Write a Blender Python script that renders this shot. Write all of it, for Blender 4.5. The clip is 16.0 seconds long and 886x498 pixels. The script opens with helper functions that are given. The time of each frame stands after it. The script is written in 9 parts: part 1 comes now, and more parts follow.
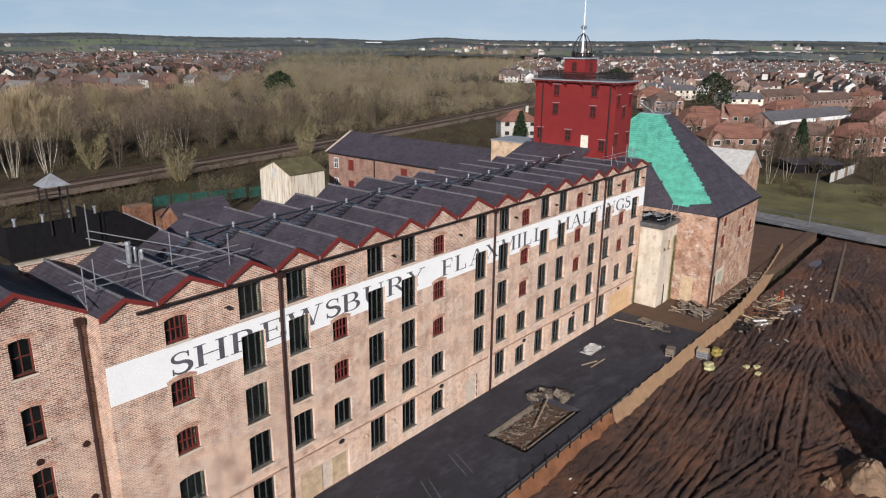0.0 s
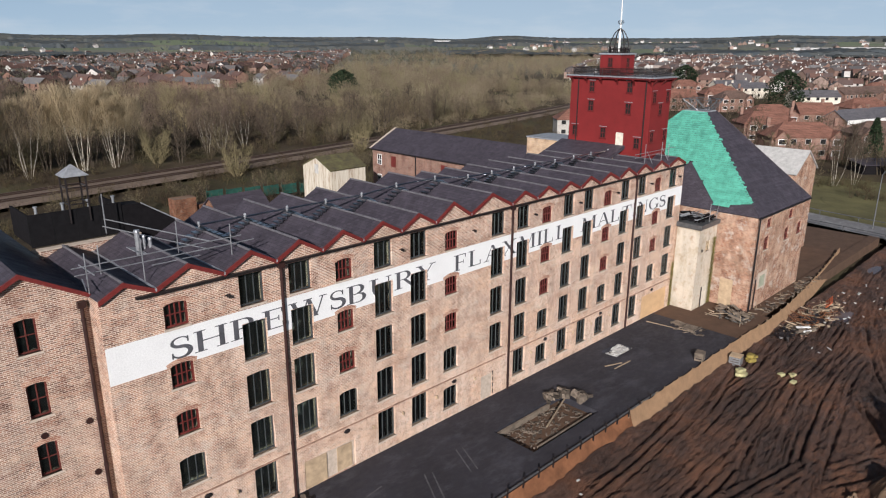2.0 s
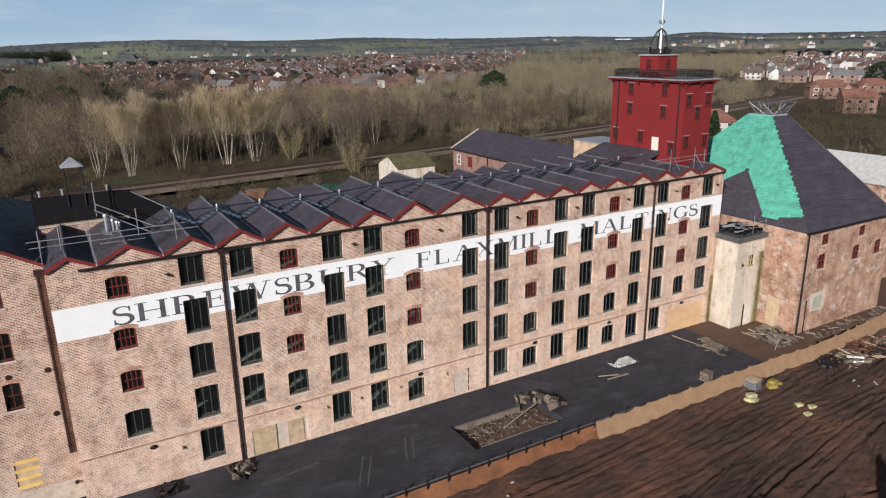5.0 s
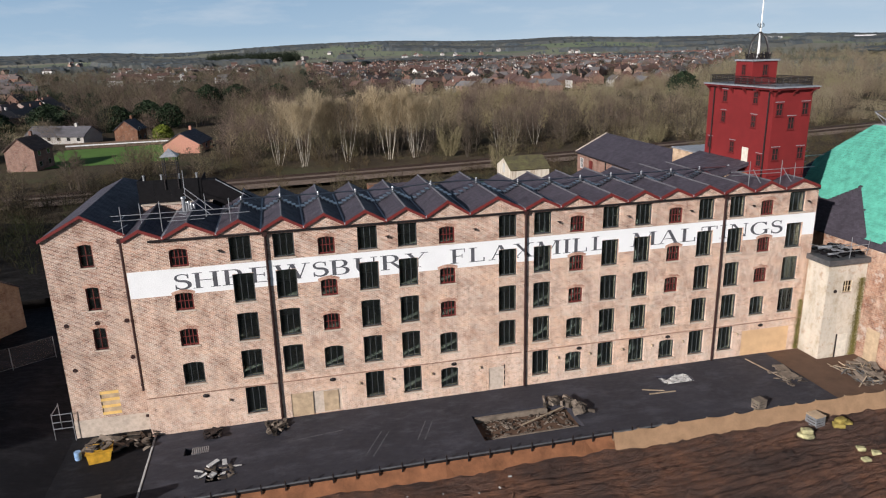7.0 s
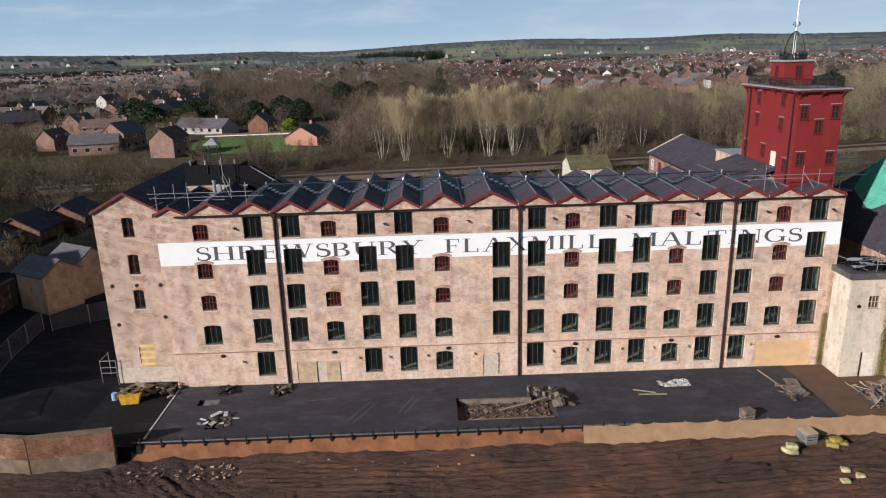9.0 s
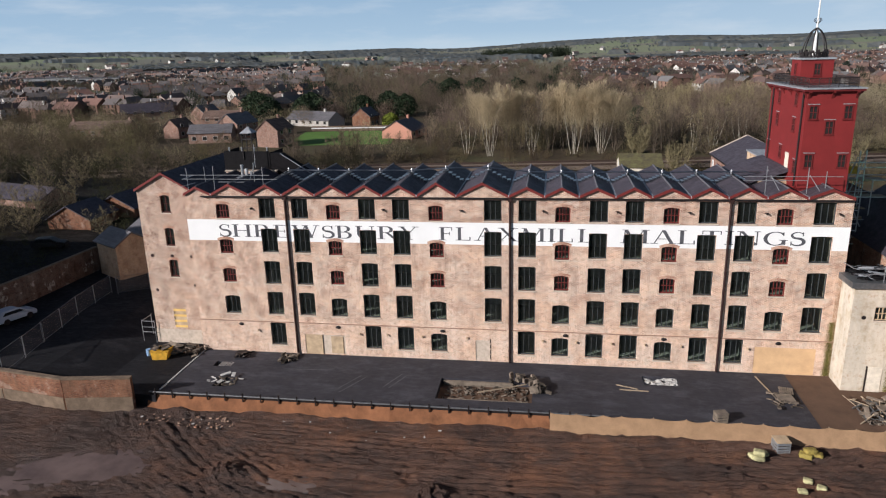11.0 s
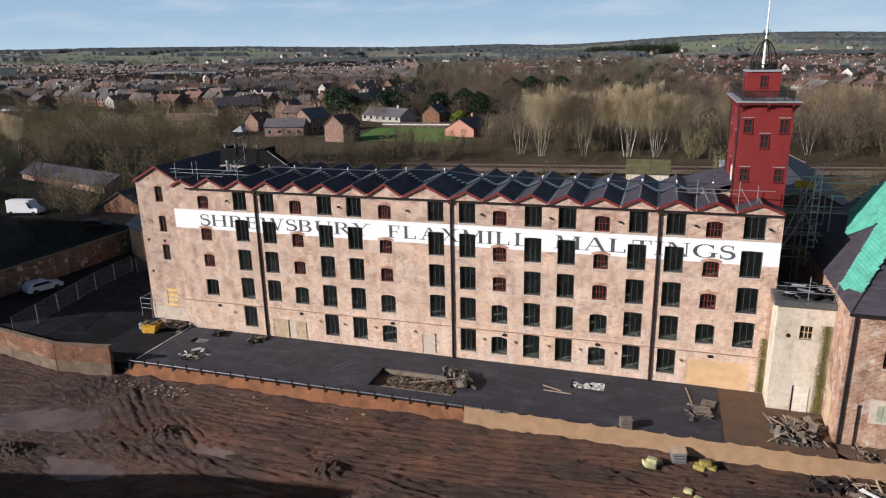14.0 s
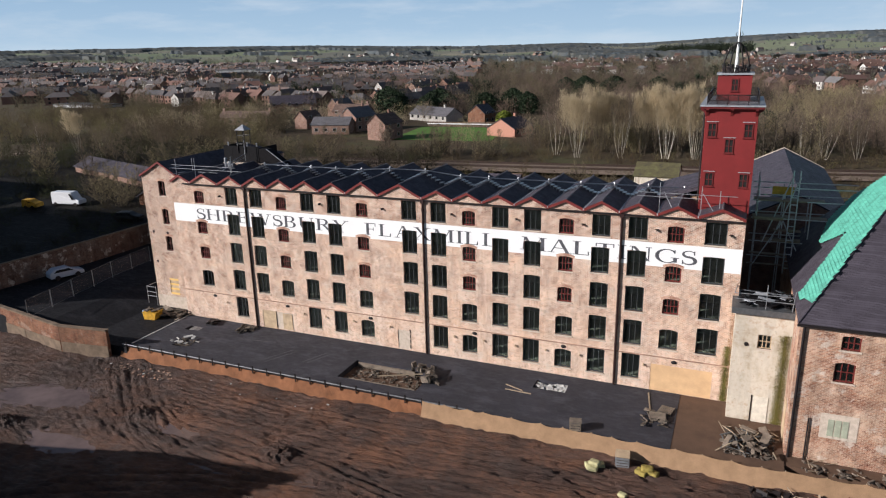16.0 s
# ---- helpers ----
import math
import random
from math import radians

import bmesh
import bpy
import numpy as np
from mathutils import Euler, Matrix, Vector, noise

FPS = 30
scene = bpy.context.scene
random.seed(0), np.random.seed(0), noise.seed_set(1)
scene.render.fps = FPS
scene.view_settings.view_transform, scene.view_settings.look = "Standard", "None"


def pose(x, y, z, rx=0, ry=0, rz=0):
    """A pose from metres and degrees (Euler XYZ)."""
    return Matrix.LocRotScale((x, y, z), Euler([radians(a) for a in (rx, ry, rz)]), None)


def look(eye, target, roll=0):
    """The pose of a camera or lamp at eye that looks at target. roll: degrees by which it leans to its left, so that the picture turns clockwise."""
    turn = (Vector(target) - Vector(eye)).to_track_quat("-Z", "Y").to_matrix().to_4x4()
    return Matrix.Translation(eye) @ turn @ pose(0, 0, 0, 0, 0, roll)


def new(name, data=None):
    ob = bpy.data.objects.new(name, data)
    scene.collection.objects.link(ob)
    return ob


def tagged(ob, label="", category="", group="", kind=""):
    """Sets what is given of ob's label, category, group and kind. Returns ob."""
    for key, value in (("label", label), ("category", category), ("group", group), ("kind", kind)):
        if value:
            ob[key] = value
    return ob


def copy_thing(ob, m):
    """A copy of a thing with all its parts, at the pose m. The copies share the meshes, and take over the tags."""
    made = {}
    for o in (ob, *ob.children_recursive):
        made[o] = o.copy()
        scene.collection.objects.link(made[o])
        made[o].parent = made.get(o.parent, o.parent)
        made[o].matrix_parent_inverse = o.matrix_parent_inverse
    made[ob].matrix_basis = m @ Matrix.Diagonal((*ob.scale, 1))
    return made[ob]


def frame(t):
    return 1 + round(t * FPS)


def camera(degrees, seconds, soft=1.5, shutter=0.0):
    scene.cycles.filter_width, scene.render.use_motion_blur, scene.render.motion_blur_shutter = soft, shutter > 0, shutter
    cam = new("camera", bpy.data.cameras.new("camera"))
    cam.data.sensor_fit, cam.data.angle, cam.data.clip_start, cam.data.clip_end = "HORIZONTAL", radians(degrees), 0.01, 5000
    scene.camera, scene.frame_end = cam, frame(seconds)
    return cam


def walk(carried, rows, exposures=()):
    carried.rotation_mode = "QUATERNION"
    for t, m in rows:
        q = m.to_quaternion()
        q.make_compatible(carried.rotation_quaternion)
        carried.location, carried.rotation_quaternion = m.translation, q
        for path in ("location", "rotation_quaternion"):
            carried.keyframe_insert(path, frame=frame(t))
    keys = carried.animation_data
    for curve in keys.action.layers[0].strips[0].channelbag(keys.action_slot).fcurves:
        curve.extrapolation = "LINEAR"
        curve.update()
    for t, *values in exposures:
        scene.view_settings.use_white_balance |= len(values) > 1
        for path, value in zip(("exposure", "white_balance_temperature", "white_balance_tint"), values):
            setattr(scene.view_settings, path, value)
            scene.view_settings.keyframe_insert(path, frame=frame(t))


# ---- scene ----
cam = camera(65.4, 16.0, soft=1.15)
METRES, EYE, TILT, LEAN, TURN = 73.4, 26.06, 0.0, 0.0, -50.1
X0, Y0 = -11.34, -28.32
ROWS = [
    (0.0, 0.0, 0.0, 0.0, 0.17, -16.54, -0.58),
    (0.5, 0.0026, -0.0004, -0.0, 1.38, -16.57, -0.44),
    (1.0, 0.0112, -0.0004, -0.0004, 2.85, -16.62, -0.35),
    (1.5, 0.027, -0.0002, -0.0011, 4.28, -16.67, -0.28),
    (2.0, 0.0479, 0.0004, -0.0023, 5.68, -16.69, -0.17),
    (2.5, 0.073, 0.0016, -0.0027, 7.06, -16.71, -0.07),
    (3.0, 0.102, 0.0035, -0.0027, 8.42, -16.7, -0.01),
    (5.5, 0.2807, 0.0271, 0.0037, 24.55, -16.53, 1.09),
    (6.0, 0.3195, 0.0361, 0.0052, 29.41, -16.43, 1.22),
    (6.5, 0.3584, 0.0473, 0.0064, 34.12, -16.35, 1.34),
    (7.0, 0.397, 0.0614, 0.0079, 36.69, -16.35, 1.36),
    (7.5, 0.4332, 0.0766, 0.0088, 37.0, -16.35, 1.33),
    (8.0, 0.468, 0.0929, 0.009, 39.4, -16.32, 1.35),
    (8.5, 0.5025, 0.1103, 0.0083, 43.55, -16.25, 1.42),
    (9.0, 0.536, 0.1294, 0.0071, 48.49, -16.2, 1.49),
    (11.5, 0.6761, 0.2407, 0.0039, 60.37, -16.22, 1.37),
    (12.0, 0.6985, 0.2636, 0.0059, 61.96, -16.25, 1.27),
    (12.5, 0.7187, 0.2865, 0.0085, 63.43, -16.26, 1.23),
    (13.0, 0.7372, 0.3099, 0.0108, 64.81, -16.3, 1.2),
    (13.5, 0.7542, 0.3339, 0.013, 66.19, -16.33, 1.17),
    (14.0, 0.77, 0.3583, 0.015, 67.54, -16.33, 1.16),
    (14.5, 0.7839, 0.3813, 0.0164, 68.84, -16.32, 1.15),
    (15.0, 0.7976, 0.406, 0.0174, 70.25, -16.32, 1.16),
    (15.5, 0.8104, 0.4308, 0.0176, 71.67, -16.31, 1.2),
    (16.0, 0.8224, 0.4555, 0.017, 73.05, -16.3, 1.22),
]
walk(cam, [(t, pose(X0, Y0, EYE, TILT, LEAN, TURN) @ pose(METRES * x, METRES * y, METRES * z, 90 + pitch, roll, yaw)) for t, x, y, z, yaw, pitch, roll in ROWS],
     exposures=((0.0, -0.06, 6400, 13), (3.2, -0.08, 6400, 13), (8.0, 0.0, 6400, 13), (12.0, 0.08, 6400, 13), (16.0, 0.13, 6400, 13)))

# ---- world, sun, exposure ----
SUN = Vector((-0.80, -0.60, 0.395)).normalized()          # towards the sun
sun_el = math.asin(SUN.z)
sun_az = math.atan2(SUN.x, SUN.y)
world = bpy.data.worlds.new("world")
scene.world = world
world.use_nodes = True
wn = world.node_tree.nodes
sky = wn.new("ShaderNodeTexSky")
sky.sky_type = 'NISHITA'
sky.sun_disc = False
sky.sun_elevation = sun_el
sky.sun_rotation = sun_az
wn["Background"].inputs["Strength"].default_value = 0.06
world.node_tree.links.new(sky.outputs[0], wn["Background"].inputs["Color"])
sun_data = bpy.data.lights.new("sun", 'SUN')
sun_data.energy = 6.2
sun_data.angle = radians(0.6)
sun_data.color = (1.0, 0.965, 0.925)
sun_ob = new("sun", sun_data)
sun_ob.matrix_world = look(SUN * 200, (0, 0, 0))


# ---- small mesh tools ----
def part(name, bm, material, parent, label=""):
    """Link a bmesh as one mesh object under a thing or a part."""
    me = bpy.data.meshes.new(name)
    bm.to_mesh(me)
    bm.free()
    me.materials.append(material)
    ob = new(name, me)
    ob.parent = parent
    if label:
        ob["label"] = label
    return ob


def thing(name, label, category, group="", kind="", at=(0, 0, 0), rz=0.0):
    ob = new(name)
    ob.empty_display_size = 0.5
    ob.matrix_basis = pose(*at, 0, 0, rz)
    return tagged(ob, label, category, group, kind)


def solo(name, bm, material, label, category, group="", kind=""):
    """A thing that is one mesh."""
    ob = part(name, bm, material, None)
    return tagged(ob, label, category, group, kind)


def shared(name, me, parent, m=None):
    ob = new(name, me)
    ob.parent = parent
    if m is not None:
        ob.matrix_basis = m
    return ob


def box(bm, x0, x1, y0, y1, z0, z1, m=None):
    vs = [bm.verts.new((x, y, z)) for z in (z0, z1) for y in (y0, y1) for x in (x0, x1)]
    for q in ((0, 2, 3, 1), (4, 5, 7, 6), (0, 1, 5, 4), (2, 6, 7, 3), (0, 4, 6, 2), (1, 3, 7, 5)):
        bm.faces.new([vs[i] for i in q])
    if m is not None:
        bmesh.ops.transform(bm, matrix=m, verts=vs)
    return vs


def tube(bm, a, b, r0, r1=None, n=8):
    """A tapered rod from a to b."""
    a, b = Vector(a), Vector(b)
    r1 = r0 if r1 is None else r1
    d = (b - a).normalized()
    u = d.orthogonal().normalized()
    w = d.cross(u)
    ra, rb = [], []
    for i in range(n):
        c, s = math.cos(2 * math.pi * i / n), math.sin(2 * math.pi * i / n)
        ra.append(bm.verts.new(a + (u * c + w * s) * r0))
        rb.append(bm.verts.new(b + (u * c + w * s) * r1))
    for i in range(n):
        j = (i + 1) % n
        bm.faces.new((ra[i], ra[j], rb[j], rb[i]))
    bm.faces.new(ra[::-1])
    bm.faces.new(rb)


def slab(bm, pts, t):
    """A plate: polygon pts, thickened by t along its normal, downwards."""
    pts = [Vector(p) for p in pts]
    n = (pts[1] - pts[0]).cross(pts[2] - pts[0]).normalized()
    if n.z < 0:
        pts.reverse()
        n = -n
    top = [bm.verts.new(p) for p in pts]
    low = [bm.verts.new(p - n * t) for p in pts]
    bm.faces.new(top)
    bm.faces.new(low[::-1])
    k = len(pts)
    for i in range(k):
        j = (i + 1) % k
        bm.faces.new((top[j], top[i], low[i], low[j]))


def poly_prism(bm, pts, axis, a, b):
    """Extrude a polygon (u, z) between a and b along x ('x': u is y) or along y ('y': u is x)."""
    f = (lambda u, z, s: (s, u, z)) if axis == 'x' else (lambda u, z, s: (u, s, z))
    A = [bm.verts.new(f(u, z, a)) for u, z in pts]
    B = [bm.verts.new(f(u, z, b)) for u, z in pts]
    bm.faces.new(A)
    bm.faces.new(B[::-1])
    k = len(pts)
    for i in range(k):
        j = (i + 1) % k
        bm.faces.new((A[j], A[i], B[i], B[j]))
    bmesh.ops.recalc_face_normals(bm, faces=bm.faces)


def pierced(bm, u0, u1, z0, z1, holes, near, far, place):
    """A wall between u0..u1, z0..z1 with rectangular holes that go through it, from depth near to depth far."""
    us = sorted({u0, u1, *[h for q in holes for h in q[:2] if u0 < h < u1]})
    zs = sorted({z0, z1, *[h for q in holes for h in q[2:] if z0 < h < z1]})
    solid = {}
    for i in range(len(us) - 1):
        for j in range(len(zs) - 1):
            cu, cz = (us[i] + us[i + 1]) / 2, (zs[j] + zs[j + 1]) / 2
            solid[i, j] = not any(a < cu < b and c < cz < d for a, b, c, d in holes)
    made = {}

    def v(i, j, s):
        if (i, j, s) not in made:
            made[i, j, s] = bm.verts.new(place(us[i], far if s else near, zs[j]))
        return made[i, j, s]
    for (i, j), full in solid.items():
        if not full:
            continue
        bm.faces.new((v(i, j, 0), v(i + 1, j, 0), v(i + 1, j + 1, 0), v(i, j + 1, 0)))
        bm.faces.new((v(i, j, 1), v(i, j + 1, 1), v(i + 1, j + 1, 1), v(i + 1, j, 1)))
        for di, dj, e in ((-1, 0, ((i, j), (i, j + 1))), (1, 0, ((i + 1, j + 1), (i + 1, j))), (0, -1, ((i + 1, j), (i, j))), (0, 1, ((i, j + 1), (i + 1, j + 1)))):
            if not solid.get((i + di, j + dj), False):
                (a, b), (c, d) = e
                bm.faces.new((v(a, b, 0), v(c, d, 0), v(c, d, 1), v(a, b, 1)))
    bmesh.ops.recalc_face_normals(bm, faces=bm.faces)


def front(u, d, z):
    return (u, d, z)


def raw_mesh(name, verts, faces, material):
    me = bpy.data.meshes.new(name)
    me.from_pydata(verts, [], faces)
    me.materials.append(material)
    me.update()
    return me


# ---- materials ----
class Nodes:
    def __init__(self, name, rough=0.8, metal=0.0, spec=0.3):
        self.mat = bpy.data.materials.new(name)
        self.mat.use_nodes = True
        self.t = self.mat.node_tree
        self.bsdf = self.t.nodes["Principled BSDF"]
        self.bsdf.inputs["Roughness"].default_value = rough
        self.bsdf.inputs["Metallic"].default_value = metal
        self.bsdf.inputs["Specular IOR Level"].default_value = spec
        self.coord = self.add("ShaderNodeTexCoord").outputs["Object"]

    def add(self, kind, **inputs):
        n = self.t.nodes.new(kind)
        for k, val in inputs.items():
            self.plug(n.inputs[k.replace("_", " ")], val)
        return n

    def plug(self, socket, val):
        if isinstance(val, bpy.types.NodeSocket):
            self.t.links.new(val, socket)
        else:
            socket.default_value = val

    def noise(self, scale, detail=4.0, rough=0.6, at=None, stretch=None):
        at = self.coord if at is None else at
        if stretch:
            mp = self.add("ShaderNodeMapping")
            self.plug(mp.inputs["Vector"], at)
            mp.inputs["Scale"].default_value = stretch
            at = mp.outputs[0]
        n = self.add("ShaderNodeTexNoise", Scale=scale, Detail=detail, Roughness=rough)
        self.plug(n.inputs["Vector"], at)
        return n.outputs["Fac"]

    def ramp(self, fac, stops):
        n = self.add("ShaderNodeValToRGB")
        el = n.color_ramp.elements
        while len(el) < len(stops):
            el.new(0.5)
        for e, (p, c) in zip(el, stops):
            e.position = p
            e.color = (*c, 1) if isinstance(c, tuple) else (c, c, c, 1)
        self.plug(n.inputs["Fac"], fac)
        return n.outputs["Color"]

    def mix(self, fac, a, b, blend='MIX'):
        n = self.add("ShaderNodeMix")
        n.data_type = 'RGBA'
        n.blend_type = blend
        self.plug(n.inputs[0], fac)
        for s, val in ((n.inputs[6], a), (n.inputs[7], b)):
            self.plug(s, (*val, 1) if isinstance(val, tuple) else val)
        return n.outputs[2]

    def math(self, op, a, b=0.5, c=0.0):
        n = self.add("ShaderNodeMath")
        n.operation = op
        for s, val in zip(n.inputs, (a, b, c)):
            self.plug(s, val)
        return n.outputs[0]

    def xyz(self, at=None):
        n = self.add("ShaderNodeSeparateXYZ")
        self.plug(n.inputs[0], self.coord if at is None else at)
        return n.outputs

    def base(self, color):
        self.plug(self.bsdf.inputs["Base Color"], (*color, 1) if isinstance(color, tuple) else color)
        return self

    def rough(self, val):
        self.plug(self.bsdf.inputs["Roughness"], val)
        return self

    def bump(self, height, dist=0.01, strength=0.6):
        n = self.add("ShaderNodeBump", Strength=strength, Distance=dist)
        self.plug(n.inputs["Height"], height)
        self.t.links.new(n.outputs[0], self.bsdf.inputs["Normal"])
        return self


def plain(name, color, rough=0.7, metal=0.0, spread=0.25, scale=3.0, fine=40.0, spec=0.3, bump=0.004, island=0.0, obj=0.0):
    """A surface of one paint with grain, wear at two scales and fine relief."""
    m = Nodes(name, rough, metal, spec)
    a = m.noise(scale, 5)
    b = m.noise(fine, 3)
    lo = tuple(c * (1 - spread) for c in color)
    hi = tuple(min(1, c * (1 + spread)) for c in color)
    col = m.mix(m.ramp(a, [(0.3, 0.0), (0.7, 1.0)]), lo, hi)
    col = m.mix(0.35, col, m.ramp(b, [(0.3, 0.55), (0.7, 1.0)]), 'MULTIPLY')
    if island:
        r = m.add("ShaderNodeNewGeometry").outputs["Random Per Island"]
        col = m.mix(1.0, col, m.ramp(r, [(0, 1 - island), (1, 1.0)]), 'MULTIPLY')
    if obj:
        r = m.add("ShaderNodeObjectInfo").outputs["Random"]
        col = m.mix(1.0, col, m.ramp(r, [(0, 1 - obj), (1, 1.0)]), 'MULTIPLY')
    m.base(col)
    if bump:
        m.bump(b, bump)
    return m.mat


def bricks(name, dark, light, mortar, wash=(0.6, 0.45, 0.36), cover=0.35, low_wash=0.0, patch=0.0, soot=0.25, seed=0.0, bands=0.4, fleck=0.0, run_x=0.0):
    """Old brickwork in running courses: brick colours, mortar, smeared and flaking limewash, soot stains."""
    m = Nodes(name, 0.9, 0.0, 0.15)
    x, y, z = m.xyz()
    u = m.math('ADD', x, y)
    cb = m.add("ShaderNodeCombineXYZ")
    m.plug(cb.inputs[0], u)
    m.plug(cb.inputs[1], z)
    cb.inputs[2].default_value = seed
    uv = cb.outputs[0]
    b = m.add("ShaderNodeTexBrick", Scale=1.0, Mortar_Size=0.017, Mortar_Smooth=0.3, Bias=0.0, Brick_Width=0.28, Row_Height=0.092)
    m.plug(b.inputs["Vector"], uv)
    b.inputs["Color1"].default_value = (*dark, 1)
    b.inputs["Color2"].default_value = (*light, 1)
    b.inputs["Mortar"].default_value = (*mortar, 1)
    big = m.noise(0.45, 6, 0.65, uv)
    mid = m.noise(2.2, 5, 0.7, uv)
    col = m.mix(m.ramp(mid, [(0.45, 0.0), (0.8, 0.4)]), b.outputs["Color"], mortar)
    # patches of bricks burnt darker and redder than their neighbours
    burnt = m.ramp(m.noise(0.9, 7, 0.7, uv), [(0.34, (0.62, 0.50, 0.46)), (0.48, (0.92, 0.86, 0.83)), (0.64, (1.05, 1.0, 0.95))])
    col = m.mix(0.9, col, burnt, 'MULTIPLY')
    w = m.ramp(big, [(0.42, 0.0), (0.68, cover * 2)])
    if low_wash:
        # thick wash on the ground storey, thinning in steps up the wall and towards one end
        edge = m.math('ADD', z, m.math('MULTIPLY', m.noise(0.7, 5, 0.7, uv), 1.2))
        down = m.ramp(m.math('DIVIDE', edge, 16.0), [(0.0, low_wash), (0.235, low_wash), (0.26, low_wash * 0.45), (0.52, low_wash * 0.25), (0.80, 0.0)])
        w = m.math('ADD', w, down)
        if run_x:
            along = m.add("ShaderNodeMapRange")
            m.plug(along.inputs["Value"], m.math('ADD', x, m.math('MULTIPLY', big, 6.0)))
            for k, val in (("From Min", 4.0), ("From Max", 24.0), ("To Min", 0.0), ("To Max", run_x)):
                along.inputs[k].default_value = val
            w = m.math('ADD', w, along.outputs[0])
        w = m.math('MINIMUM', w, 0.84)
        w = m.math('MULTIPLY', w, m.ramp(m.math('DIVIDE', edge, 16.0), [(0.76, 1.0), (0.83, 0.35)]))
    w = m.math('MULTIPLY', w, m.ramp(m.noise(3.4, 7, 0.75, uv), [(0.36, 0.2), (0.56, 1.0)]))
    wc = m.mix(m.ramp(m.noise(0.33, 6, 0.65, uv), [(0.40, 0.0), (0.62, 1.0)]), wash, tuple(c * k for c, k in zip(wash, (0.95, 0.82, 0.72))))
    col = m.mix(w, col, wc)
    if fleck:
        fl = m.ramp(m.noise(3.0, 8, 0.78, uv, (0.7, 1.9, 1)), [(0.56, 0.0), (0.63, fleck)])
        col = m.mix(fl, col, tuple(min(1.0, c * 1.04) for c in mortar))
    band = m.ramp(m.noise(1.0, 6, 0.68, uv, (0.18, 0.9, 1)), [(0.36, (0.82, 0.76, 0.70)), (0.50, (1.0, 1.0, 1.0)), (0.66, (1.04, 0.99, 0.92))])
    col = m.mix(bands, col, band, 'MULTIPLY')
    if patch:
        pw = m.ramp(m.noise(0.8, 6, 0.7, uv), [(0.56, 0.0), (0.62, patch)])
        col = m.mix(pw, col, (0.66, 0.60, 0.52))
    st = m.ramp(m.noise(1.3, 6, 0.7, uv, (1, 0.25, 1)), [(0.3, 1 - soot), (0.6, 1.0)])
    col = m.mix(1.0, col, st, 'MULTIPLY')
    blotch = m.ramp(m.noise(0.75, 8, 0.72, uv), [(0.30, (0.68, 0.66, 0.66)), (0.46, (0.98, 0.97, 0.96)), (0.60, (1.0, 1.0, 1.0)), (0.72, (0.95, 0.84, 0.74))])
    col = m.mix(0.45, col, blotch, 'MULTIPLY')
    m.base(col)
    m.bump(m.math('ADD', m.math('MULTIPLY', b.outputs["Fac"], -1.0), m.math('MULTIPLY', mid, 0.5)), 0.02, 0.5)
    return m.mat


def slates(name, color, course=0.22, spread=0.2, rough=0.45):
    """Blue-grey slates in courses along the slope."""
    m = Nodes(name, rough, 0.0, 0.28)
    x, y, z = m.xyz()
    cb = m.add("ShaderNodeCombineXYZ")
    m.plug(cb.inputs[0], m.math('ADD', y, m.math('MULTIPLY', x, 0.13)))
    m.plug(cb.inputs[1], m.math('MULTIPLY', z, 2.0))
    b = m.add("ShaderNodeTexBrick", Scale=1.0, Mortar_Size=0.012, Mortar_Smooth=0.2, Brick_Width=0.3, Row_Height=course)
    m.plug(b.inputs["Vector"], cb.outputs[0])
    b.inputs["Color1"].default_value = (*[c * (1 - spread) for c in color], 1)
    b.inputs["Color2"].default_value = (*[c * (1 + spread) for c in color], 1)
    b.inputs["Mortar"].default_value = (*[c * 0.45 for c in color], 1)
    big = m.noise(0.5, 6, 0.7)
    col = m.mix(1.0, b.outputs["Color"], m.ramp(big, [(0.3, 0.7), (0.7, 1.1)]), 'MULTIPLY')
    m.base(col)
    m.rough(m.ramp(m.noise(1.5, 4), [(0.3, rough - 0.12), (0.7, rough + 0.15)]))
    m.bump(m.math('ADD', b.outputs["Fac"], m.math('MULTIPLY', m.noise(9, 3), 0.4)), 0.015, 0.5)
    return m.mat


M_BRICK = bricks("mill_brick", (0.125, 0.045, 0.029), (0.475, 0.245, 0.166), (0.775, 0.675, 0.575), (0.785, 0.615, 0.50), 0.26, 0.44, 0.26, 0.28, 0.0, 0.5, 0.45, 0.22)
M_BRICK_ENG = bricks("engine_house_brick", (0.115, 0.045, 0.030), (0.43, 0.235, 0.165), (0.69, 0.61, 0.53), (0.65, 0.515, 0.42), 0.18, 0.30, 0.1, 0.24, 3.0, 0.5, 0.45)
M_BRICK_RED = bricks("kiln_brick", (0.16, 0.058, 0.040), (0.45, 0.215, 0.135), (0.52, 0.40, 0.31), (0.68, 0.53, 0.41), 0.34, 0.0, 0.5, 0.4, 7.0, 0.6, 0.8)
M_BRICK_ARCH = bricks("rubbed_arch_brick", (0.34, 0.155, 0.105), (0.52, 0.29, 0.21), (0.6, 0.46, 0.37), soot=0.1, cover=0.2)
M_BRICK_PALE = bricks("pale_yellow_brick", (0.45, 0.30, 0.18), (0.62, 0.46, 0.30), (0.6, 0.5, 0.4), (0.6, 0.46, 0.32), 0.3)
M_BRICK_HOUSE = bricks("house_brick", (0.18, 0.095, 0.073), (0.34, 0.19, 0.145), (0.30, 0.24, 0.21), (0.33, 0.22, 0.18), 0.15)
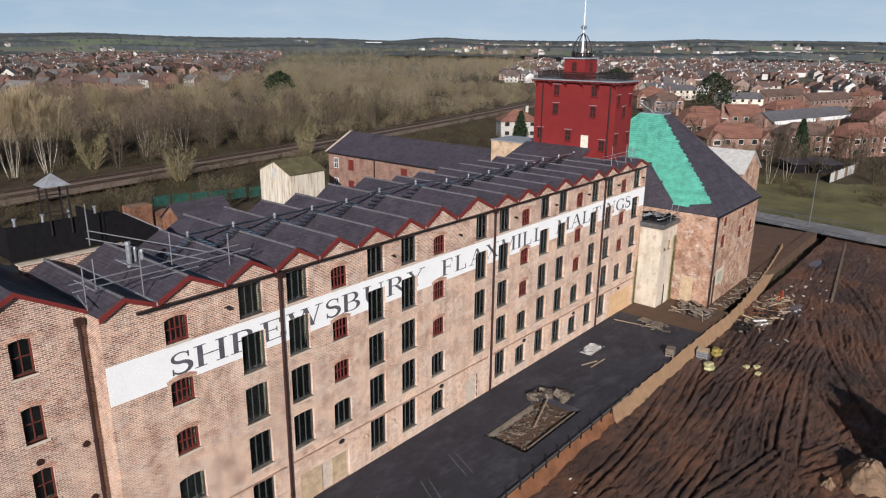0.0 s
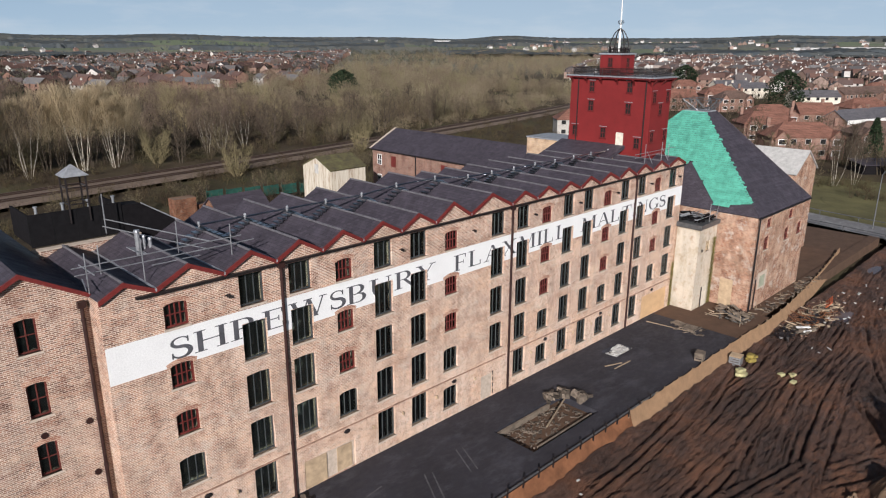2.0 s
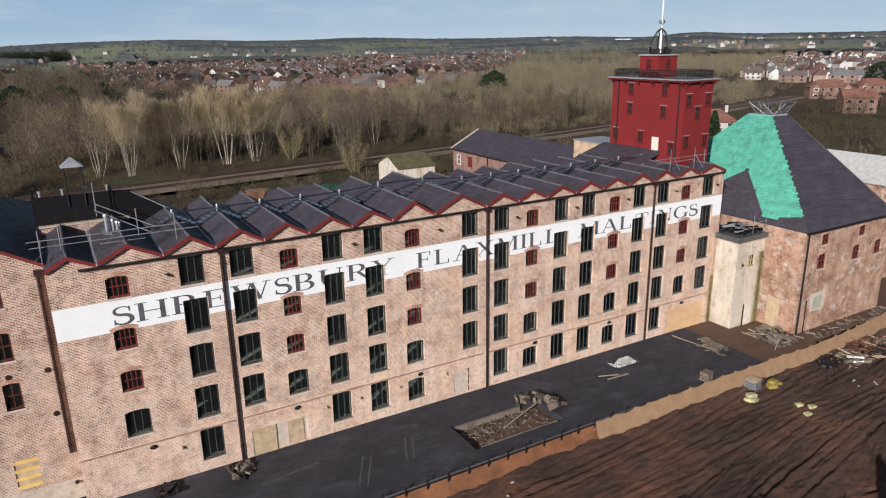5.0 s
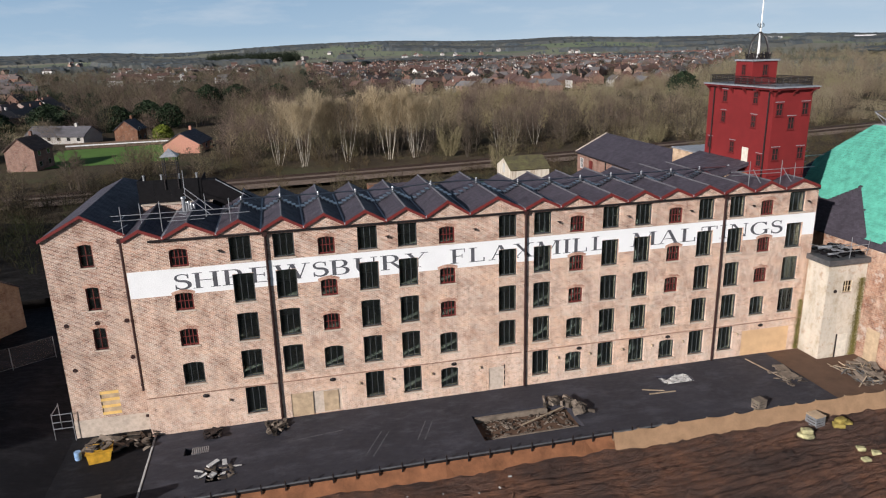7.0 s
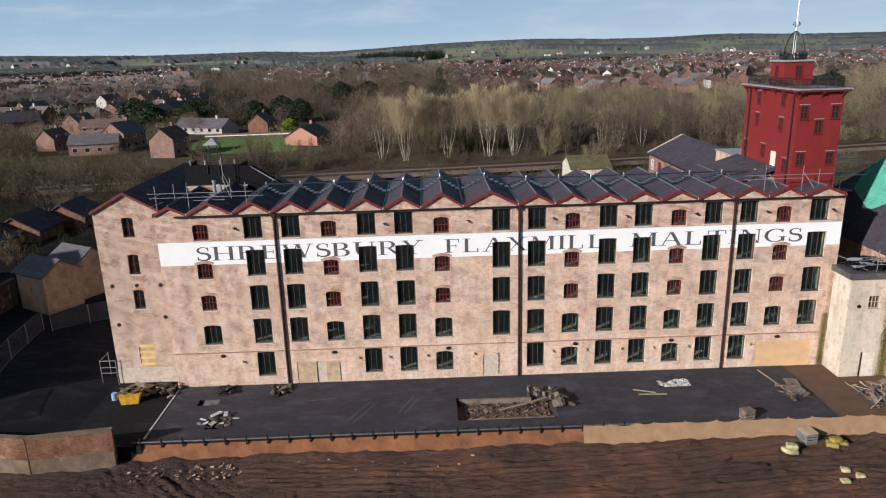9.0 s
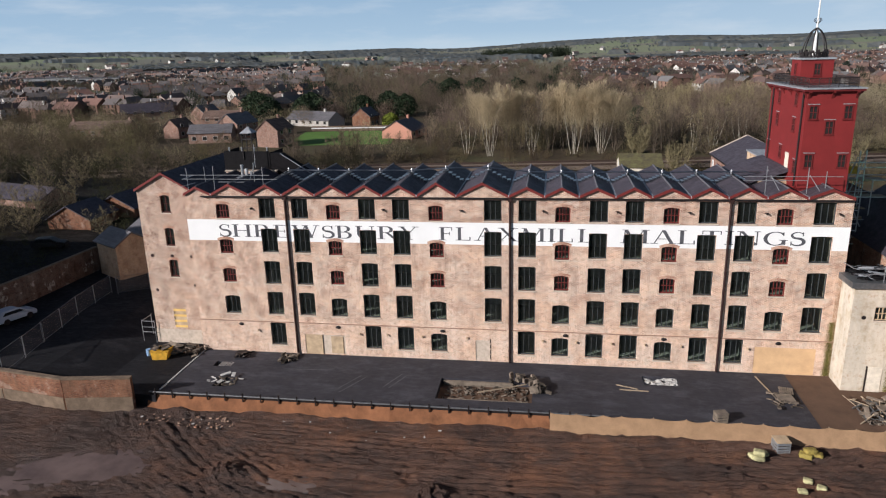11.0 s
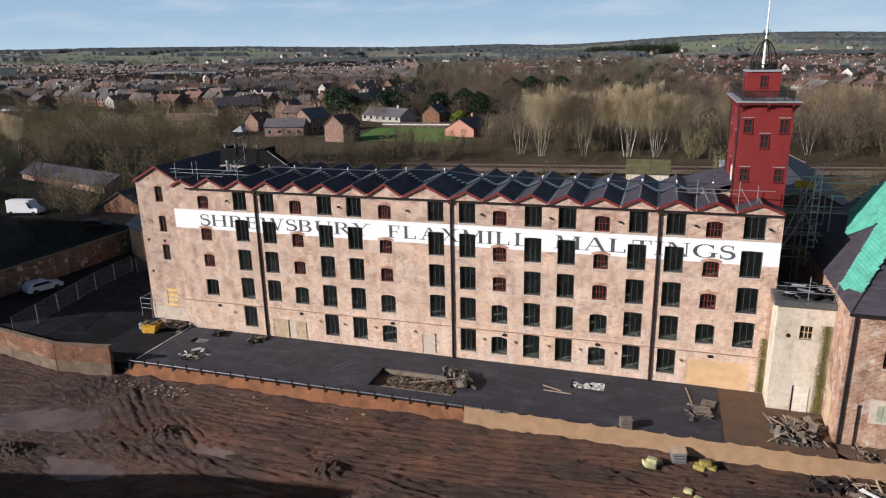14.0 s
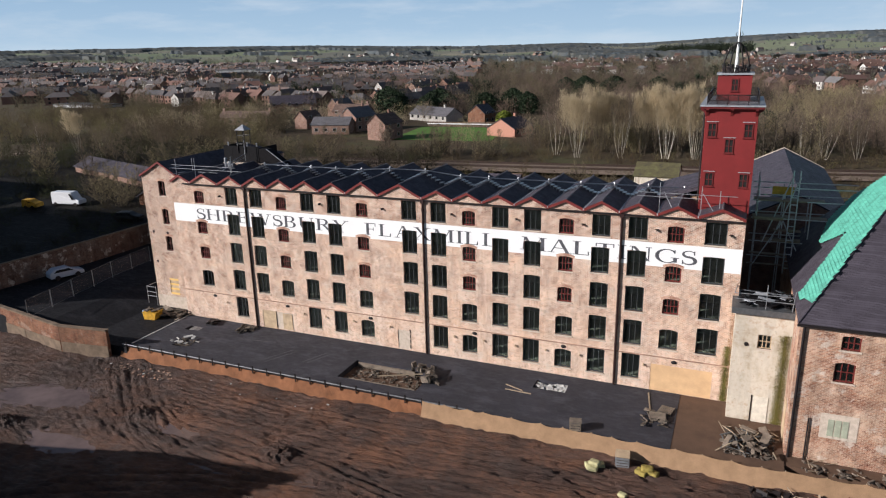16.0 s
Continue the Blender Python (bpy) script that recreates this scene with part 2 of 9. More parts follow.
M_BRICK_WALL = bricks("boundary_brick", (0.16, 0.056, 0.033), (0.30, 0.128, 0.073), (0.22, 0.152, 0.11), (0.23, 0.128, 0.077), 0.3, 0.0, 0.15, 0.45, 11.0)
M_SLATE = slates("roof_slate", (0.062, 0.053, 0.066), rough=0.6)
M_SLATE_FAR = slates("dull_slate", (0.125, 0.118, 0.125), 0.3)
M_RIDGE = plain("grey_ridge_tile", (0.12, 0.115, 0.125), 0.55, 0.0, 0.3)
M_LEAD = plain("grey_lead", (0.34, 0.35, 0.37), 0.5, 0.3, 0.3)
M_FASCIA = plain("red_painted_board", (0.155, 0.024, 0.021), 0.55, 0.0, 0.18)
M_GUTTER = plain("black_iron", (0.018, 0.014, 0.014), 0.45, 0.0, 0.3)
M_DOWNPIPE = plain("dark_red_iron", (0.034, 0.015, 0.013), 0.5, 0.0, 0.35)
M_REDWOOD = plain("red_window_paint", (0.135, 0.026, 0.022), 0.5, 0.0, 0.25)
M_DARKFRAME = plain("dark_grey_window_paint", (0.052, 0.058, 0.060), 0.45, 0.0, 0.25)
M_BROWNFRAME = plain("brown_window_paint", (0.12, 0.032, 0.026), 0.5, 0.0, 0.25)
M_SILL = plain("stone_sill", (0.52, 0.43, 0.35), 0.85, 0.0, 0.2)
M_WHITE = plain("white_painted_wall", (0.80, 0.80, 0.79), 0.85, 0.0, 0.04, 0.6, 14.0, bump=0.003)
M_LETTER = plain("dark_grey_sign_paint", (0.085, 0.085, 0.095), 0.8, 0.0, 0.3, 1.5)
M_INSIDE = plain("interior_limewash", (0.35, 0.33, 0.30), 0.9)
M_INFLOOR = plain("interior_floor", (0.50, 0.46, 0.40), 0.9)
M_PLY = plain("plywood", (0.62, 0.40, 0.22), 0.8, 0.0, 0.12, 1.2)
M_OLDBOARD = plain("weathered_board", (0.46, 0.34, 0.22), 0.85, 0.0, 0.25, 2.0)
M_YELLOWBOARD = plain("yellow_new_board", (0.72, 0.47, 0.16), 0.75, 0.0, 0.15, 2.0)
M_STEEL = plain("galvanised_steel", (0.36, 0.37, 0.385), 0.42, 0.6, 0.25)
# scaffold tube paled so that it reads as sunlit within the shaded gap
M_SCAFFOLD_LIT = plain("lit_scaffold_tube", (0.58, 0.58, 0.57), 0.5, 0.0, 0.2)
M_TREAD = plain("galvanised_tread", (0.42, 0.43, 0.45), 0.28, 1.0, 0.2)
M_DARKSTEEL = plain("dull_steel", (0.16, 0.165, 0.17), 0.45, 0.6, 0.25)
M_TOWER = plain("red_painted_sheet", (0.185, 0.018, 0.018), 0.65, 0.0, 0.14, 0.8, 25.0)
M_TOWER_TRIM = plain("dark_red_trim", (0.12, 0.014, 0.014), 0.55, 0.0, 0.2)
M_BLACKBOARD = plain("black_boarding", (0.010, 0.009, 0.010), 0.9, 0.0, 0.3, spec=0.1)
M_SCREEN = plain("black_louvre_panel", (0.010, 0.0095, 0.0105), 0.85, 0.0, 0.3, spec=0.1)
M_NETBASE = plain("green_netting", (0.12, 0.45, 0.34), 0.75, 0.0, 0.28, 1.6, 18.0)
M_NETRIB = plain("dark_green_net_seam", (0.075, 0.35, 0.26), 0.75, 0.0, 0.3, 1.6, 18.0)
M_DEBRIS = plain("grey_debris", (0.20, 0.16, 0.125), 0.9, 0.0, 0.5, 2.5, island=0.85)
M_GREYWOOD = plain("grey_weathered_wood", (0.25, 0.20, 0.155), 0.9, 0.0, 0.35, 2.0, island=0.4)
M_TIMBER = plain("pale_timber", (0.40, 0.31, 0.215), 0.8, 0.0, 0.25, 2.0, island=0.4)
M_WHITEPAINT = plain("white_paint", (0.78, 0.78, 0.76), 0.6, 0.0, 0.08)
M_DARKNET = plain("dull_green_net", (0.018, 0.075, 0.058), 0.8, 0.0, 0.35, 1.6, 18.0)
M_GREENBOARD = plain("grey_green_board", (0.34, 0.36, 0.27), 0.8, 0.0, 0.2, 2.0)
M_CREAM = plain("cream_render", (0.66, 0.60, 0.50), 0.85, 0.0, 0.15)
M_BLUEBAG = plain("blue_plastic", (0.25, 0.40, 0.62), 0.5)
M_YELLOWSKIP = plain("yellow_painted_steel", (0.55, 0.30, 0.03), 0.6, 0.0, 0.3)
M_PALEBAG = plain("pale_yellow_sacking", (0.40, 0.37, 0.20), 0.8, 0.0, 0.5, 3.0, 9.0)
M_YELLOWBAG = plain("yellow_sacking", (0.28, 0.215, 0.055), 0.8, 0.0, 0.5, 3.0, 9.0)
M_ORANGE = plain("orange_plastic", (0.55, 0.13, 0.05), 0.6, 0.0, 0.2)
M_CONCRETE = plain("concrete", (0.46, 0.45, 0.43), 0.85, 0.0, 0.2, 2.0)


def glass_mat(name, tint=(0.9, 0.95, 0.95), clear=0.85):
    m = Nodes(name)
    t = m.t
    tr = m.add("ShaderNodeBsdfTransparent")
    tr.inputs[0].default_value = (*[c * clear for c in tint], 1)
    gl = m.add("ShaderNodeBsdfGlossy")
    gl.inputs["Roughness"].default_value = 0.03
    fr = m.add("ShaderNodeFresnel", IOR=1.45)
    bm_ = m.add("ShaderNodeBump", Strength=0.08, Distance=0.05)
    m.plug(bm_.inputs["Height"], m.noise(1.3, 2))
    t.links.new(bm_.outputs[0], gl.inputs["Normal"])
    # faint grey added to the pane to lift it like reflected light
    dust_lift = m.add("ShaderNodeBsdfDiffuse")
    dust_lift.inputs[0].default_value = (0.42, 0.45, 0.45, 1)
    film = m.add("ShaderNodeMixShader")
    film.inputs[0].default_value = 0.010
    t.links.new(tr.outputs[0], film.inputs[1])
    t.links.new(dust_lift.outputs[0], film.inputs[2])
    mx = m.add("ShaderNodeMixShader")
    t.links.new(fr.outputs[0], mx.inputs[0])
    t.links.new(film.outputs[0], mx.inputs[1])
    t.links.new(gl.outputs[0], mx.inputs[2])
    t.links.new(mx.outputs[0], t.nodes["Material Output"].inputs[0])
    return m.mat


M_GLASS = glass_mat("window_glass", (0.72, 0.84, 0.80), 0.85)


def annex_mat():
    """Old cream limewash over brick, flaking, with green growth down the corners."""
    m = Nodes("flaking_limewash", 0.92, 0.0, 0.1)
    x, y, z = m.xyz()
    big = m.noise(0.55, 8, 0.72)
    col = m.ramp(big, [(0.32, (0.32, 0.25, 0.175)), (0.43, (0.49, 0.415, 0.32)), (0.54, (0.58, 0.52, 0.43)), (0.64, (0.51, 0.43, 0.34)), (0.72, (0.37, 0.29, 0.215))])
    flake = m.ramp(m.noise(1.1, 9, 0.78), [(0.56, 0.0), (0.66, 0.6)])
    col = m.mix(flake, col, (0.42, 0.29, 0.20))
    pits = m.ramp(m.noise(2.6, 6, 0.7), [(0.27, 0.35), (0.36, 1.0)])
    col = m.mix(1.0, col, pits, 'MULTIPLY')
    run = m.ramp(m.noise(0.9, 5, 0.6, None, (1.6, 1.6, 0.5)), [(0.32, 0.78), (0.6, 1.0)])
    col = m.mix(1.0, col, run, 'MULTIPLY')
    m.base(col)
    m.bump(big, 0.03, 0.5)
    return m.mat


M_ANNEX = annex_mat()


def shed_mat():
    m = Nodes("stained_white_render", 0.9, 0.0, 0.15)
    run = m.noise(1.2, 6, 0.7, None, (2.5, 2.5, 0.3))
    col = m.ramp(run, [(0.32, (0.26, 0.18, 0.12)), (0.48, (0.52, 0.46, 0.37)), (0.72, (0.66, 0.63, 0.55))])
    m.base(col)
    m.bump(run, 0.02)
    return m.mat


M_SHED = shed_mat()


def moss_mat():
    m = Nodes("mossy_slate", 0.9, 0.0, 0.2)
    a = m.noise(1.1, 7, 0.75)
    m.base(m.ramp(a, [(0.35, (0.065, 0.055, 0.04)), (0.5, (0.10, 0.088, 0.045)), (0.68, (0.14, 0.135, 0.06))]))
    m.bump(a, 0.05)
    return m.mat


M_MOSS = moss_mat()

# ---- flax mill: levels and bays ----
YARD = 0.15
LARGE_X = (7.48, 10.42, 16.30, 19.22, 26.90, 29.71, 35.37, 38.15, 43.72, 46.54, 52.16)
SMALL_X = (3.42, 13.36, 22.17, 32.54, 40.95, 49.33)
SILLS = (0.92, 3.87, 6.76, 9.67, 12.73)
HEADS = (3.07, 6.01, 8.86, 11.80, 14.45)
VALLEYS = (0.0, 2.56, 6.01, 8.97, 11.89, 14.75, 17.70, 20.63, 23.93, 28.2, 31.08, 33.78, 36.62, 39.42, 42.31, 45.08, 47.9, 50.82, 54.1)
EAVE = 14.80
DEPTH = 10.9
mill = thing("flax_mill", "five-storey brick mill with a painted sign and sawtooth slate roof", "building")


def wall_openings():
    """Kind, left, right, sill, head of each window of the front."""
    out = []
    for x in LARGE_X:
        for r in range(5):
            if r == 0 and x in (10.42, 26.90, 52.16):
                continue
            w = 0.72 if x < 50 else 0.77
            out.append(("large", x - w, x + w, SILLS[r], HEADS[r]))
    for x in SMALL_X:
        for r, (a, b) in enumerate(((0.92, 2.58), (3.87, 5.56), (6.85, 8.14), (9.52, 10.80), (12.68, 13.97))):
            if r == 0 and x in (3.42, 13.36, 49.33):
                continue
            w = 0.71 if r < 2 else 0.6
            out.append(("low" if r < 2 else "red", x - w, x + w, a, b))
    return out


OPENINGS = wall_openings()
DOORS = [(9.95, 13.70, YARD, 2.05), (48.15, 52.80, YARD, 2.46), (25.35, 26.6, YARD, 2.1)]
HOLES = [o[1:] for o in OPENINGS] + DOORS
bm = bmesh.new()
pierced(bm, 0.0, 54.1, -0.3, EAVE, HOLES, 0.0, 0.55, front)
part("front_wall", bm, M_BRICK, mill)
for x0, x1 in ((0.0, 0.5), (53.6, 54.1)):
    bm = bmesh.new()
    box(bm, x0, x1, 0.551, DEPTH - 0.501, -0.3, EAVE)
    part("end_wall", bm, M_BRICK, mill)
bm = bmesh.new()
box(bm, 0.0, 54.1, DEPTH - 0.5, DEPTH, -0.3, EAVE)
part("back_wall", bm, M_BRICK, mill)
for r in range(5):
    bm = bmesh.new()
    box(bm, 0.51, 53.59, 0.56, DEPTH - 0.51, SILLS[r] - 0.95, SILLS[r] - 0.7)
    part("storey_floor", bm, M_INFLOOR, mill)
bm = bmesh.new()
box(bm, 0.51, 53.59, 6.0, 6.2, 0.0, EAVE - 0.1)
part("inner_partition", bm, M_INSIDE, mill)
for i in range(17):
    bm = bmesh.new()
    tube(bm, (VALLEYS[i + 1], 3.2, 0.2), (VALLEYS[i + 1], 3.2, EAVE - 0.2), 0.09, n=6)
    part("iron_column", bm, M_INSIDE, mill)

# string course, plinth wash and band
bm = bmesh.new()
# thin ledge, set darker than the wall round it
M_COURSE = plain("dark_brick_course", (0.33, 0.205, 0.15), 0.9, 0.0, 0.45, 1.5, 12.0)
box(bm, 0.0, 9.0, -0.075, -0.002, 3.10, 3.17)
box(bm, 9.4, 28.0, -0.075, -0.002, 3.10, 3.17)
box(bm, 28.45, 54.1, -0.075, -0.002, 3.10, 3.17)
part("string_course", bm, M_COURSE, mill, "dark brick course")


# ---- windows ----
def arch_piece(w, h_rise, t0, t1):
    """Brick filling above a segmental head: flat on top, curved below, for an opening 2*w wide whose top is z = 0."""
    bm = bmesh.new()
    n = 8
    low = []
    for i in range(n + 1):
        u = -w + 2 * w * i / n
        low.append((u, -h_rise * (u / w) ** 2))
    for s in (-1, 1):
        half = [p for p in low if p[0] * s >= -1e-6]
        half.sort(key=lambda p: abs(p[0]))
        pts = [half[0]] + half[1:] + [(s * w, 0.0)]
        A = [bm.verts.new((u, t0, z)) for u, z in pts]
        B = [bm.verts.new((u, t1, z)) for u, z in pts]
        bm.faces.new(A)
        bm.faces.new(B[::-1])
        for i in range(len(pts)):
            j = (i + 1) % len(pts)
            bm.faces.new((A[j], A[i], B[i], B[j]))
    bmesh.ops.remove_doubles(bm, verts=bm.verts, dist=1e-5)
    bmesh.ops.recalc_face_normals(bm, faces=bm.faces)
    return bm


def voussoirs(w, rise, depth):
    """The ring of bricks on edge over a segmental head; the head's crown is z = 0."""
    bm = bmesh.new()
    n = 13
    rows = []
    for i in range(n + 1):
        a = -w - 0.12 + (2 * w + 0.24) * i / n
        z = -rise * (a / w) ** 2
        rows.append([bm.verts.new(c) for c in ((a, -0.012, z), (a * 1.1, -0.012, z + 0.24), (a * 1.1, depth, z + 0.24), (a, depth, z))])
    for r0, r1 in zip(rows, rows[1:]):
        for k in range(4):
            bm.faces.new((r0[k], r1[k], r1[(k + 1) % 4], r0[(k + 1) % 4]))
    bm.faces.new(rows[0])
    bm.faces.new(rows[-1][::-1])
    bmesh.ops.recalc_face_normals(bm, faces=bm.faces)
    return bm


def mesh_of(name, bm, material):
    me = bpy.data.meshes.new(name)
    bm.to_mesh(me)
    bm.free()
    me.materials.append(material)
    return me


def ring(bm, w, h, b, y0, y1):
    """A rectangular frame, bar width b, round -w..w, 0..h."""
    box(bm, -w, -w + b, y0, y1, 0, h)
    box(bm, w - b, w, y0, y1, 0, h)
    box(bm, -w + b, w - b, y0, y1, 0, b)
    box(bm, -w + b, w - b, y0, y1, h - b, h)


def window_meshes(w, h, frame_mat, lights, rows, rise, depth=0.18, bar=0.045, edge=0.075):
    """Shared meshes of one pattern of window: frame, mullion, transom, pane, sill, head filling, arch."""
    out = {}
    bm = bmesh.new()
    ring(bm, w, h, edge, depth, depth + 0.09)
    out["window_frame"] = mesh_of("window_frame", bm, frame_mat)
    bm = bmesh.new()
    box(bm, -bar / 2, bar / 2, depth + 0.01, depth + 0.075, edge, h - edge)
    out["mullion"] = mesh_of("mullion", bm, frame_mat)
    bm = bmesh.new()
    box(bm, -w + edge, w - edge, depth + 0.015, depth + 0.07, -bar / 2, bar / 2)
    out["transom"] = mesh_of("transom", bm, frame_mat)
    pw = (2 * w - 2 * edge) / lights
    bm = bmesh.new()
    box(bm, -pw / 2, pw / 2, depth + 0.04, depth + 0.05, edge, h - edge)
    out["pane"] = mesh_of("pane", bm, M_GLASS)
    bm = bmesh.new()
    box(bm, -w - 0.08, w + 0.08, -0.06, depth, -0.11, 0.0)
    out["window_sill"] = mesh_of("window_sill", bm, M_SILL)
    if rise:
        out["head_brick"] = mesh_of("head_brick", arch_piece(w, rise, 0.0, 0.3), M_BRICK)
        if frame_mat in (M_REDWOOD, M_BROWNFRAME):
            out["arch"] = mesh_of("arch", voussoirs(w, rise, 0.002), M_BRICK_ARCH)
    return dict(m=out, w=w, h=h, edge=edge, lights=lights, rows=rows, pw=pw, rise=rise)


def put_window(p, x, y, z, parent, label, turn=None):
    """A window as a part of a building, with its own pieces."""
    win = new("window")
    win.parent = parent
    win.matrix_basis = pose(x, y, z) if turn is None else pose(x, y, z, 0, 0, turn)
    win["label"] = label
    m = p["m"]
    shared("window_frame", m["window_frame"], win)
    for i in range(p["lights"]):
        u = -p["w"] + p["edge"] + p["pw"] * (i + 0.5)
        pane = shared("pane", m["pane"], win, pose(u, 0, 0))
        pane.visible_shadow = False
        if i:
            shared("mullion", m["mullion"], win, pose(u - p["pw"] / 2, 0, 0))
    for j in range(1, p["rows"]):
        shared("transom", m["transom"], win, pose(0, 0, p["h"] * j / p["rows"]))
    shared("window_sill", m["window_sill"], win)
    if p["rise"]:
        shared("head_brick", m["head_brick"], win, pose(0, 0, p["h"]))
        if "arch" in m:
            shared("arch", m["arch"], win, pose(0, 0, p["h"]))
    return win


patterns = {}
for kind, x0, x1, z0, z1 in OPENINGS:
    w, h = round((x1 - x0) / 2, 3), round(z1 - z0, 3)
    if (kind, w, h) not in patterns:
        if kind == "large":
            patterns[kind, w, h] = window_meshes(w, h, M_DARKFRAME, 3, 1, 0.05 if h > 1.8 else 0.0)
        elif kind == "low":
            patterns[kind, w, h] = window_meshes(w, h, M_DARKFRAME, 3, 1, 0.12)
        else:
            patterns[kind, w, h] = window_meshes(w, h, M_REDWOOD, 4, 2, 0.13, 0.12, 0.06, 0.10)
    label = {"large": "tall three-light window in dark grey frame", "low": "low arched window in dark grey frame", "red": "small arched window in red-painted frame"}[kind]
    put_window(patterns[kind, w, h], (x0 + x1) / 2, 0.0, z0, mill, label)

# ---- boarded doorways of the front ----
bm = bmesh.new()
box(bm, 48.15, 52.80, 0.02, 0.06, YARD, 2.46)
part("plywood_panel", bm, M_PLY, mill, "tan plywood hoarding over a wide doorway")
bm = bmesh.new()
box(bm, 9.95, 11.55, 0.04, 0.10, YARD, 2.05)
part("door", bm, M_OLDBOARD, mill, "weathered tan boarded door")
bm = bmesh.new()
box(bm, 11.56, 13.70, 0.12, 0.18, YARD, 2.05)
part("door", bm, M_SILL, mill, "blocked doorway with pale boards")
bm = bmesh.new()
box(bm, 12.35, 13.45, 0.06, 0.11, YARD + 0.1, 1.9)
part("door_leaf", bm, M_OLDBOARD, mill)
bm = bmesh.new()
box(bm, 25.35, 26.6, 0.05, 0.12, YARD, 2.1)
part("door", bm, M_SILL, mill, "pale limewashed plank door")
bm = bmesh.new()
for z in (0.4, 0.9, 1.4, 1.9):
    box(bm, 26.6, 26.66, -0.05, -0.003, z, z + 0.34)
part("door_hinge", bm, M_GUTTER, mill)

# ---- painted band and letters ----
BAND = (10.68, 12.56)
bm = bmesh.new()
pierced(bm, 0.02, 54.08, BAND[0], BAND[1], HOLES, -0.006, -0.001, front)
part("painted_band", bm, M_WHITE, mill, "white painted sign band across the brickwork")


def stroke(pts, widths):
    """A brush line through pts with its own width at each."""
    out, left, right = [], [], []
    for i, (x, y) in enumerate(pts):
        a = pts[max(i - 1, 0)]
        b = pts[min(i + 1, len(pts) - 1)]
        dx, dy = b[0] - a[0], b[1] - a[1]
        L = math.hypot(dx, dy) or 1
        w = widths[i] / 2
        left.append((x - dy / L * w, y + dx / L * w))
        right.append((x + dy / L * w, y - dx / L * w))
    for i in range(len(pts) - 1):
        out.append([left[i], left[i + 1], right[i + 1], right[i]])
    return out


def arc(cx, cy, rx, ry, a0, a1, n, w_side, w_end):
    """A bowl: thick at its sides, thin at top and foot."""
    pts, ws = [], []
    for i in range(n + 1):
        a = radians(a0 + (a1 - a0) * i / n)
        pts.append((cx + rx * math.cos(a), cy + ry * math.sin(a)))
        ws.append(w_end + (w_side - w_end) * abs(math.cos(a)) ** 1.5)
    return stroke(pts, ws)


TH, TN = 0.145, 0.05


def bar(x0, x1, y0, y1):
    return [[(x0, y0), (x1, y0), (x1, y1), (x0, y1)]]


def stem(x, y0=0.0, y1=1.0, t=TH, feet=(1, 1), f=0.09):
    out = bar(x - t / 2, x + t / 2, y0, y1)
    for on, z0, z1 in ((feet[0], y0, y0 + 0.045), (feet[1], y1 - 0.045, y1)):
        if on:
            out += bar(x - t / 2 - f, x + t / 2 + f, z0, z1)
    return out


def slant(x0, x1, t, y0=0.0, y1=1.0):
    return [[(x0 - t / 2, y0), (x0 + t / 2, y0), (x1 + t / 2, y1), (x1 - t / 2, y1)]]


def foot(x, y, f=0.14):
    return bar(x - f, x + f, y, y + 0.045)


def letter_s():
    pts, ws = [], []
    for i in range(11):
        a = radians(25 + 245 * i / 10)
        pts.append((0.30 + 0.21 * math.cos(a), 0.755 + 0.215 * math.sin(a)))
        ws.append(0.05 + 0.10 * (i / 10) ** 2)
    for i in range(1, 12):
        a = radians(90 - 245 * i / 11)
        pts.append((0.30 + 0.235 * math.cos(a), 0.285 + 0.255 * math.sin(a)))
        ws.append(0.15 - 0.10 * (i / 11) ** 2)
    return stroke(pts, ws) + bar(0.47, 0.51, 0.70, 0.97) + bar(0.06, 0.10, 0.03, 0.32)


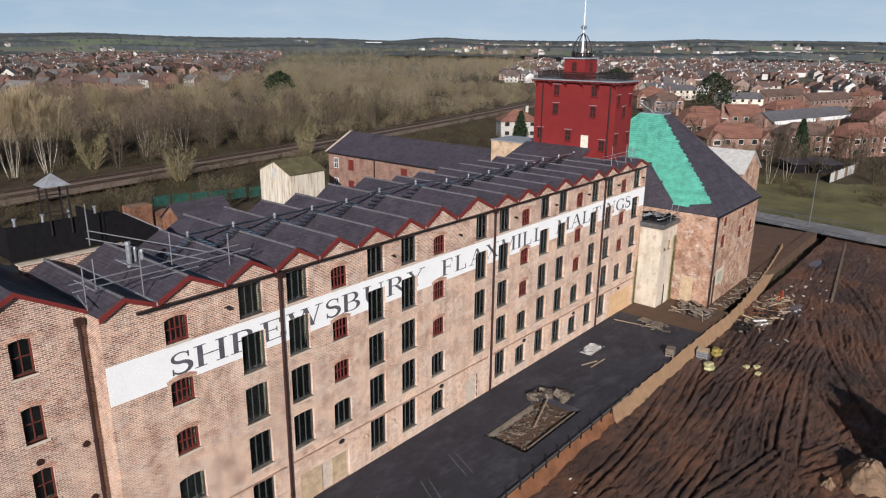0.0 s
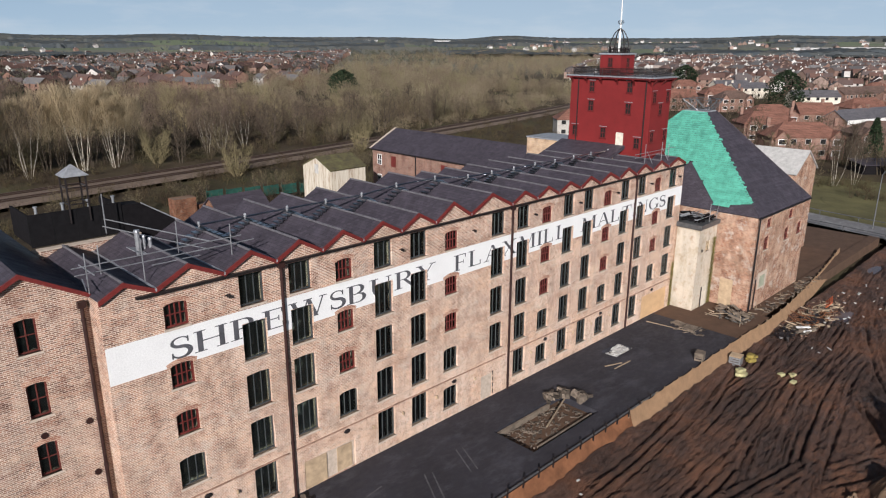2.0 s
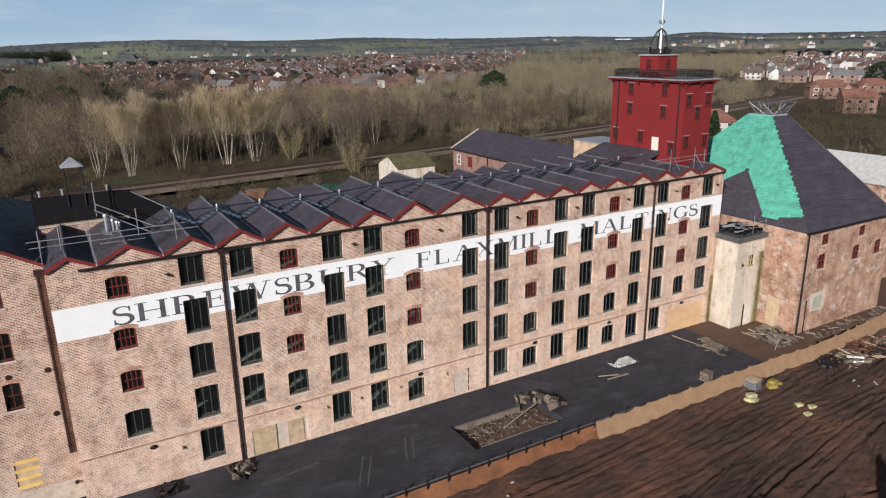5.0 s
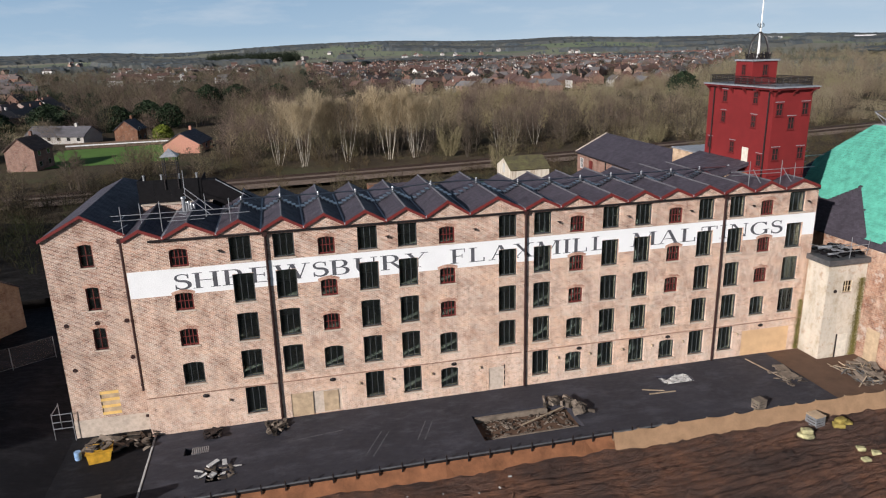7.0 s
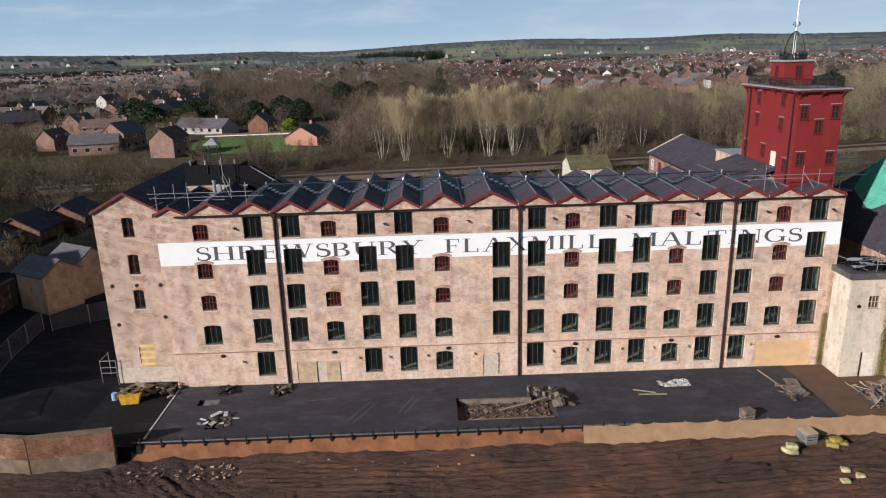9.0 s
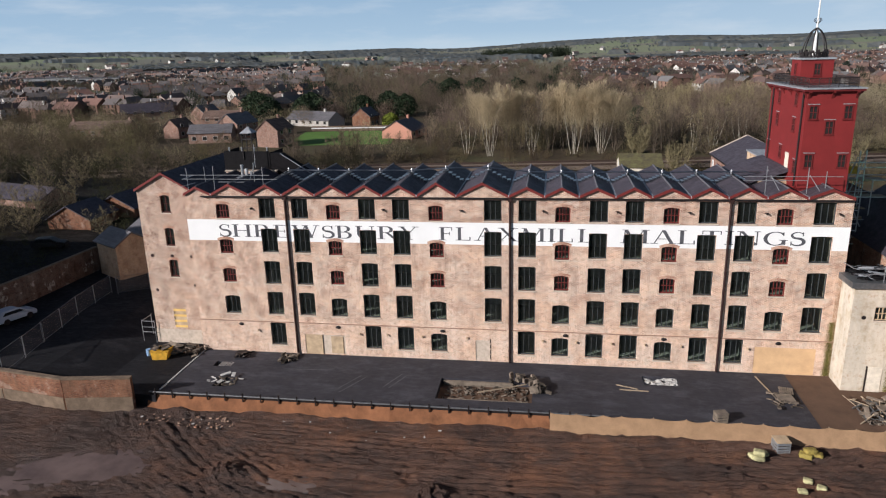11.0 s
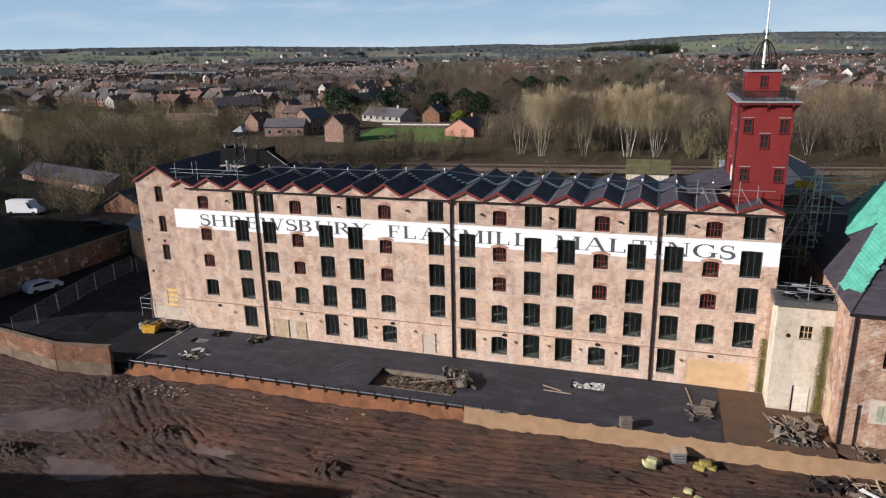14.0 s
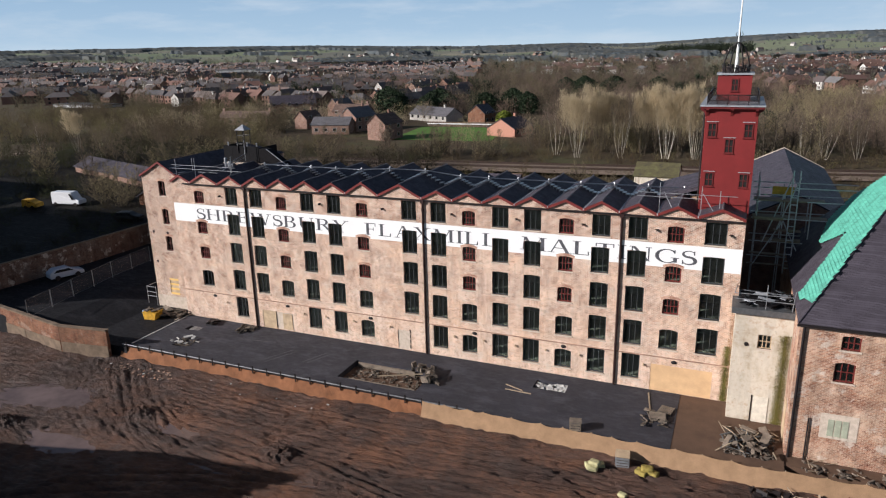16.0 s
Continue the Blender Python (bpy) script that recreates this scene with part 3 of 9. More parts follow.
GLYPHS = {
    "S": (0.60, letter_s()),
    "H": (0.98, stem(0.2) + stem(0.78) + bar(0.27, 0.71, 0.48, 0.53)),
    "R": (0.92, stem(0.2) + arc(0.42, 0.745, 0.22, 0.23, 90, -90, 10, TH, TN) + bar(0.27, 0.43, 0.95, 1.0) + bar(0.27, 0.43, 0.49, 0.54) + slant(0.80, 0.45, TH, 0.0, 0.51) + foot(0.83, 0.0, 0.10)),
    "E": (0.82, stem(0.2) + bar(0.27, 0.68, 0.0, 0.05) + bar(0.27, 0.66, 0.95, 1.0) + bar(0.27, 0.55, 0.48, 0.53) + bar(0.64, 0.69, 0.0, 0.25) + bar(0.62, 0.66, 0.77, 1.0) + bar(0.52, 0.555, 0.38, 0.63)),
    "W": (1.36, slant(0.42, 0.17, TH) + slant(0.42, 0.66, TN) + slant(0.92, 0.67, TH) + slant(0.92, 1.17, TN) + foot(0.17, 0.955) + foot(0.66, 0.955) + foot(1.17, 0.955)),
    "B": (0.86, stem(0.2) + arc(0.42, 0.755, 0.20, 0.22, 90, -90, 10, TH, TN) + arc(0.44, 0.265, 0.24, 0.24, 90, -90, 10, TH, TN) + bar(0.27, 0.44, 0.95, 1.0) + bar(0.27, 0.45, 0.48, 0.53) + bar(0.27, 0.45, 0.0, 0.05)),
    "U": (0.98, stem(0.2, 0.32, 1.0, TH, (0, 1)) + stem(0.78, 0.32, 1.0, TN, (0, 1)) + arc(0.49, 0.32, 0.29, 0.31, 180, 360, 12, 0.10, 0.07)),
    "Y": (0.92, slant(0.46, 0.16, TH, 0.45, 1.0) + slant(0.46, 0.76, TN, 0.45, 1.0) + stem(0.46, 0.0, 0.47, TH, (1, 0)) + foot(0.16, 0.955) + foot(0.76, 0.955)),
    "F": (0.76, stem(0.2) + bar(0.27, 0.64, 0.95, 1.0) + bar(0.27, 0.53, 0.48, 0.53) + bar(0.60, 0.64, 0.75, 1.0) + bar(0.50, 0.535, 0.38, 0.63)),
    "L": (0.86, stem(0.2) + bar(0.27, 0.68, 0.0, 0.05) + bar(0.64, 0.69, 0.0, 0.28)),
    "A": (0.98, slant(0.14, 0.46, TN) + slant(0.82, 0.48, TH) + bar(0.27, 0.70, 0.33, 0.38) + foot(0.14, 0.0) + foot(0.84, 0.0)),
    "X": (0.98, slant(0.80, 0.20, TH) + slant(0.16, 0.78, TN) + foot(0.17, 0.0) + foot(0.80, 0.0) + foot(0.20, 0.955) + foot(0.78, 0.955)),
    "M": (1.18, slant(0.16, 0.22, TN) + slant(0.56, 0.24, TH) + slant(0.56, 0.92, TN) + stem(0.97) + foot(0.17, 0.0) + foot(0.20, 0.955, 0.10)),
    "I": (0.42, stem(0.21)),
    "T": (0.88, stem(0.44, 0.0, 1.0, TH, (1, 0)) + bar(0.08, 0.80, 0.95, 1.0) + bar(0.08, 0.12, 0.73, 1.0) + bar(0.76, 0.80, 0.73, 1.0)),
    "N": (1.0, stem(0.18, 0, 1, TN) + slant(0.78, 0.22, TH) + stem(0.80, 0.0, 1.0, TN, (0, 1))),
    "G": (0.95, arc(0.47, 0.5, 0.37, 0.47, 40, 320, 18, TH, TN) + stem(0.76, 0.08, 0.42, TH, (0, 1), 0.08) + bar(0.72, 0.76, 0.70, 0.96)),
}


def clipped(bm, rects):
    """Take the parts that lie in openings out of a flat letter."""
    for x0, x1, z0, z1 in rects:
        for co, no in (((x0, 0, 0), (1, 0, 0)), ((x1, 0, 0), (1, 0, 0)), ((0, 0, z0), (0, 0, 1)), ((0, 0, z1), (0, 0, 1))):
            bmesh.ops.bisect_plane(bm, geom=bm.verts[:] + bm.edges[:] + bm.faces[:], plane_co=co, plane_no=no)
        gone = [f for f in bm.faces if x0 < f.calc_center_median().x < x1 and z0 < f.calc_center_median().z < z1]
        bmesh.ops.delete(bm, geom=gone, context='FACES')


HIGH = 1.12
for word, x0, x1 in (("SHREWSBURY", 2.85, 20.75), ("FLAXMILL", 22.32, 35.32), ("MALTINGS", 37.05, 51.0)):
    total = sum(GLYPHS[c][0] for c in word)
    k = (x1 - x0) / total
    u = x0
    for c in word:
        adv, polys = GLYPHS[c]
        bm = bmesh.new()
        lift = 0.0
        for q in polys:
            vs = [bm.verts.new((u + px * k, -0.010 - lift, 11.03 + py * HIGH)) for px, py in q]
            try:
                bm.faces.new(vs)
            except ValueError:
                pass
            lift += 0.0006
        near = [h for h in HOLES if h[0] < u + adv * k and h[1] > u and h[3] > 11.0 and h[2] < 12.2]
        clipped(bm, near)
        bmesh.ops.recalc_face_normals(bm, faces=bm.faces)
        part("letter", bm, M_LETTER, mill)
        u += adv * k

# ---- roof: gables, slopes, fascias ----
gable_x = [(VALLEYS[i] + VALLEYS[i + 1]) / 2 for i in range(18)]
gable_z = [15.42, 15.66, 15.62, 15.62, 15.61, 15.61, 15.6, 15.84, 15.86, 15.5, 15.47, 15.45, 15.5, 15.45, 15.5, 15.5, 15.47, 15.45]
gable_x[0], gable_x[1], gable_x[2] = 1.15, 4.2, 7.55
for i in range(18):
    a, b, xm, zm = VALLEYS[i], VALLEYS[i + 1], gable_x[i], gable_z[i]
    back = 8.2 if i < 2 else DEPTH + 0.15
    bm = bmesh.new()
    poly_prism(bm, [(a + 0.001, EAVE + 0.001), (b - 0.001, EAVE + 0.001), (xm, zm - 0.03)], 'y', 0.0, 0.5)
    part("gable", bm, M_BRICK, mill)
    bm = bmesh.new()
    n_seg = 1
    slab(bm, [(a, -0.06, EAVE + 0.05), (xm - 0.002, -0.06, zm + 0.05), (xm - 0.002, back, zm + 0.05), (a, back, EAVE + 0.05)], 0.07)
    part("roof_slope", bm, M_SLATE, mill)
    bm = bmesh.new()
    slab(bm, [(xm + 0.002, -0.06, zm + 0.05), (b, -0.06, EAVE + 0.05), (b, back, EAVE + 0.05), (xm + 0.002, back, zm + 0.05)], 0.07)
    part("roof_slope", bm, M_SLATE, mill)
    for s, e in ((a, xm), (b, xm)):
        bm = bmesh.new()
        poly_prism(bm, [(s, EAVE - 0.14), (e, zm - 0.14), (e, zm + 0.09), (s, EAVE + 0.09)], 'y', -0.17, -0.065)
        part("bargeboard", bm, M_FASCIA, mill, "dark red painted bargeboard")
    bm = bmesh.new()
    tube(bm, (xm, 0.0, zm + 0.06), (xm, back, zm + 0.06), 0.075, n=6)
    part("ridge_tile", bm, M_RIDGE, mill)
    if i:
        bm = bmesh.new()
        box(bm, a - 0.09, a + 0.09, -0.1, back, EAVE + 0.055, EAVE + 0.085)
        part("valley_lead", bm, M_LEAD, mill)
        bm = bmesh.new()
        tube(bm, (a, -0.12, EAVE + 0.1), (a, -0.12, EAVE - 0.05), 0.07, n=6)
        part("valley_outlet", bm, M_LEAD, mill)
    if i >= 2:
        # roof-access treads over both slopes
        n = 5
        for s, e in ((a, xm), (b, xm)):
            for k in range(n):
                f = (k + 0.7) / n
                x, z = s + (e - s) * f, EAVE + (zm - EAVE) * f
                bm = bmesh.new()
                box(bm, x - 0.15, x + 0.15, 4.95, 5.60, z + 0.22, z + 0.27)
                box(bm, x - 0.13, x - 0.09, 5.00, 5.05, z + 0.02, z + 0.22)
                box(bm, x + 0.09, x + 0.13, 5.50, 5.55, z + 0.02, z + 0.22)
                part("roof_tread", bm, M_TREAD, mill)
        bm = bmesh.new()
        tube(bm, (xm, 5.65, zm + 0.08), (xm, 5.65, zm + 0.42), 0.07, 0.07, 8)
        tube(bm, (xm, 5.65, zm + 0.42), (xm, 5.65, zm + 0.52), 0.10, 0.06, 8)
        part("vent_post", bm, M_STEEL, mill)
for i in range(2, 17):
    bm = bmesh.new()
    tube(bm, (gable_x[i], 5.72, gable_z[i] + 0.30), (gable_x[i + 1], 5.72, gable_z[i + 1] + 0.30), 0.065, n=6)
    part("roof_rail", bm, M_TREAD, mill)
bm = bmesh.new()
box(bm, 1.6, 54.1, -0.19, -0.03, EAVE - 0.24, EAVE - 0.12)
part("gutter", bm, M_GUTTER, mill)
for x, z0 in ((9.2, YARD), (28.3, YARD), (45.3, YARD), (-0.35, 3.3)):
    bm = bmesh.new()
    y = -0.11 if x > 0 else 1.12
    tube(bm, (x, y, z0), (x, y, EAVE - 0.2), 0.09, n=10)
    for k in range(6):
        tube(bm, (x, y, 1.2 + 2.5 * k), (x, y, 1.34 + 2.5 * k), 0.115, n=10)
    box(bm, x - 0.17, x + 0.17, y - 0.14, y + 0.1, EAVE - 0.42, EAVE - 0.12)
    part("downpipe", bm, M_DOWNPIPE, mill)
# iron brackets under the eaves, vents and lamp brackets above the ground storey
for x in (6.1, 17.75, 24.3, 31.0, 36.8, 42.3, 47.95, 53.2):
    bm = bmesh.new()
    box(bm, x - 0.16, x + 0.14, -0.06, -0.002, 13.58, 13.63)
    box(bm, x - 0.03, x + 0.03, -0.26, -0.002, 13.50, 13.66)
    part("wall_bracket", bm, M_GUTTER, mill)
for x in (13.1, 22.5, 33.0, 41.0, 49.9, 4.0):
    bm = bmesh.new()
    bmesh.ops.create_icosphere(bm, subdivisions=2, radius=0.2, matrix=pose(x, -0.02, 2.83) @ Matrix.Diagonal((1.2, 0.5, 0.75, 1)))
    part("vent_hood", bm, M_GUTTER, mill)
for x in (15.1, 17.6, 20.7, 24.6, 31.1, 33.9, 36.8, 39.5, 42.4, 47.6, 5.6):
    bm = bmesh.new()
    tube(bm, (x, 0.0, 2.35), (x, -0.14, 2.32), 0.04, n=6)
    tube(bm, (x, -0.14, 2.40), (x, -0.14, 2.22), 0.05, 0.08, 8)
    part("wall_lamp", bm, M_OLDBOARD, mill)

# ---- engine house ----
eng = thing("engine_house", "tall gabled brick engine house joined to the mill", "building")
EX0, EX1, EY = -5.28, -0.02, 1.25
ewins = [(-3.08, -2.19, 12.8, 14.43), (-3.05, -2.19, 9.71, 11.39), (-3.05, -2.18, 6.74, 8.39)]
ehole = ewins + [(-3.31, -2.05, 1.65, 3.61)]
bm = bmesh.new()
pierced(bm, EX0, EX1, -0.4, 14.95, ehole, EY, EY + 0.5, front)
part("front_wall", bm, M_BRICK_ENG, eng)
bm = bmesh.new()
poly_prism(bm, [(EX0, 14.951), (EX1, 14.951), (-2.6, 16.35)], 'y', EY, EY + 0.5)
part("gable", bm, M_BRICK_ENG, eng)
bm = bmesh.new()
box(bm, EX0, EX0 + 0.5, EY + 0.501, 19.0, -0.4, 14.95)
box(bm, EX0, EX1, 19.001, 19.5, -0.4, 14.95)
part("side_wall", bm, M_BRICK_ENG, eng)
for s, e in ((EX0 - 0.12, -2.602), (EX1 + 0.1, -2.598)):
    bm = bmesh.new()
    slab(bm, [(s, EY - 0.1, 14.93), (e, EY - 0.1, 16.45), (e, 16.0, 16.45), (s, 19.6, 14.93)], 0.08)
    part("roof_slope", bm, M_SLATE, eng)
    bm = bmesh.new()
    poly_prism(bm, [(s, 14.76), (e, 16.28), (e, 16.49), (s, 14.97)], 'y', EY - 0.22, EY - 0.105)
    part("bargeboard", bm, M_FASCIA, eng)
bm = bmesh.new()
slab(bm, [(EX0 - 0.12, 19.61, 14.93), (-2.6, 16.01, 16.45), (EX1 + 0.1, 19.61, 14.93)], 0.08)
part("roof_slope", bm, M_SLATE, eng)
for x0, x1, z0, z1 in ewins:
    key = ("eng", round((x1 - x0) / 2, 3), round(z1 - z0, 3))
    if key not in patterns:
        patterns[key] = window_meshes(key[1], key[2], M_BROWNFRAME, 2, 2, 0.09, 0.14, 0.05, 0.08)
    put_window(patterns[key], (x0 + x1) / 2, EY, z0, eng, "sash window in brown timber frame")
bm = bmesh.new()
box(bm, -3.31, -2.05, EY + 0.06, EY + 0.10, 1.65, 3.61)
part("backing_board", bm, M_OLDBOARD, eng, "weathered board behind pale slats")
for k in range(4):
    bm = bmesh.new()
    box(bm, -3.31, -2.05, EY + 0.0, EY + 0.055, 1.7 + 0.54 * k, 1.7 + 0.54 * k + 0.2)
    part("board", bm, M_YELLOWBOARD, eng, "pale yellow slat over an opening")
bm = bmesh.new()
box(bm, EX0 - 0.02, EX1, EY - 0.03, EY - 0.002, -0.3, 1.5)
part("plinth_render", bm, M_SILL, eng)
for x, z in ((-4.62, 8.77), (-2.66, 8.76), (-0.74, 8.73), (-4.6, 5.4), (-0.72, 5.95)):
    bm = bmesh.new()
    tube(bm, (x, EY + 0.02, z), (x, EY - 0.05, z), 0.17, 0.15, 12)
    part("wall_tie", bm, M_DOWNPIPE, eng)
# interior darkness behind the sashes
bm = bmesh.new()
box(bm, EX0 + 0.51, EX1, 3.0, 3.1, 0.0, 15.0)
part("inner_partition", bm, M_INSIDE, eng)


def growth(name, n, place, size, mat_, parent, seed):
    """Moss and weeds: many small leaf blades in one body."""
    rr = random.Random(seed)
    tv, tf = [], []
    for _ in range(n):
        c = Vector(place(rr))
        n0 = len(tv)
        for _k in range(3):
            tv.append(tuple(c + Vector((rr.uniform(-1, 1), rr.uniform(-1, 1) * 0.5, rr.uniform(-1, 1))) * size))
        tf.append((n0, n0 + 1, n0 + 2))
    ob = shared(name, raw_mesh(name, tv, tf, mat_), parent)
    ob["kind"] = "stuff"
    return ob


M_MOSSLEAF = plain("wall_moss", (0.20, 0.17, 0.05), 0.95, 0.0, 0.4, 1.5, 8.0, bump=0, island=0.5)
M_RUSTLEAF = plain("ochre_stain", (0.34, 0.19, 0.08), 0.95, 0.0, 0.3, 1.5, 8.0, bump=0, island=0.4)
growth("moss", 5000, lambda q: (53.70 + 0.38 * q.uniform(-1, 1) * q.random(), -0.05, 0.2 + 4.6 * q.random() ** 1.4), 0.05, M_MOSSLEAF, mill, 1)
growth("stain", 1300, lambda q: (53.85 + 0.15 * q.uniform(-1, 1), -0.02, 3.5 + 5.5 * q.random()), 0.035, M_RUSTLEAF, mill, 2)

# ---- roof structures over the south end ----
par = thing("roof_parapet", "pale brick parapet wall between the roofs", "wall")
bm = bmesh.new()
box(bm, 0.05, 5.2, 8.21, 8.6, 14.6, 15.38)
part("brickwork", bm, M_BRICK_ENG, par)
bm = bmesh.new()
box(bm, -0.05, 5.25, 8.12, 8.64, 15.381, 15.44)
part("coping", bm, M_SILL, par)
plant = thing("plant_enclosure", "black boarded plant enclosure on the mill roof", "enclosure")
for k in range(4):
    bm = bmesh.new()
    x = -0.2 + 1.18 * k
    box(bm, x, x + 1.17, 8.66, 8.72, 15.5, 17.25)
    part("panel", bm, M_SCREEN, plant)
for q in ((-0.2, -0.1, 8.73, 12.0, 15.6, 17.22), (4.45, 4.55, 8.73, 12.0, 15.4, 17.1)):
    bm = bmesh.new()
    box(bm, *q)
    part("side", bm, M_BLACKBOARD, plant)
bm = bmesh.new()
poly_prism(bm, [(4.56, 14.6), (8.5, 14.6), (8.5, 15.1), (5.6, 17.0), (4.56, 17.05)], 'y', 8.7, 9.7)
part("sloping_cover", bm, M_BLACKBOARD, plant)
bm = bmesh.new()
poly_prism(bm, [(5.6, 17.01), (8.55, 15.08), (8.6, 15.13), (5.6, 17.07)], 'y', 8.6, 8.72)
part("verge_strip", bm, M_LEAD, plant)
bm = bmesh.new()
box(bm, -0.1, 4.45, 8.73, 12.0, 16.4, 16.5)
part("deck", bm, M_BLACKBOARD, plant)
for x in (0.3, 1.6, 2.9, 4.2):
    bm = bmesh.new()
    tube(bm, (x, 8.9, 17.0), (x, 8.9, 17.55), 0.07, n=8)
    tube(bm, (x, 8.9, 17.55), (x, 8.9, 17.62), 0.11, n=8)
    part("vent_post", bm, M_STEEL, plant)
gaz = thing("roof_lantern", "small pyramid-roofed lantern on four posts", "lantern", at=(2.36, 9.1, 16.5))
bm = bmesh.new()
P = [bm.verts.new(v) for v in ((-0.66, -0.66, 2.5), (0.66, -0.66, 2.5), (0.66, 0.66, 2.5), (-0.66, 0.66, 2.5), (0, 0, 3.1), (0, 0, 2.45))]
for i in range(4):
    bm.faces.new((P[i], P[(i + 1) % 4], P[4]))
    bm.faces.new((P[(i + 1) % 4], P[i], P[5]))
part("roof", bm, M_LEAD, gaz, "pale grey pyramid roof")
for sx in (-1, 1):
    for sy in (-1, 1):
        bm = bmesh.new()
        tube(bm, (0.5 * sx, 0.5 * sy, 0.0), (0.5 * sx, 0.5 * sy, 2.45), 0.05, n=6)
        part("post", bm, M_GUTTER, gaz)
for z in (1.0, 1.9):
    for s in (-0.5, 0.5):
        for a, b in (((-0.5, s, z), (0.5, s, z)), ((s, -0.5, z), (s, 0.5, z))):
            bm = bmesh.new()
            tube(bm, a, b, 0.03, n=5)
            part("rail", bm, M_GUTTER, gaz)


def scaffold(name, label, tubes, boards=(), r=0.03, metal=None):
    ob = thing(name, label, "scaffold")
    for a, b in tubes:
        bm = bmesh.new()
        tube(bm, a, b, r, n=6)
        part("pole", bm, metal or M_STEEL, ob)
    for q in boards:
        bm = bmesh.new()
        box(bm, *q)
        part("board", bm, M_TIMBER, ob)
    return ob


scaffold("guard_rail", "galvanised scaffold guard rail over the roof edge",
         [((-0.5, 0.9, 15.95), (8.3, 0.9, 15.95)), ((-0.6, 0.9, 16.3), (7.6, 0.9, 16.3)), ((2.9, 0.9, 15.7), (5.3, 0.9, 15.7)),
          ((0.0, 0.9, 15.0), (0.0, 0.9, 16.9)), ((1.0, 2.2, 15.2), (1.0, 2.2, 16.8)), ((2.5, 0.9, 15.0), (2.5, 0.9, 17.1)),
          ((7.0, 0.9, 15.1), (7.0, 0.9, 17.0)), ((5.2, 3.2, 15.3), (5.2, 3.2, 17.0)), ((3.3, 7.9, 15.8), (3.3, 7.9, 18.0)),
          ((-0.3, 0.2, 15.4), (0.1, 2.0, 15.4)), ((0.05, 0.0, 16.1), (0.05, 2.0, 16.1)),
          ((6.0, 0.9, 16.25), (3.3, 8.0, 16.6)), ((5.8, 0.9, 15.9), (3.2, 8.0, 16.2))])
scaffold("guard_rail", "galvanised scaffold guard rail beside the tower",
         [((46.2, 0.8, 16.0), (50.9, 0.8, 16.0)), ((46.2, 0.8, 16.3), (53.4, 0.8, 16.3)), ((47.9, 0.8, 14.9), (47.9, 0.8, 17.1)),
          ((48.2, 0.8, 16.4), (49.0, 0.5, 15.0)), ((50.9, 0.8, 15.0), (50.9, 0.8, 17.0)), ((51.0, 0.8, 16.4), (51.9, 0.5, 15.0)), ((52.2, 0.8, 14.9), (52.2, 0.8, 16.7))])
flue = thing("flue_pipes", "cluster of galvanised flue pipes on the slates", "flue", at=(3.6, 4.3, 15.2))
for x, y, h, r in ((0, 0, 1.35, 0.13), (0.35, 0.1, 1.0, 0.09), (0.55, -0.2, 0.9, 0.09), (0.15, 0.4, 0.9, 0.09), (0.7, 0.2, 0.75, 0.08)):
    bm = bmesh.new()
    tube(bm, (x, y, -0.4), (x, y, h), r, n=10)
    tube(bm, (x, y, h), (x, y, h + 0.1), r * 1.4, r, 10)
    part("pipe", bm, M_STEEL, flue)
bm = bmesh.new()
slab(bm, [(-0.3, -0.7, 0.42), (-0.3, 0.9, 0.42), (0.9, 0.9, 0.12), (0.9, -0.7, 0.12)], 0.03)
part("flashing", bm, M_LEAD, flue)

# ---- red hoist tower ----
tower = thing("hoist_tower", "red sheet-clad hoist tower with flagpole and crown", "tower")
TX0, TX1, TY0, TY1, TZ = 50.62, 54.22, 2.2, 11.25, 22.55
bm = bmesh.new()
box(bm, TX0, TX1, TY0, TY1, 14.5, TZ)
part("body", bm, M_TOWER, tower)
bm = bmesh.new()
box(bm, TX0 - 0.35, TX1 + 0.35, TY0 - 0.35, TY1 + 0.3, TZ + 0.001, TZ + 0.16)
part("eaves_deck", bm, M_TOWER_TRIM, tower)
bm = bmesh.new()
box(bm, TX0 - 0.42, TX1 + 0.42, TY0 - 0.42, TY1 + 0.37, TZ + 0.162, TZ + 0.26)
part("coping", bm, M_LEAD, tower)


def corbel(x, y, dx, dy):
    bm = bmesh.new()
    w = 0.09
    pts = [(0, 0), (0.36, 0), (0.36, -0.1), (0.12, -0.28), (0, -0.55)]
    A = [bm.verts.new((x + dx * u + dy * w, y + dy * u + dx * w, TZ + z)) for u, z in pts]
    B = [bm.verts.new((x + dx * u - dy * w, y + dy * u - dx * w, TZ + z)) for u, z in pts]
    bm.faces.new(A)
    bm.faces.new(B[::-1])
    for i in range(5):
        j = (i + 1) % 5
        bm.faces.new((A[j], A[i], B[i], B[j]))
    bmesh.ops.recalc_face_normals(bm, faces=bm.faces)
    part("bracket", bm, M_TOWER_TRIM, tower)


for x in (TX0 + 0.12, (TX0 + TX1) / 2, TX1 - 0.12):
    corbel(x, TY0, 0, -1)
for y in (2.35, 4.1, 5.9, 7.7, 9.4, 11.1):
    corbel(TX0, y, -1, 0)
    corbel(TX1, y, 1, 0)


def tower_window(x, y, z, turn):
    w = put_window(tower_pat, x, y, z, tower, "small casement in a red frame", turn)
    bm = bmesh.new()
    box(bm, -0.42, 0.42, -0.06, 0.0, 1.12, 1.17)
    part("drip_board", bm, M_LEAD, w)


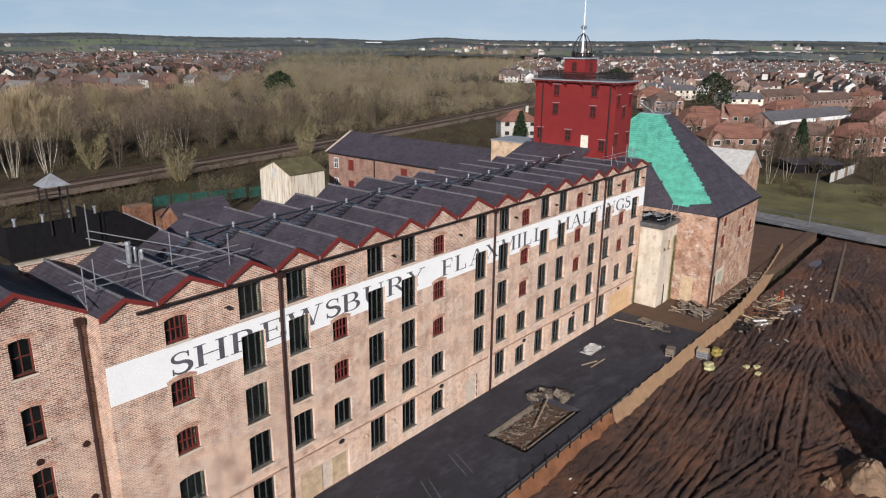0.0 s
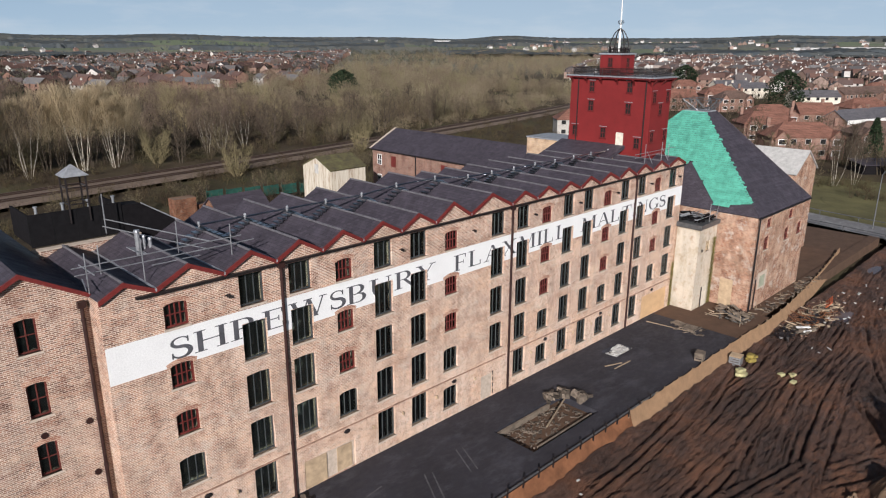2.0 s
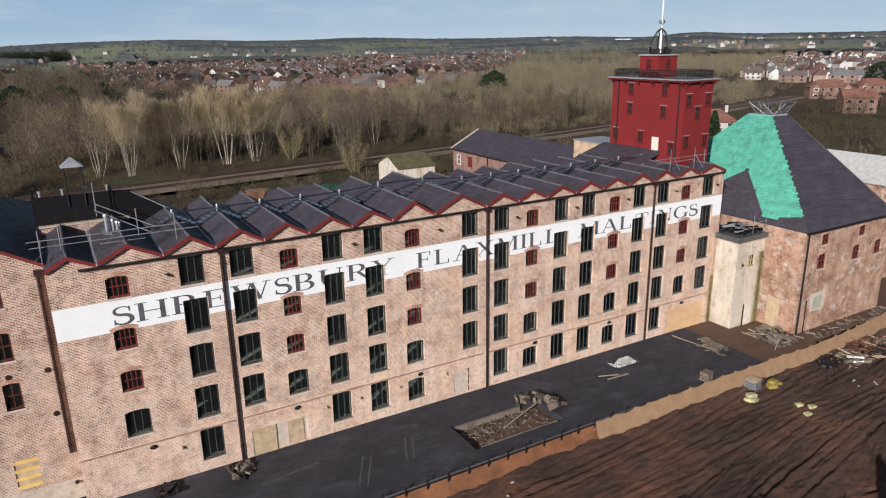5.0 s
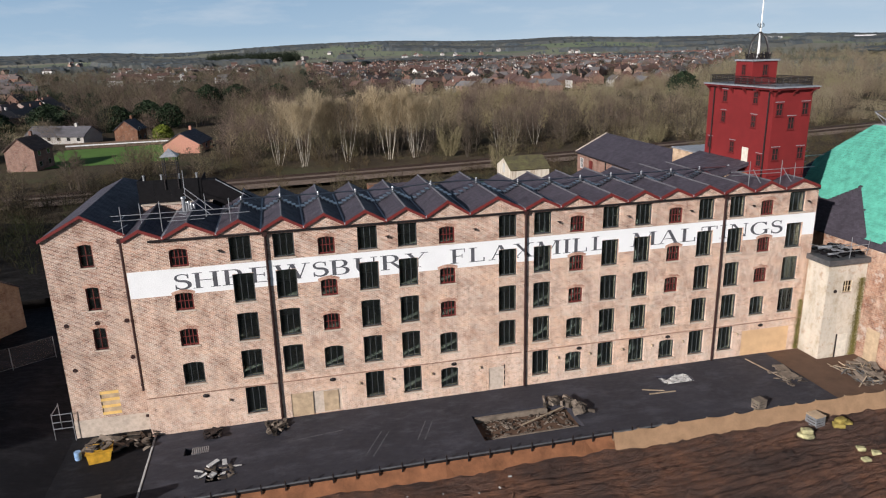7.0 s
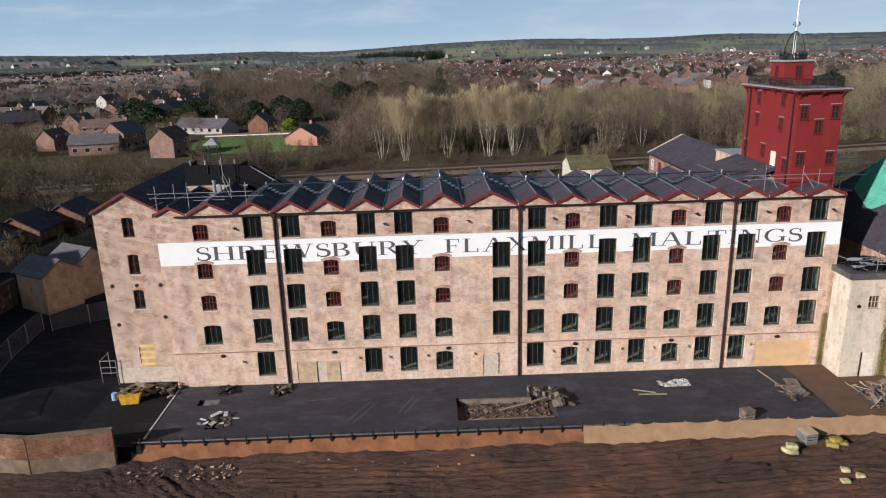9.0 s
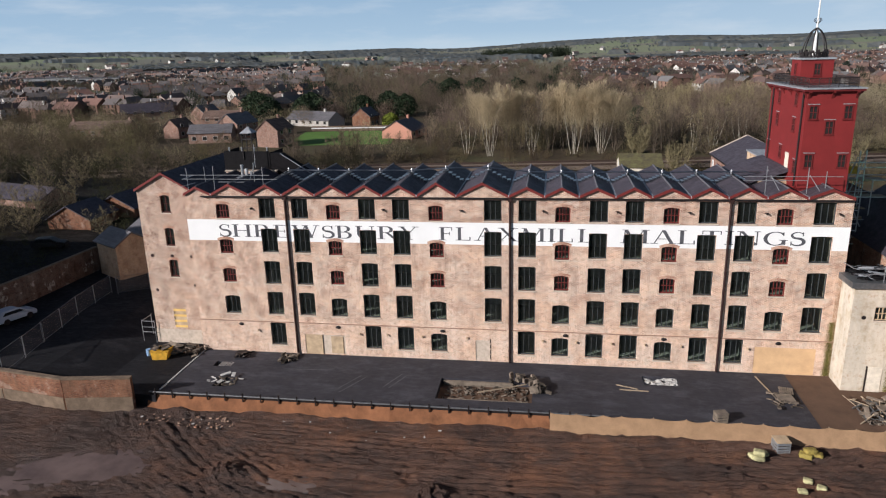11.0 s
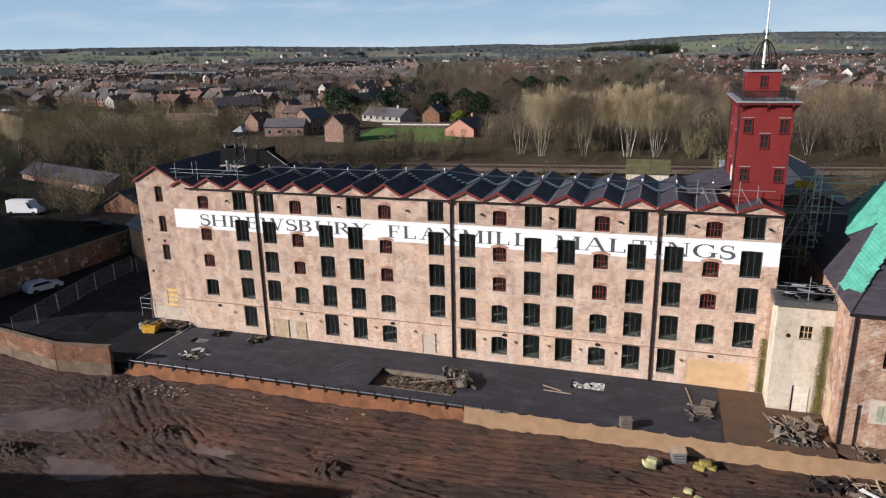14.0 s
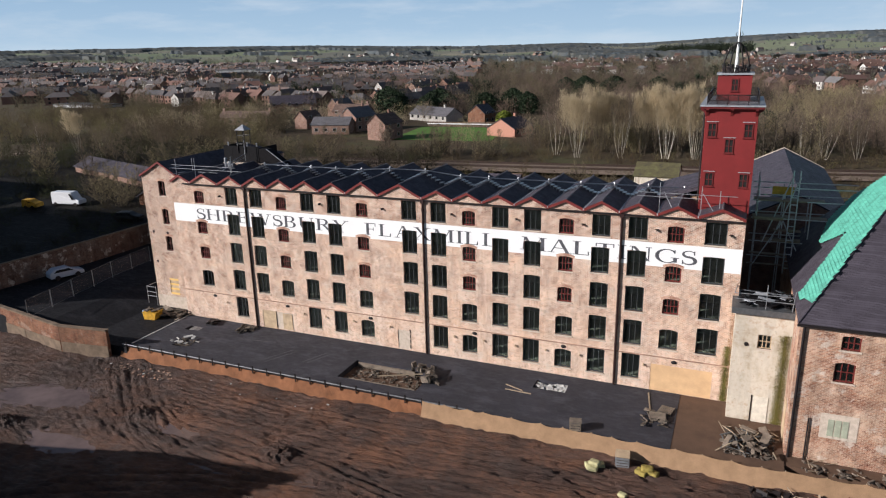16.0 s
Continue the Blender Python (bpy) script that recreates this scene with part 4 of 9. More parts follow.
def surface_window(w, h, frame_mat):
    """A window set on a clad wall: frame, four panes, bars."""
    p = window_meshes(w, h, frame_mat, 2, 2, 0.0, -0.05, 0.05, 0.07)
    p["m"]["window_sill"] = mesh_of("window_sill", _sill(w), M_TOWER_TRIM)
    bm = bmesh.new()
    box(bm, -w / 2 + 0.035, w / 2 - 0.035, -0.012, -0.004, 0.07, h - 0.07)
    p["m"]["pane"] = mesh_of("pane", bm, M_DARKGLASS)
    return p


def _sill(w):
    bm = bmesh.new()
    box(bm, -w - 0.05, w + 0.05, -0.09, -0.001, -0.06, 0.0)
    return bm


dg = Nodes("dark_glazing", 0.08, 0.0, 0.5)
dg.base(dg.ramp(dg.noise(1.5), [(0.3, 0.01), (0.7, 0.035)]))
M_DARKGLASS = dg.mat
tower_pat = surface_window(0.32, 1.05, M_TOWER_TRIM)
for x, z in ((51.17, 20.45), (53.65, 20.45), (52.42, 19.3), (51.22, 16.75), (53.63, 16.75)):
    tower_window(x, TY0, z, 0)
for y, z in ((8.74, 21.2), (4.52, 21.3), (8.76, 19.35), (4.54, 19.3), (10.5, 16.8), (7.15, 16.8), (3.36, 16.1)):
    tower_window(TX0, y, z, -90)
bm = bmesh.new()
box(bm, TX0 - 0.05, TX0 - 0.002, 4.85, 5.65, 16.0, 17.5)
part("door", bm, M_CREAM, tower, "pale weathered door onto the roof")
for y in (2.75, 10.3):
    bm = bmesh.new()
    tube(bm, (TX0 - 0.1, y, 15.2), (TX0 - 0.1, y, TZ - 0.1), 0.06, n=8)
    part("downpipe", bm, M_GUTTER, tower)
for k in range(2):
    bm = bmesh.new()
    z = TZ + 0.55 + 0.42 * k
    X0, X1, Y0_, Y1_ = TX0 + 0.05, TX1 - 0.05, TY0 + 0.1, TY1 - 0.1
    for a, b in (((X0, Y0_, z), (X1, Y0_, z)), ((X1, Y0_, z), (X1, Y1_, z)), ((X1, Y1_, z), (X0, Y1_, z)), ((X0, Y1_, z), (X0, Y0_, z))):
        tube(bm, a, b, 0.03, n=5)
    part("rail", bm, M_GUTTER, tower)
for x, y in [(X0, Y0_ + i * 0.9) for i in range(11)] + [(X1, Y0_ + i * 0.9) for i in range(11)] + [(X0 + 0.7 * i, Y0_) for i in range(1, 5)]:
    bm = bmesh.new()
    tube(bm, (x, y, TZ + 0.26), (x, y, TZ + 1.0), 0.028, n=5)
    part("rail_post", bm, M_GUTTER, tower)


def mesh_screen():
    m = Nodes("railing_mesh", 0.6)
    m.base((0.02, 0.018, 0.018))
    tr = m.add("ShaderNodeBsdfTransparent")
    mx = m.add("ShaderNodeMixShader")
    mx.inputs[0].default_value = 0.32
    m.t.links.new(tr.outputs[0], mx.inputs[1])
    m.t.links.new(m.bsdf.outputs[0], mx.inputs[2])
    m.t.links.new(mx.outputs[0], m.t.nodes["Material Output"].inputs[0])
    return m.mat


M_MESHSCREEN = mesh_screen()
for a, b, c, d in ((X0 - 0.005, X0 + 0.005, Y0_ + 0.05, Y1_ - 0.05), (X1 - 0.005, X1 + 0.005, Y0_ + 0.05, Y1_ - 0.05), (X0 + 0.05, X1 - 0.05, Y0_ - 0.005, Y0_ + 0.005), (X0 + 0.05, X1 - 0.05, Y1_ - 0.005, Y1_ + 0.005)):
    bm = bmesh.new()
    box(bm, a, b, c, d, TZ + 0.3, TZ + 0.97)
    part("mesh_panel", bm, M_MESHSCREEN, tower)
bm = bmesh.new()
box(bm, 51.15, 53.6, 6.05, 8.35, TZ + 0.262, 24.78)
part("cupola", bm, M_TOWER, tower)
bm = bmesh.new()
box(bm, 51.02, 53.73, 5.92, 8.48, 24.781, 24.92)
part("cupola_coping", bm, M_LEAD, tower)
cup_pat = surface_window(0.28, 0.95, M_TOWER_TRIM)
put_window(cup_pat, 52.4, 6.05, 23.55, tower, "narrow casement in the cupola")
put_window(cup_pat, 51.15, 7.2, 23.55, tower, "narrow casement in the cupola", -90)
# iron crown and flagpole
CX, CY = 52.37, 7.1
for k in range(6):
    bm = bmesh.new()
    a = math.pi * k / 3
    pts = []
    for i in range(9):
        f = i / 8
        r = 0.95 * math.cos(f * math.pi / 2) ** 0.55 if i < 8 else 0.06
        pts.append((CX + r * math.cos(a), CY + r * math.sin(a), 25.0 + 2.2 * f))
    for p, q in zip(pts, pts[1:]):
        tube(bm, p, q, 0.05, n=5)
    part("crown_rib", bm, M_GUTTER, tower)
rng = random.Random(5)
for k in range(28):
    a = 2 * math.pi * k / 28
    bm = bmesh.new()
    r = 0.98
    box(bm, -0.07, 0.07, -0.02, 0.02, 0, 0.45 + 0.2 * rng.random(), pose(CX + r * math.cos(a), CY + r * math.sin(a), 24.92, rng.uniform(-14, 14), rng.uniform(-20, 20), math.degrees(a) + 90))
    part("crown_leaf", bm, M_GUTTER, tower)
for z, r in ((24.98, 1.0), (25.3, 1.02)):
    bm = bmesh.new()
    for i in range(24):
        a, b = 2 * math.pi * i / 24, 2 * math.pi * (i + 1) / 24
        tube(bm, (CX + r * math.cos(a), CY + r * math.sin(a), z), (CX + r * math.cos(b), CY + r * math.sin(b), z), 0.045, n=5)
    part("crown_ring", bm, M_GUTTER, tower)
bm = bmesh.new()
tube(bm, (CX, CY, 24.9), (CX, CY, 27.0), 0.13, 0.10, 10)
tube(bm, (CX, CY, 27.0), (CX, CY, 33.5), 0.075, 0.035, 10)
part("flagpole", bm, M_WHITEPAINT, tower, "white flagpole")
bm = bmesh.new()
for k in range(5):
    a = 2 * math.pi * k / 5
    tube(bm, (CX, CY, 27.5), (CX + 0.3 * math.cos(a), CY + 0.3 * math.sin(a), 27.75), 0.025, n=4)
    tube(bm, (CX + 0.3 * math.cos(a), CY + 0.3 * math.sin(a), 27.75), (CX + 0.2 * math.cos(a), CY + 0.2 * math.sin(a), 27.95), 0.025, n=4)
part("finial", bm, M_GUTTER, tower)
# roof against the tower and the stair block behind it
bm = bmesh.new()
slab(bm, [(46.6, 4.6, 15.0), (50.62, 4.6, 16.3), (50.62, 12.1, 16.3), (46.6, 12.1, 15.0)], 0.3)
part("lean_to_roof", bm, M_SLATE, tower)
bm = bmesh.new()
box(bm, 48.4, 50.61, 4.7, 12.0, 14.7, 15.3)
part("lean_to_wall", bm, M_BRICK_PALE, tower)
blk = thing("stair_block", "pale brick stair block behind the mill roof", "building")
bm = bmesh.new()
box(bm, 50.5, 54.4, 12.3, 16.6, 6.0, 16.0)
part("wall", bm, M_BRICK_PALE, blk)
bm = bmesh.new()
box(bm, 50.4, 54.5, 12.2, 16.7, 16.001, 16.12)
part("coping", bm, M_LEAD, blk)

# ---- kiln with its netted roof ----
kiln = thing("malt_kiln", "red brick malt kiln with steep slate pyramid roof", "building")
KX0, KX1, KY0, KY1, KZ = 57.8, 71.3, -6.25, 15.0, 9.75
kw = [(60.25, 61.35, 8.25, 9.25), (60.05, 61.25, 6.0, 7.4), (66.0, 67.1, 8.25, 9.25), (65.4, 66.6, 6.0, 7.4), (69.0, 70.2, 6.0, 7.4)]
bm = bmesh.new()
pierced(bm, KX0, KX1, -1.2, KZ, kw, KY0, KY0 + 0.5, front)
part("front_wall", bm, M_BRICK_RED, kiln)
bm = bmesh.new()
box(bm, KX0, KX0 + 0.5, KY0 + 0.501, KY1, -1.2, KZ)
part("side_wall", bm, M_BRICK_RED, kiln)
bm = bmesh.new()
box(bm, KX1 - 0.5, KX1, KY0 + 0.501, KY1, -1.2, KZ)
part("side_wall", bm, M_BRICK_RED, kiln)
TOPS = ((64.8, 3.5), (67.5, 3.5), (67.5, 6.1), (64.8, 6.1))
BASE = ((KX0 - 0.15, KY0 - 0.15), (KX1 + 0.15, KY0 - 0.15), (KX1 + 0.15, KY1), (KX0 - 0.15, KY1))
for i in range(4):
    j = (i + 1) % 4
    bm = bmesh.new()
    slab(bm, [(*BASE[i], KZ + 0.02), (*BASE[j], KZ + 0.02), (*TOPS[j], 18.6), (*TOPS[i], 18.6)], 0.12)
    part("roof_slope", bm, M_SLATE, kiln)
bm = bmesh.new()
box(bm, 64.8, 67.5, 3.5, 6.1, 18.4, 18.75)
part("roof_cap", bm, M_LEAD, kiln)
for a, b in ((0, 0), (1, 1)):
    bm = bmesh.new()
    tube(bm, (*BASE[a], KZ + 0.06), (*TOPS[b], 18.64), 0.07, n=6)
    part("hip_tile", bm, M_SLATE, kiln)
bm = bmesh.new()
box(bm, KX0 - 0.2, KX1 + 0.2, KY0 - 0.3, KY0 - 0.16, KZ - 0.14, KZ - 0.01)
part("gutter", bm, M_GUTTER, kiln)
for x in (58.05, 59.0):
    bm = bmesh.new()
    tube(bm, (x, KY0 - 0.12, -0.6 if x < 58.5 else -0.6), (x, KY0 - 0.12, KZ - 0.05 if x < 58.5 else 3.2), 0.085 if x < 58.5 else 0.05, n=8)
    part("downpipe", bm, M_GUTTER, kiln)
# flared top frame
frame_ob = thing("vent_frame", "open galvanised steel frame on the kiln top", "frame", at=(66.25, 4.55, 18.75))
low = [(-0.95, -0.95, 0), (0.95, -0.95, 0), (0.95, 0.95, 0), (-0.95, 0.95, 0)]
upp = [(-1.6, -1.6, 1.2), (1.6, -1.6, 1.2), (1.6, 1.6, 1.2), (-1.6, 1.6, 1.2)]
for i in range(4):
    j = (i + 1) % 4
    mid_l = [(low[i][k] + low[j][k]) / 2 for k in range(3)]
    mid_u = [(upp[i][k] + upp[j][k]) / 2 for k in range(3)]
    for a, b in ((low[i], upp[i]), (upp[i], upp[j]), (low[i], low[j]), (mid_l, mid_u), (mid_l, upp[i]), (mid_l, upp[j]), (low[i], mid_u), (low[j], mid_u)):
        bm = bmesh.new()
        tube(bm, a, b, 0.04, n=5)
        part("strut", bm, M_DARKSTEEL, frame_ob)
# netting over the south slope: rows of sagging cloth
SX = (TOPS[0][0] - BASE[0][0])
SZ = 18.6 - KZ


def south(f, y, lift=0.1):
    """A place on the south slope: f from eaves (0) to top (1)."""
    return Vector((BASE[0][0] + SX * f - lift * 0.75, y, KZ + 0.02 + SZ * f + lift * 0.66))


net = thing("green_netting", "torn green debris netting lashed over a slate roof", "netting")
NF = 44


def hip_y(f):
    return -6.4 + 9.9 * f


def net_spans(f, rag):
    """Where along the slope the cloth lies at height f: strips either side of the bare slates."""
    end = 15.0 - 8.9 * f if f > 0.6 else 9.6 - 2.5 * (0.6 - f) if f > 0.39 else 9.07 - 30 * (0.39 - f)
    start = hip_y(f) - 0.12 - rag
    if f < 0.05:
        return []
    if f < 0.14:
        start = max(start, -2.2 - 4.2 * (f - 0.05) / 0.09)
    if f < 0.45:
        right = -2.3 + 4.84 * f / 0.45
        left = 2.54 + (0.45 - f) * 13
        out = [(start, right)] if right > start + 0.1 else []
        if left < end - 0.1:
            out.append((left, end))
        return out
    return [(start, end)]


for i in range(NF):
    f0, f1 = i / NF, (i + 1) / NF + 0.004
    rag = 0.22 * rng.random() * (i % 2) + 0.28 * max(0.0, noise.noise((i * 0.37, 4.0, 0.0)))
    s0, s1 = net_spans(f0, rag), net_spans(min(f1, 1.0), rag)
    if len(s0) != len(s1):
        s0 = s1 = s0 or s1
    for (a0, b0), (a1, b1) in zip(s0, s1):
        bm = bmesh.new()
        n = max(2, int((b0 - a0) / 0.5))
        rows = []
        for j in range(n + 1):
            y0, y1 = a0 + (b0 - a0) * j / n, a1 + (b1 - a1) * j / n
            k0 = 0.07 + 0.05 * noise.noise((f0 * 16, y0 * 0.7, 1)) + 0.09
            k1 = 0.07 + 0.05 * noise.noise((f1 * 16, y1 * 0.7, 1))
            rows.append((bm.verts.new(south(f0, y0, k0)), bm.verts.new(south(f1, y1, k1))))
        for r0, r1 in zip(rows, rows[1:]):
            bm.faces.new((r0[0], r0[1], r1[1], r1[0]))
        bm.normal_update()
        for fc in bm.faces:
            if fc.normal.x > 0:
                fc.normal_flip()
        part("netting_strip", bm, M_NETBASE, net)
        if f0 > 0.02:
            bm = bmesh.new()
            for j in range(n):
                y0, y1 = a0 + (b0 - a0) * j / n, a0 + (b0 - a0) * (j + 1) / n
                tube(bm, south(f0, y0, 0.19 + 0.05 * noise.noise((f0 * 16, y0 * 0.7, 1))), south(f0, y1, 0.19 + 0.05 * noise.noise((f0 * 16, y1 * 0.7, 1))), 0.009, n=4)
            part("seam", bm, M_NETRIB, net)
kred = window_meshes(0.55, 1.0, M_REDWOOD, 3, 2, 0.1, 0.12, 0.06, 0.09)
kred2 = window_meshes(0.6, 1.4, M_REDWOOD, 3, 2, 0.12, 0.12, 0.06, 0.09)
for x0, x1, z0, z1 in kw:
    put_window(kred if z0 > 7 else kred2, (x0 + x1) / 2, KY0, z0, kiln, "small red-painted window in the kiln wall")
bm = bmesh.new()
box(bm, KX0 + 0.51, KX1 - 0.51, 2.0, 2.1, 0, KZ - 0.3)
part("inner_partition", bm, M_INSIDE, kiln)
bm = bmesh.new()
box(bm, 59.7, 61.9, KY0 - 0.03, KY0 - 0.004, 1.9, 3.7)
part("blind_window", bm, M_SILL, kiln)
for k in range(3):
    bm = bmesh.new()
    box(bm, 60.15 + 0.42 * k, 60.50 + 0.42 * k, KY0 - 0.07, KY0 - 0.031, 2.1, 3.3)
    part("board", bm, M_GREENBOARD, kiln)
bm = bmesh.new()
box(bm, KX0 - 0.06, KX0 - 0.004, -4.6, -3.3, 0.15, 3.0)
part("door", bm, M_OLDBOARD, kiln, "weathered brown door")
# white-roofed range beyond the kiln
rng2 = thing("north_range", "brick range with a pale sheet roof", "building")
bm = bmesh.new()
poly_prism(bm, [(80.6, -1.2), (87.6, -1.2), (87.6, 10.6), (84.1, 12.9), (80.6, 10.6)], 'y', -1.5, 22.0)
part("wall", bm, M_BRICK_RED, rng2)
for s, e in ((80.3, 84.099), (87.9, 84.101)):
    bm = bmesh.new()
    slab(bm, [(s, -1.7, 10.45), (e, -1.7, 13.05), (e, 22.2, 13.05), (s, 22.2, 10.45)], 0.12)
    part("roof_slope", bm, M_CONCRETE, rng2)

# ---- limewashed annex between mill and kiln ----
annex = thing("annex", "limewashed flat-roofed annex with flaking walls", "building")
ahole = [(55.62, 56.52, 6.0, 7.05)]
bm = bmesh.new()
pierced(bm, 54.0, 58.0, -0.4, 8.55, ahole, -2.35, -1.95, front)
part("front_wall", bm, M_ANNEX, annex)
bm = bmesh.new()
box(bm, 54.0, 54.4, -1.949, -0.002, -0.4, 8.55)
part("side_wall", bm, M_ANNEX, annex)
bm = bmesh.new()
box(bm, 53.7, 58.2, -2.6, 1.5, 8.551, 9.0)
part("roof_edge", bm, M_DARKSTEEL, annex)
ap = window_meshes(0.45, 1.05, M_OLDBOARD, 3, 2, 0.0, 0.1, 0.06, 0.07)
put_window(ap, 56.07, -2.35, 6.0, annex, "small barred window")
bm = bmesh.new()
box(bm, 54.6, 57.5, -1.0, -0.9, 0, 8.4)
part("inner_partition", bm, M_INSIDE, annex)
bm = bmesh.new()
box(bm, 55.65, 56.75, -2.40, -2.352, -0.1, 2.2)
part("door", bm, M_CREAM, annex, "cream plank door")
bm = bmesh.new()
box(bm, 55.60, 55.68, -2.44, -2.353, -0.1, 2.25)
part("door_frame", bm, M_GUTTER, annex)
bm = bmesh.new()
tube(bm, (54.9, -2.34, 6.2), (54.9, -2.39, 6.2), 0.17, 0.15, 10)
part("wall_tie", bm, M_GUTTER, annex)


growth("moss", 9000, lambda q: (57.40 + 0.5 * q.uniform(-1, 1) * q.random(), -2.40 - 0.05 * q.random(), 0.2 + 7.0 * q.random() ** 1.3), 0.05, M_MOSSLEAF, annex, 3)


def clutter(name, label, n, x0, x1, y0, y1, z, mat_, size, seed, flat=0.3, kind="stuff"):
    """A heap of broken pieces, each tumbled its own way."""
    r = random.Random(seed)
    bm = bmesh.new()
    for _ in range(n):
        l, w, h = size * r.uniform(0.4, 1.6), size * r.uniform(0.2, 0.6), size * flat * r.uniform(0.4, 1.2)
        m = pose(r.uniform(x0, x1), r.uniform(y0, y1), z + r.uniform(0.0, size * 0.4), r.uniform(-18, 18), r.uniform(-18, 18), r.uniform(0, 180))
        vs = box(bm, -l / 2, l / 2, -w / 2, w / 2, 0, h, m)
        for v in vs:
            v.co += Vector((r.uniform(-1, 1), r.uniform(-1, 1), r.uniform(-1, 1))) * size * 0.06
    return solo(name, bm, mat_, label, "debris", kind=kind)


def sticks(name, label, n, x0, x1, y0, y1, z, length, r, mat_, seed, tilt=14):
    """Loose pipes and laths thrown in a heap."""
    rr = random.Random(seed)
    bm = bmesh.new()
    for _ in range(n):
        L = length * rr.uniform(0.4, 1.3)
        a, t = rr.uniform(0, 6.28), radians(rr.uniform(-tilt, tilt))
        c = Vector((rr.uniform(x0, x1), rr.uniform(y0, y1), z + rr.uniform(0.05, 0.4)))
        d = Vector((math.cos(a) * math.cos(t), math.sin(a) * math.cos(t), abs(math.sin(t)))) * L / 2
        tube(bm, c - d * 0.9, c + d, r * rr.uniform(0.6, 1.4), n=4)
    return solo(name, bm, mat_, label, "debris", kind="stuff")


clutter("roof_debris", "grey sheeting and timber scraps on the annex roof", 70, 54.2, 57.8, -2.1, 1.2, 9.0, M_BLACKBOARD, 0.7, 3, 0.12)
clutter("roof_sheets", "crumpled grey sheets on the annex roof", 14, 54.6, 57.4, -1.8, 0.8, 9.1, M_LEAD, 0.8, 4, 0.05)
scaffold("guard_rail", "scaffold rail round the annex roof",
         [((53.8, -2.3, 9.6), (58.0, -2.3, 9.6)), ((53.8, -2.3, 10.0), (57.6, -2.3, 10.05)), ((55.9, -2.3, 9.0), (55.9, -2.3, 10.8)), ((57.6, -2.2, 9.0), (57.7, -2.3, 10.5)),
          ((53.8, -2.3, 10.0), (54.0, 0.9, 9.7)), ((54.4, -1.2, 9.9), (57.5, -0.6, 9.6))])
tubes = []
for x in (55.0, 57.0, 59.0, 61.5):
    for y in (9.0, 11.5):
        tubes.append(((x, y, 0.2), (x, y, 16.5 - 0.5 * (x - 55))))
for z in (9.0, 11.0, 13.0, 14.5, 15.6):
    for y in (9.0, 11.5):
        tubes.append(((54.6, y, z), (62.5, y, z + 0.05)))
tubes += [((55.6, 8.6, 11.0), (57.4, 8.6, 16.6)), ((56.2, 8.6, 11.0), (58.0, 8.6, 16.6)), ((55.0, 8.4, 9.0), (57.0, 8.4, 13.0)), ((59.0, 8.5, 9.0), (57.0, 8.5, 13.0)), ((57.4, 8.3, 8.5), (57.4, 8.3, 17.2)), ((57.9, 8.3, 8.5), (57.9, 8.3, 17.2))]
tubes += [((57.4, 8.3, 9.0 + 0.6 * k), (57.9, 8.3, 9.0 + 0.6 * k)) for k in range(13)]
scaffold("access_scaffold", "tall access scaffold between tower and kiln", tubes,
         [(54.7, 62.0, 9.1, 10.2, 13.02, 13.08), (54.7, 60.0, 9.1, 10.2, 14.52, 14.58), (55.5, 58.5, 8.9, 9.3, 11.05, 11.3), (54.7, 61.5, 8.6, 8.95, 9.05, 9.1), (54.7, 57.0, 8.3, 8.6, 13.0, 13.25), (55.0, 58.6, 8.35, 8.95, 14.6, 14.72), (56.4, 58.4, 8.35, 8.9, 12.1, 12.2), (54.7, 57.6, 8.5, 8.95, 10.0, 10.06)], 0.05, M_SCAFFOLD_LIT)
bm = bmesh.new()
box(bm, 56.0, 57.6, 8.88, 8.93, 15.1, 15.75)
solo("scaffold_sign", bm, M_YELLOWSKIP, "yellow sign board on the scaffold", "sign")

# ---- barn range and stained shed behind the mill ----
barn = thing("rear_range", "brick rear range with long slate roof", "building")
bm = bmesh.new()
poly_prism(bm, [(53.95, 0), (63.5, 0), (63.5, 11.1), (58.7, 13.45), (53.95, 11.1)], 'y', 47.9, 16.9)
part("wall", bm, M_BRICK_HOUSE, barn)
for s, e in ((53.75, 58.699), (63.7, 58.701)):
    bm = bmesh.new()
    slab(bm, [(s, 48.15, 11.1), (e, 48.15, 13.6), (e, 16.8, 13.6), (s, 16.8, 11.1)], 0.12)
    part("roof_slope", bm, M_SLATE, barn)
    bm = bmesh.new()
    slab(bm, [(s, 48.4, 11.18), (e, 48.4, 13.68), (e, 48.1, 13.68), (s, 48.1, 11.18)], 0.1)
    part("verge_coping", bm, M_SILL, barn)
bp = surface_window(0.45, 1.5, M_WHITEPAINT)
for y in (46.3, 43.2):
    for z in (8.9, 6.0):
        if y == 46.3:
            put_window(bp, 53.95, y, z, barn, "pale sash window", -90)
        else:
            bm = bmesh.new()
            box(bm, 53.88, 53.946, y - 0.5, y + 0.5, z, z + 1.5)
            part("shutter", bm, M_REDWOOD, barn)
bm = bmesh.new()
box(bm, 53.88, 53.946, 32.5, 33.6, 8.9, 10.4)
part("shutter", bm, M_REDWOOD, barn)
bm = bmesh.new()
tube(bm, (53.85, 38.5, 0), (53.85, 38.5, 11.0), 0.09, n=8)
box(bm, 53.7, 53.85, 17.0, 47.9, 10.92, 11.02)
part("downpipe", bm, M_GUTTER, barn)
shed = thing("tank_house", "stained white rendered tank house with mossy roof", "building")
bm = bmesh.new()
poly_prism(bm, [(39.8, 0), (46.0, 0), (46.0, 10.45), (42.9, 11.7), (39.8, 10.45)], 'x', 40.75, 46.2)
part("wall", bm, M_SHED, shed)
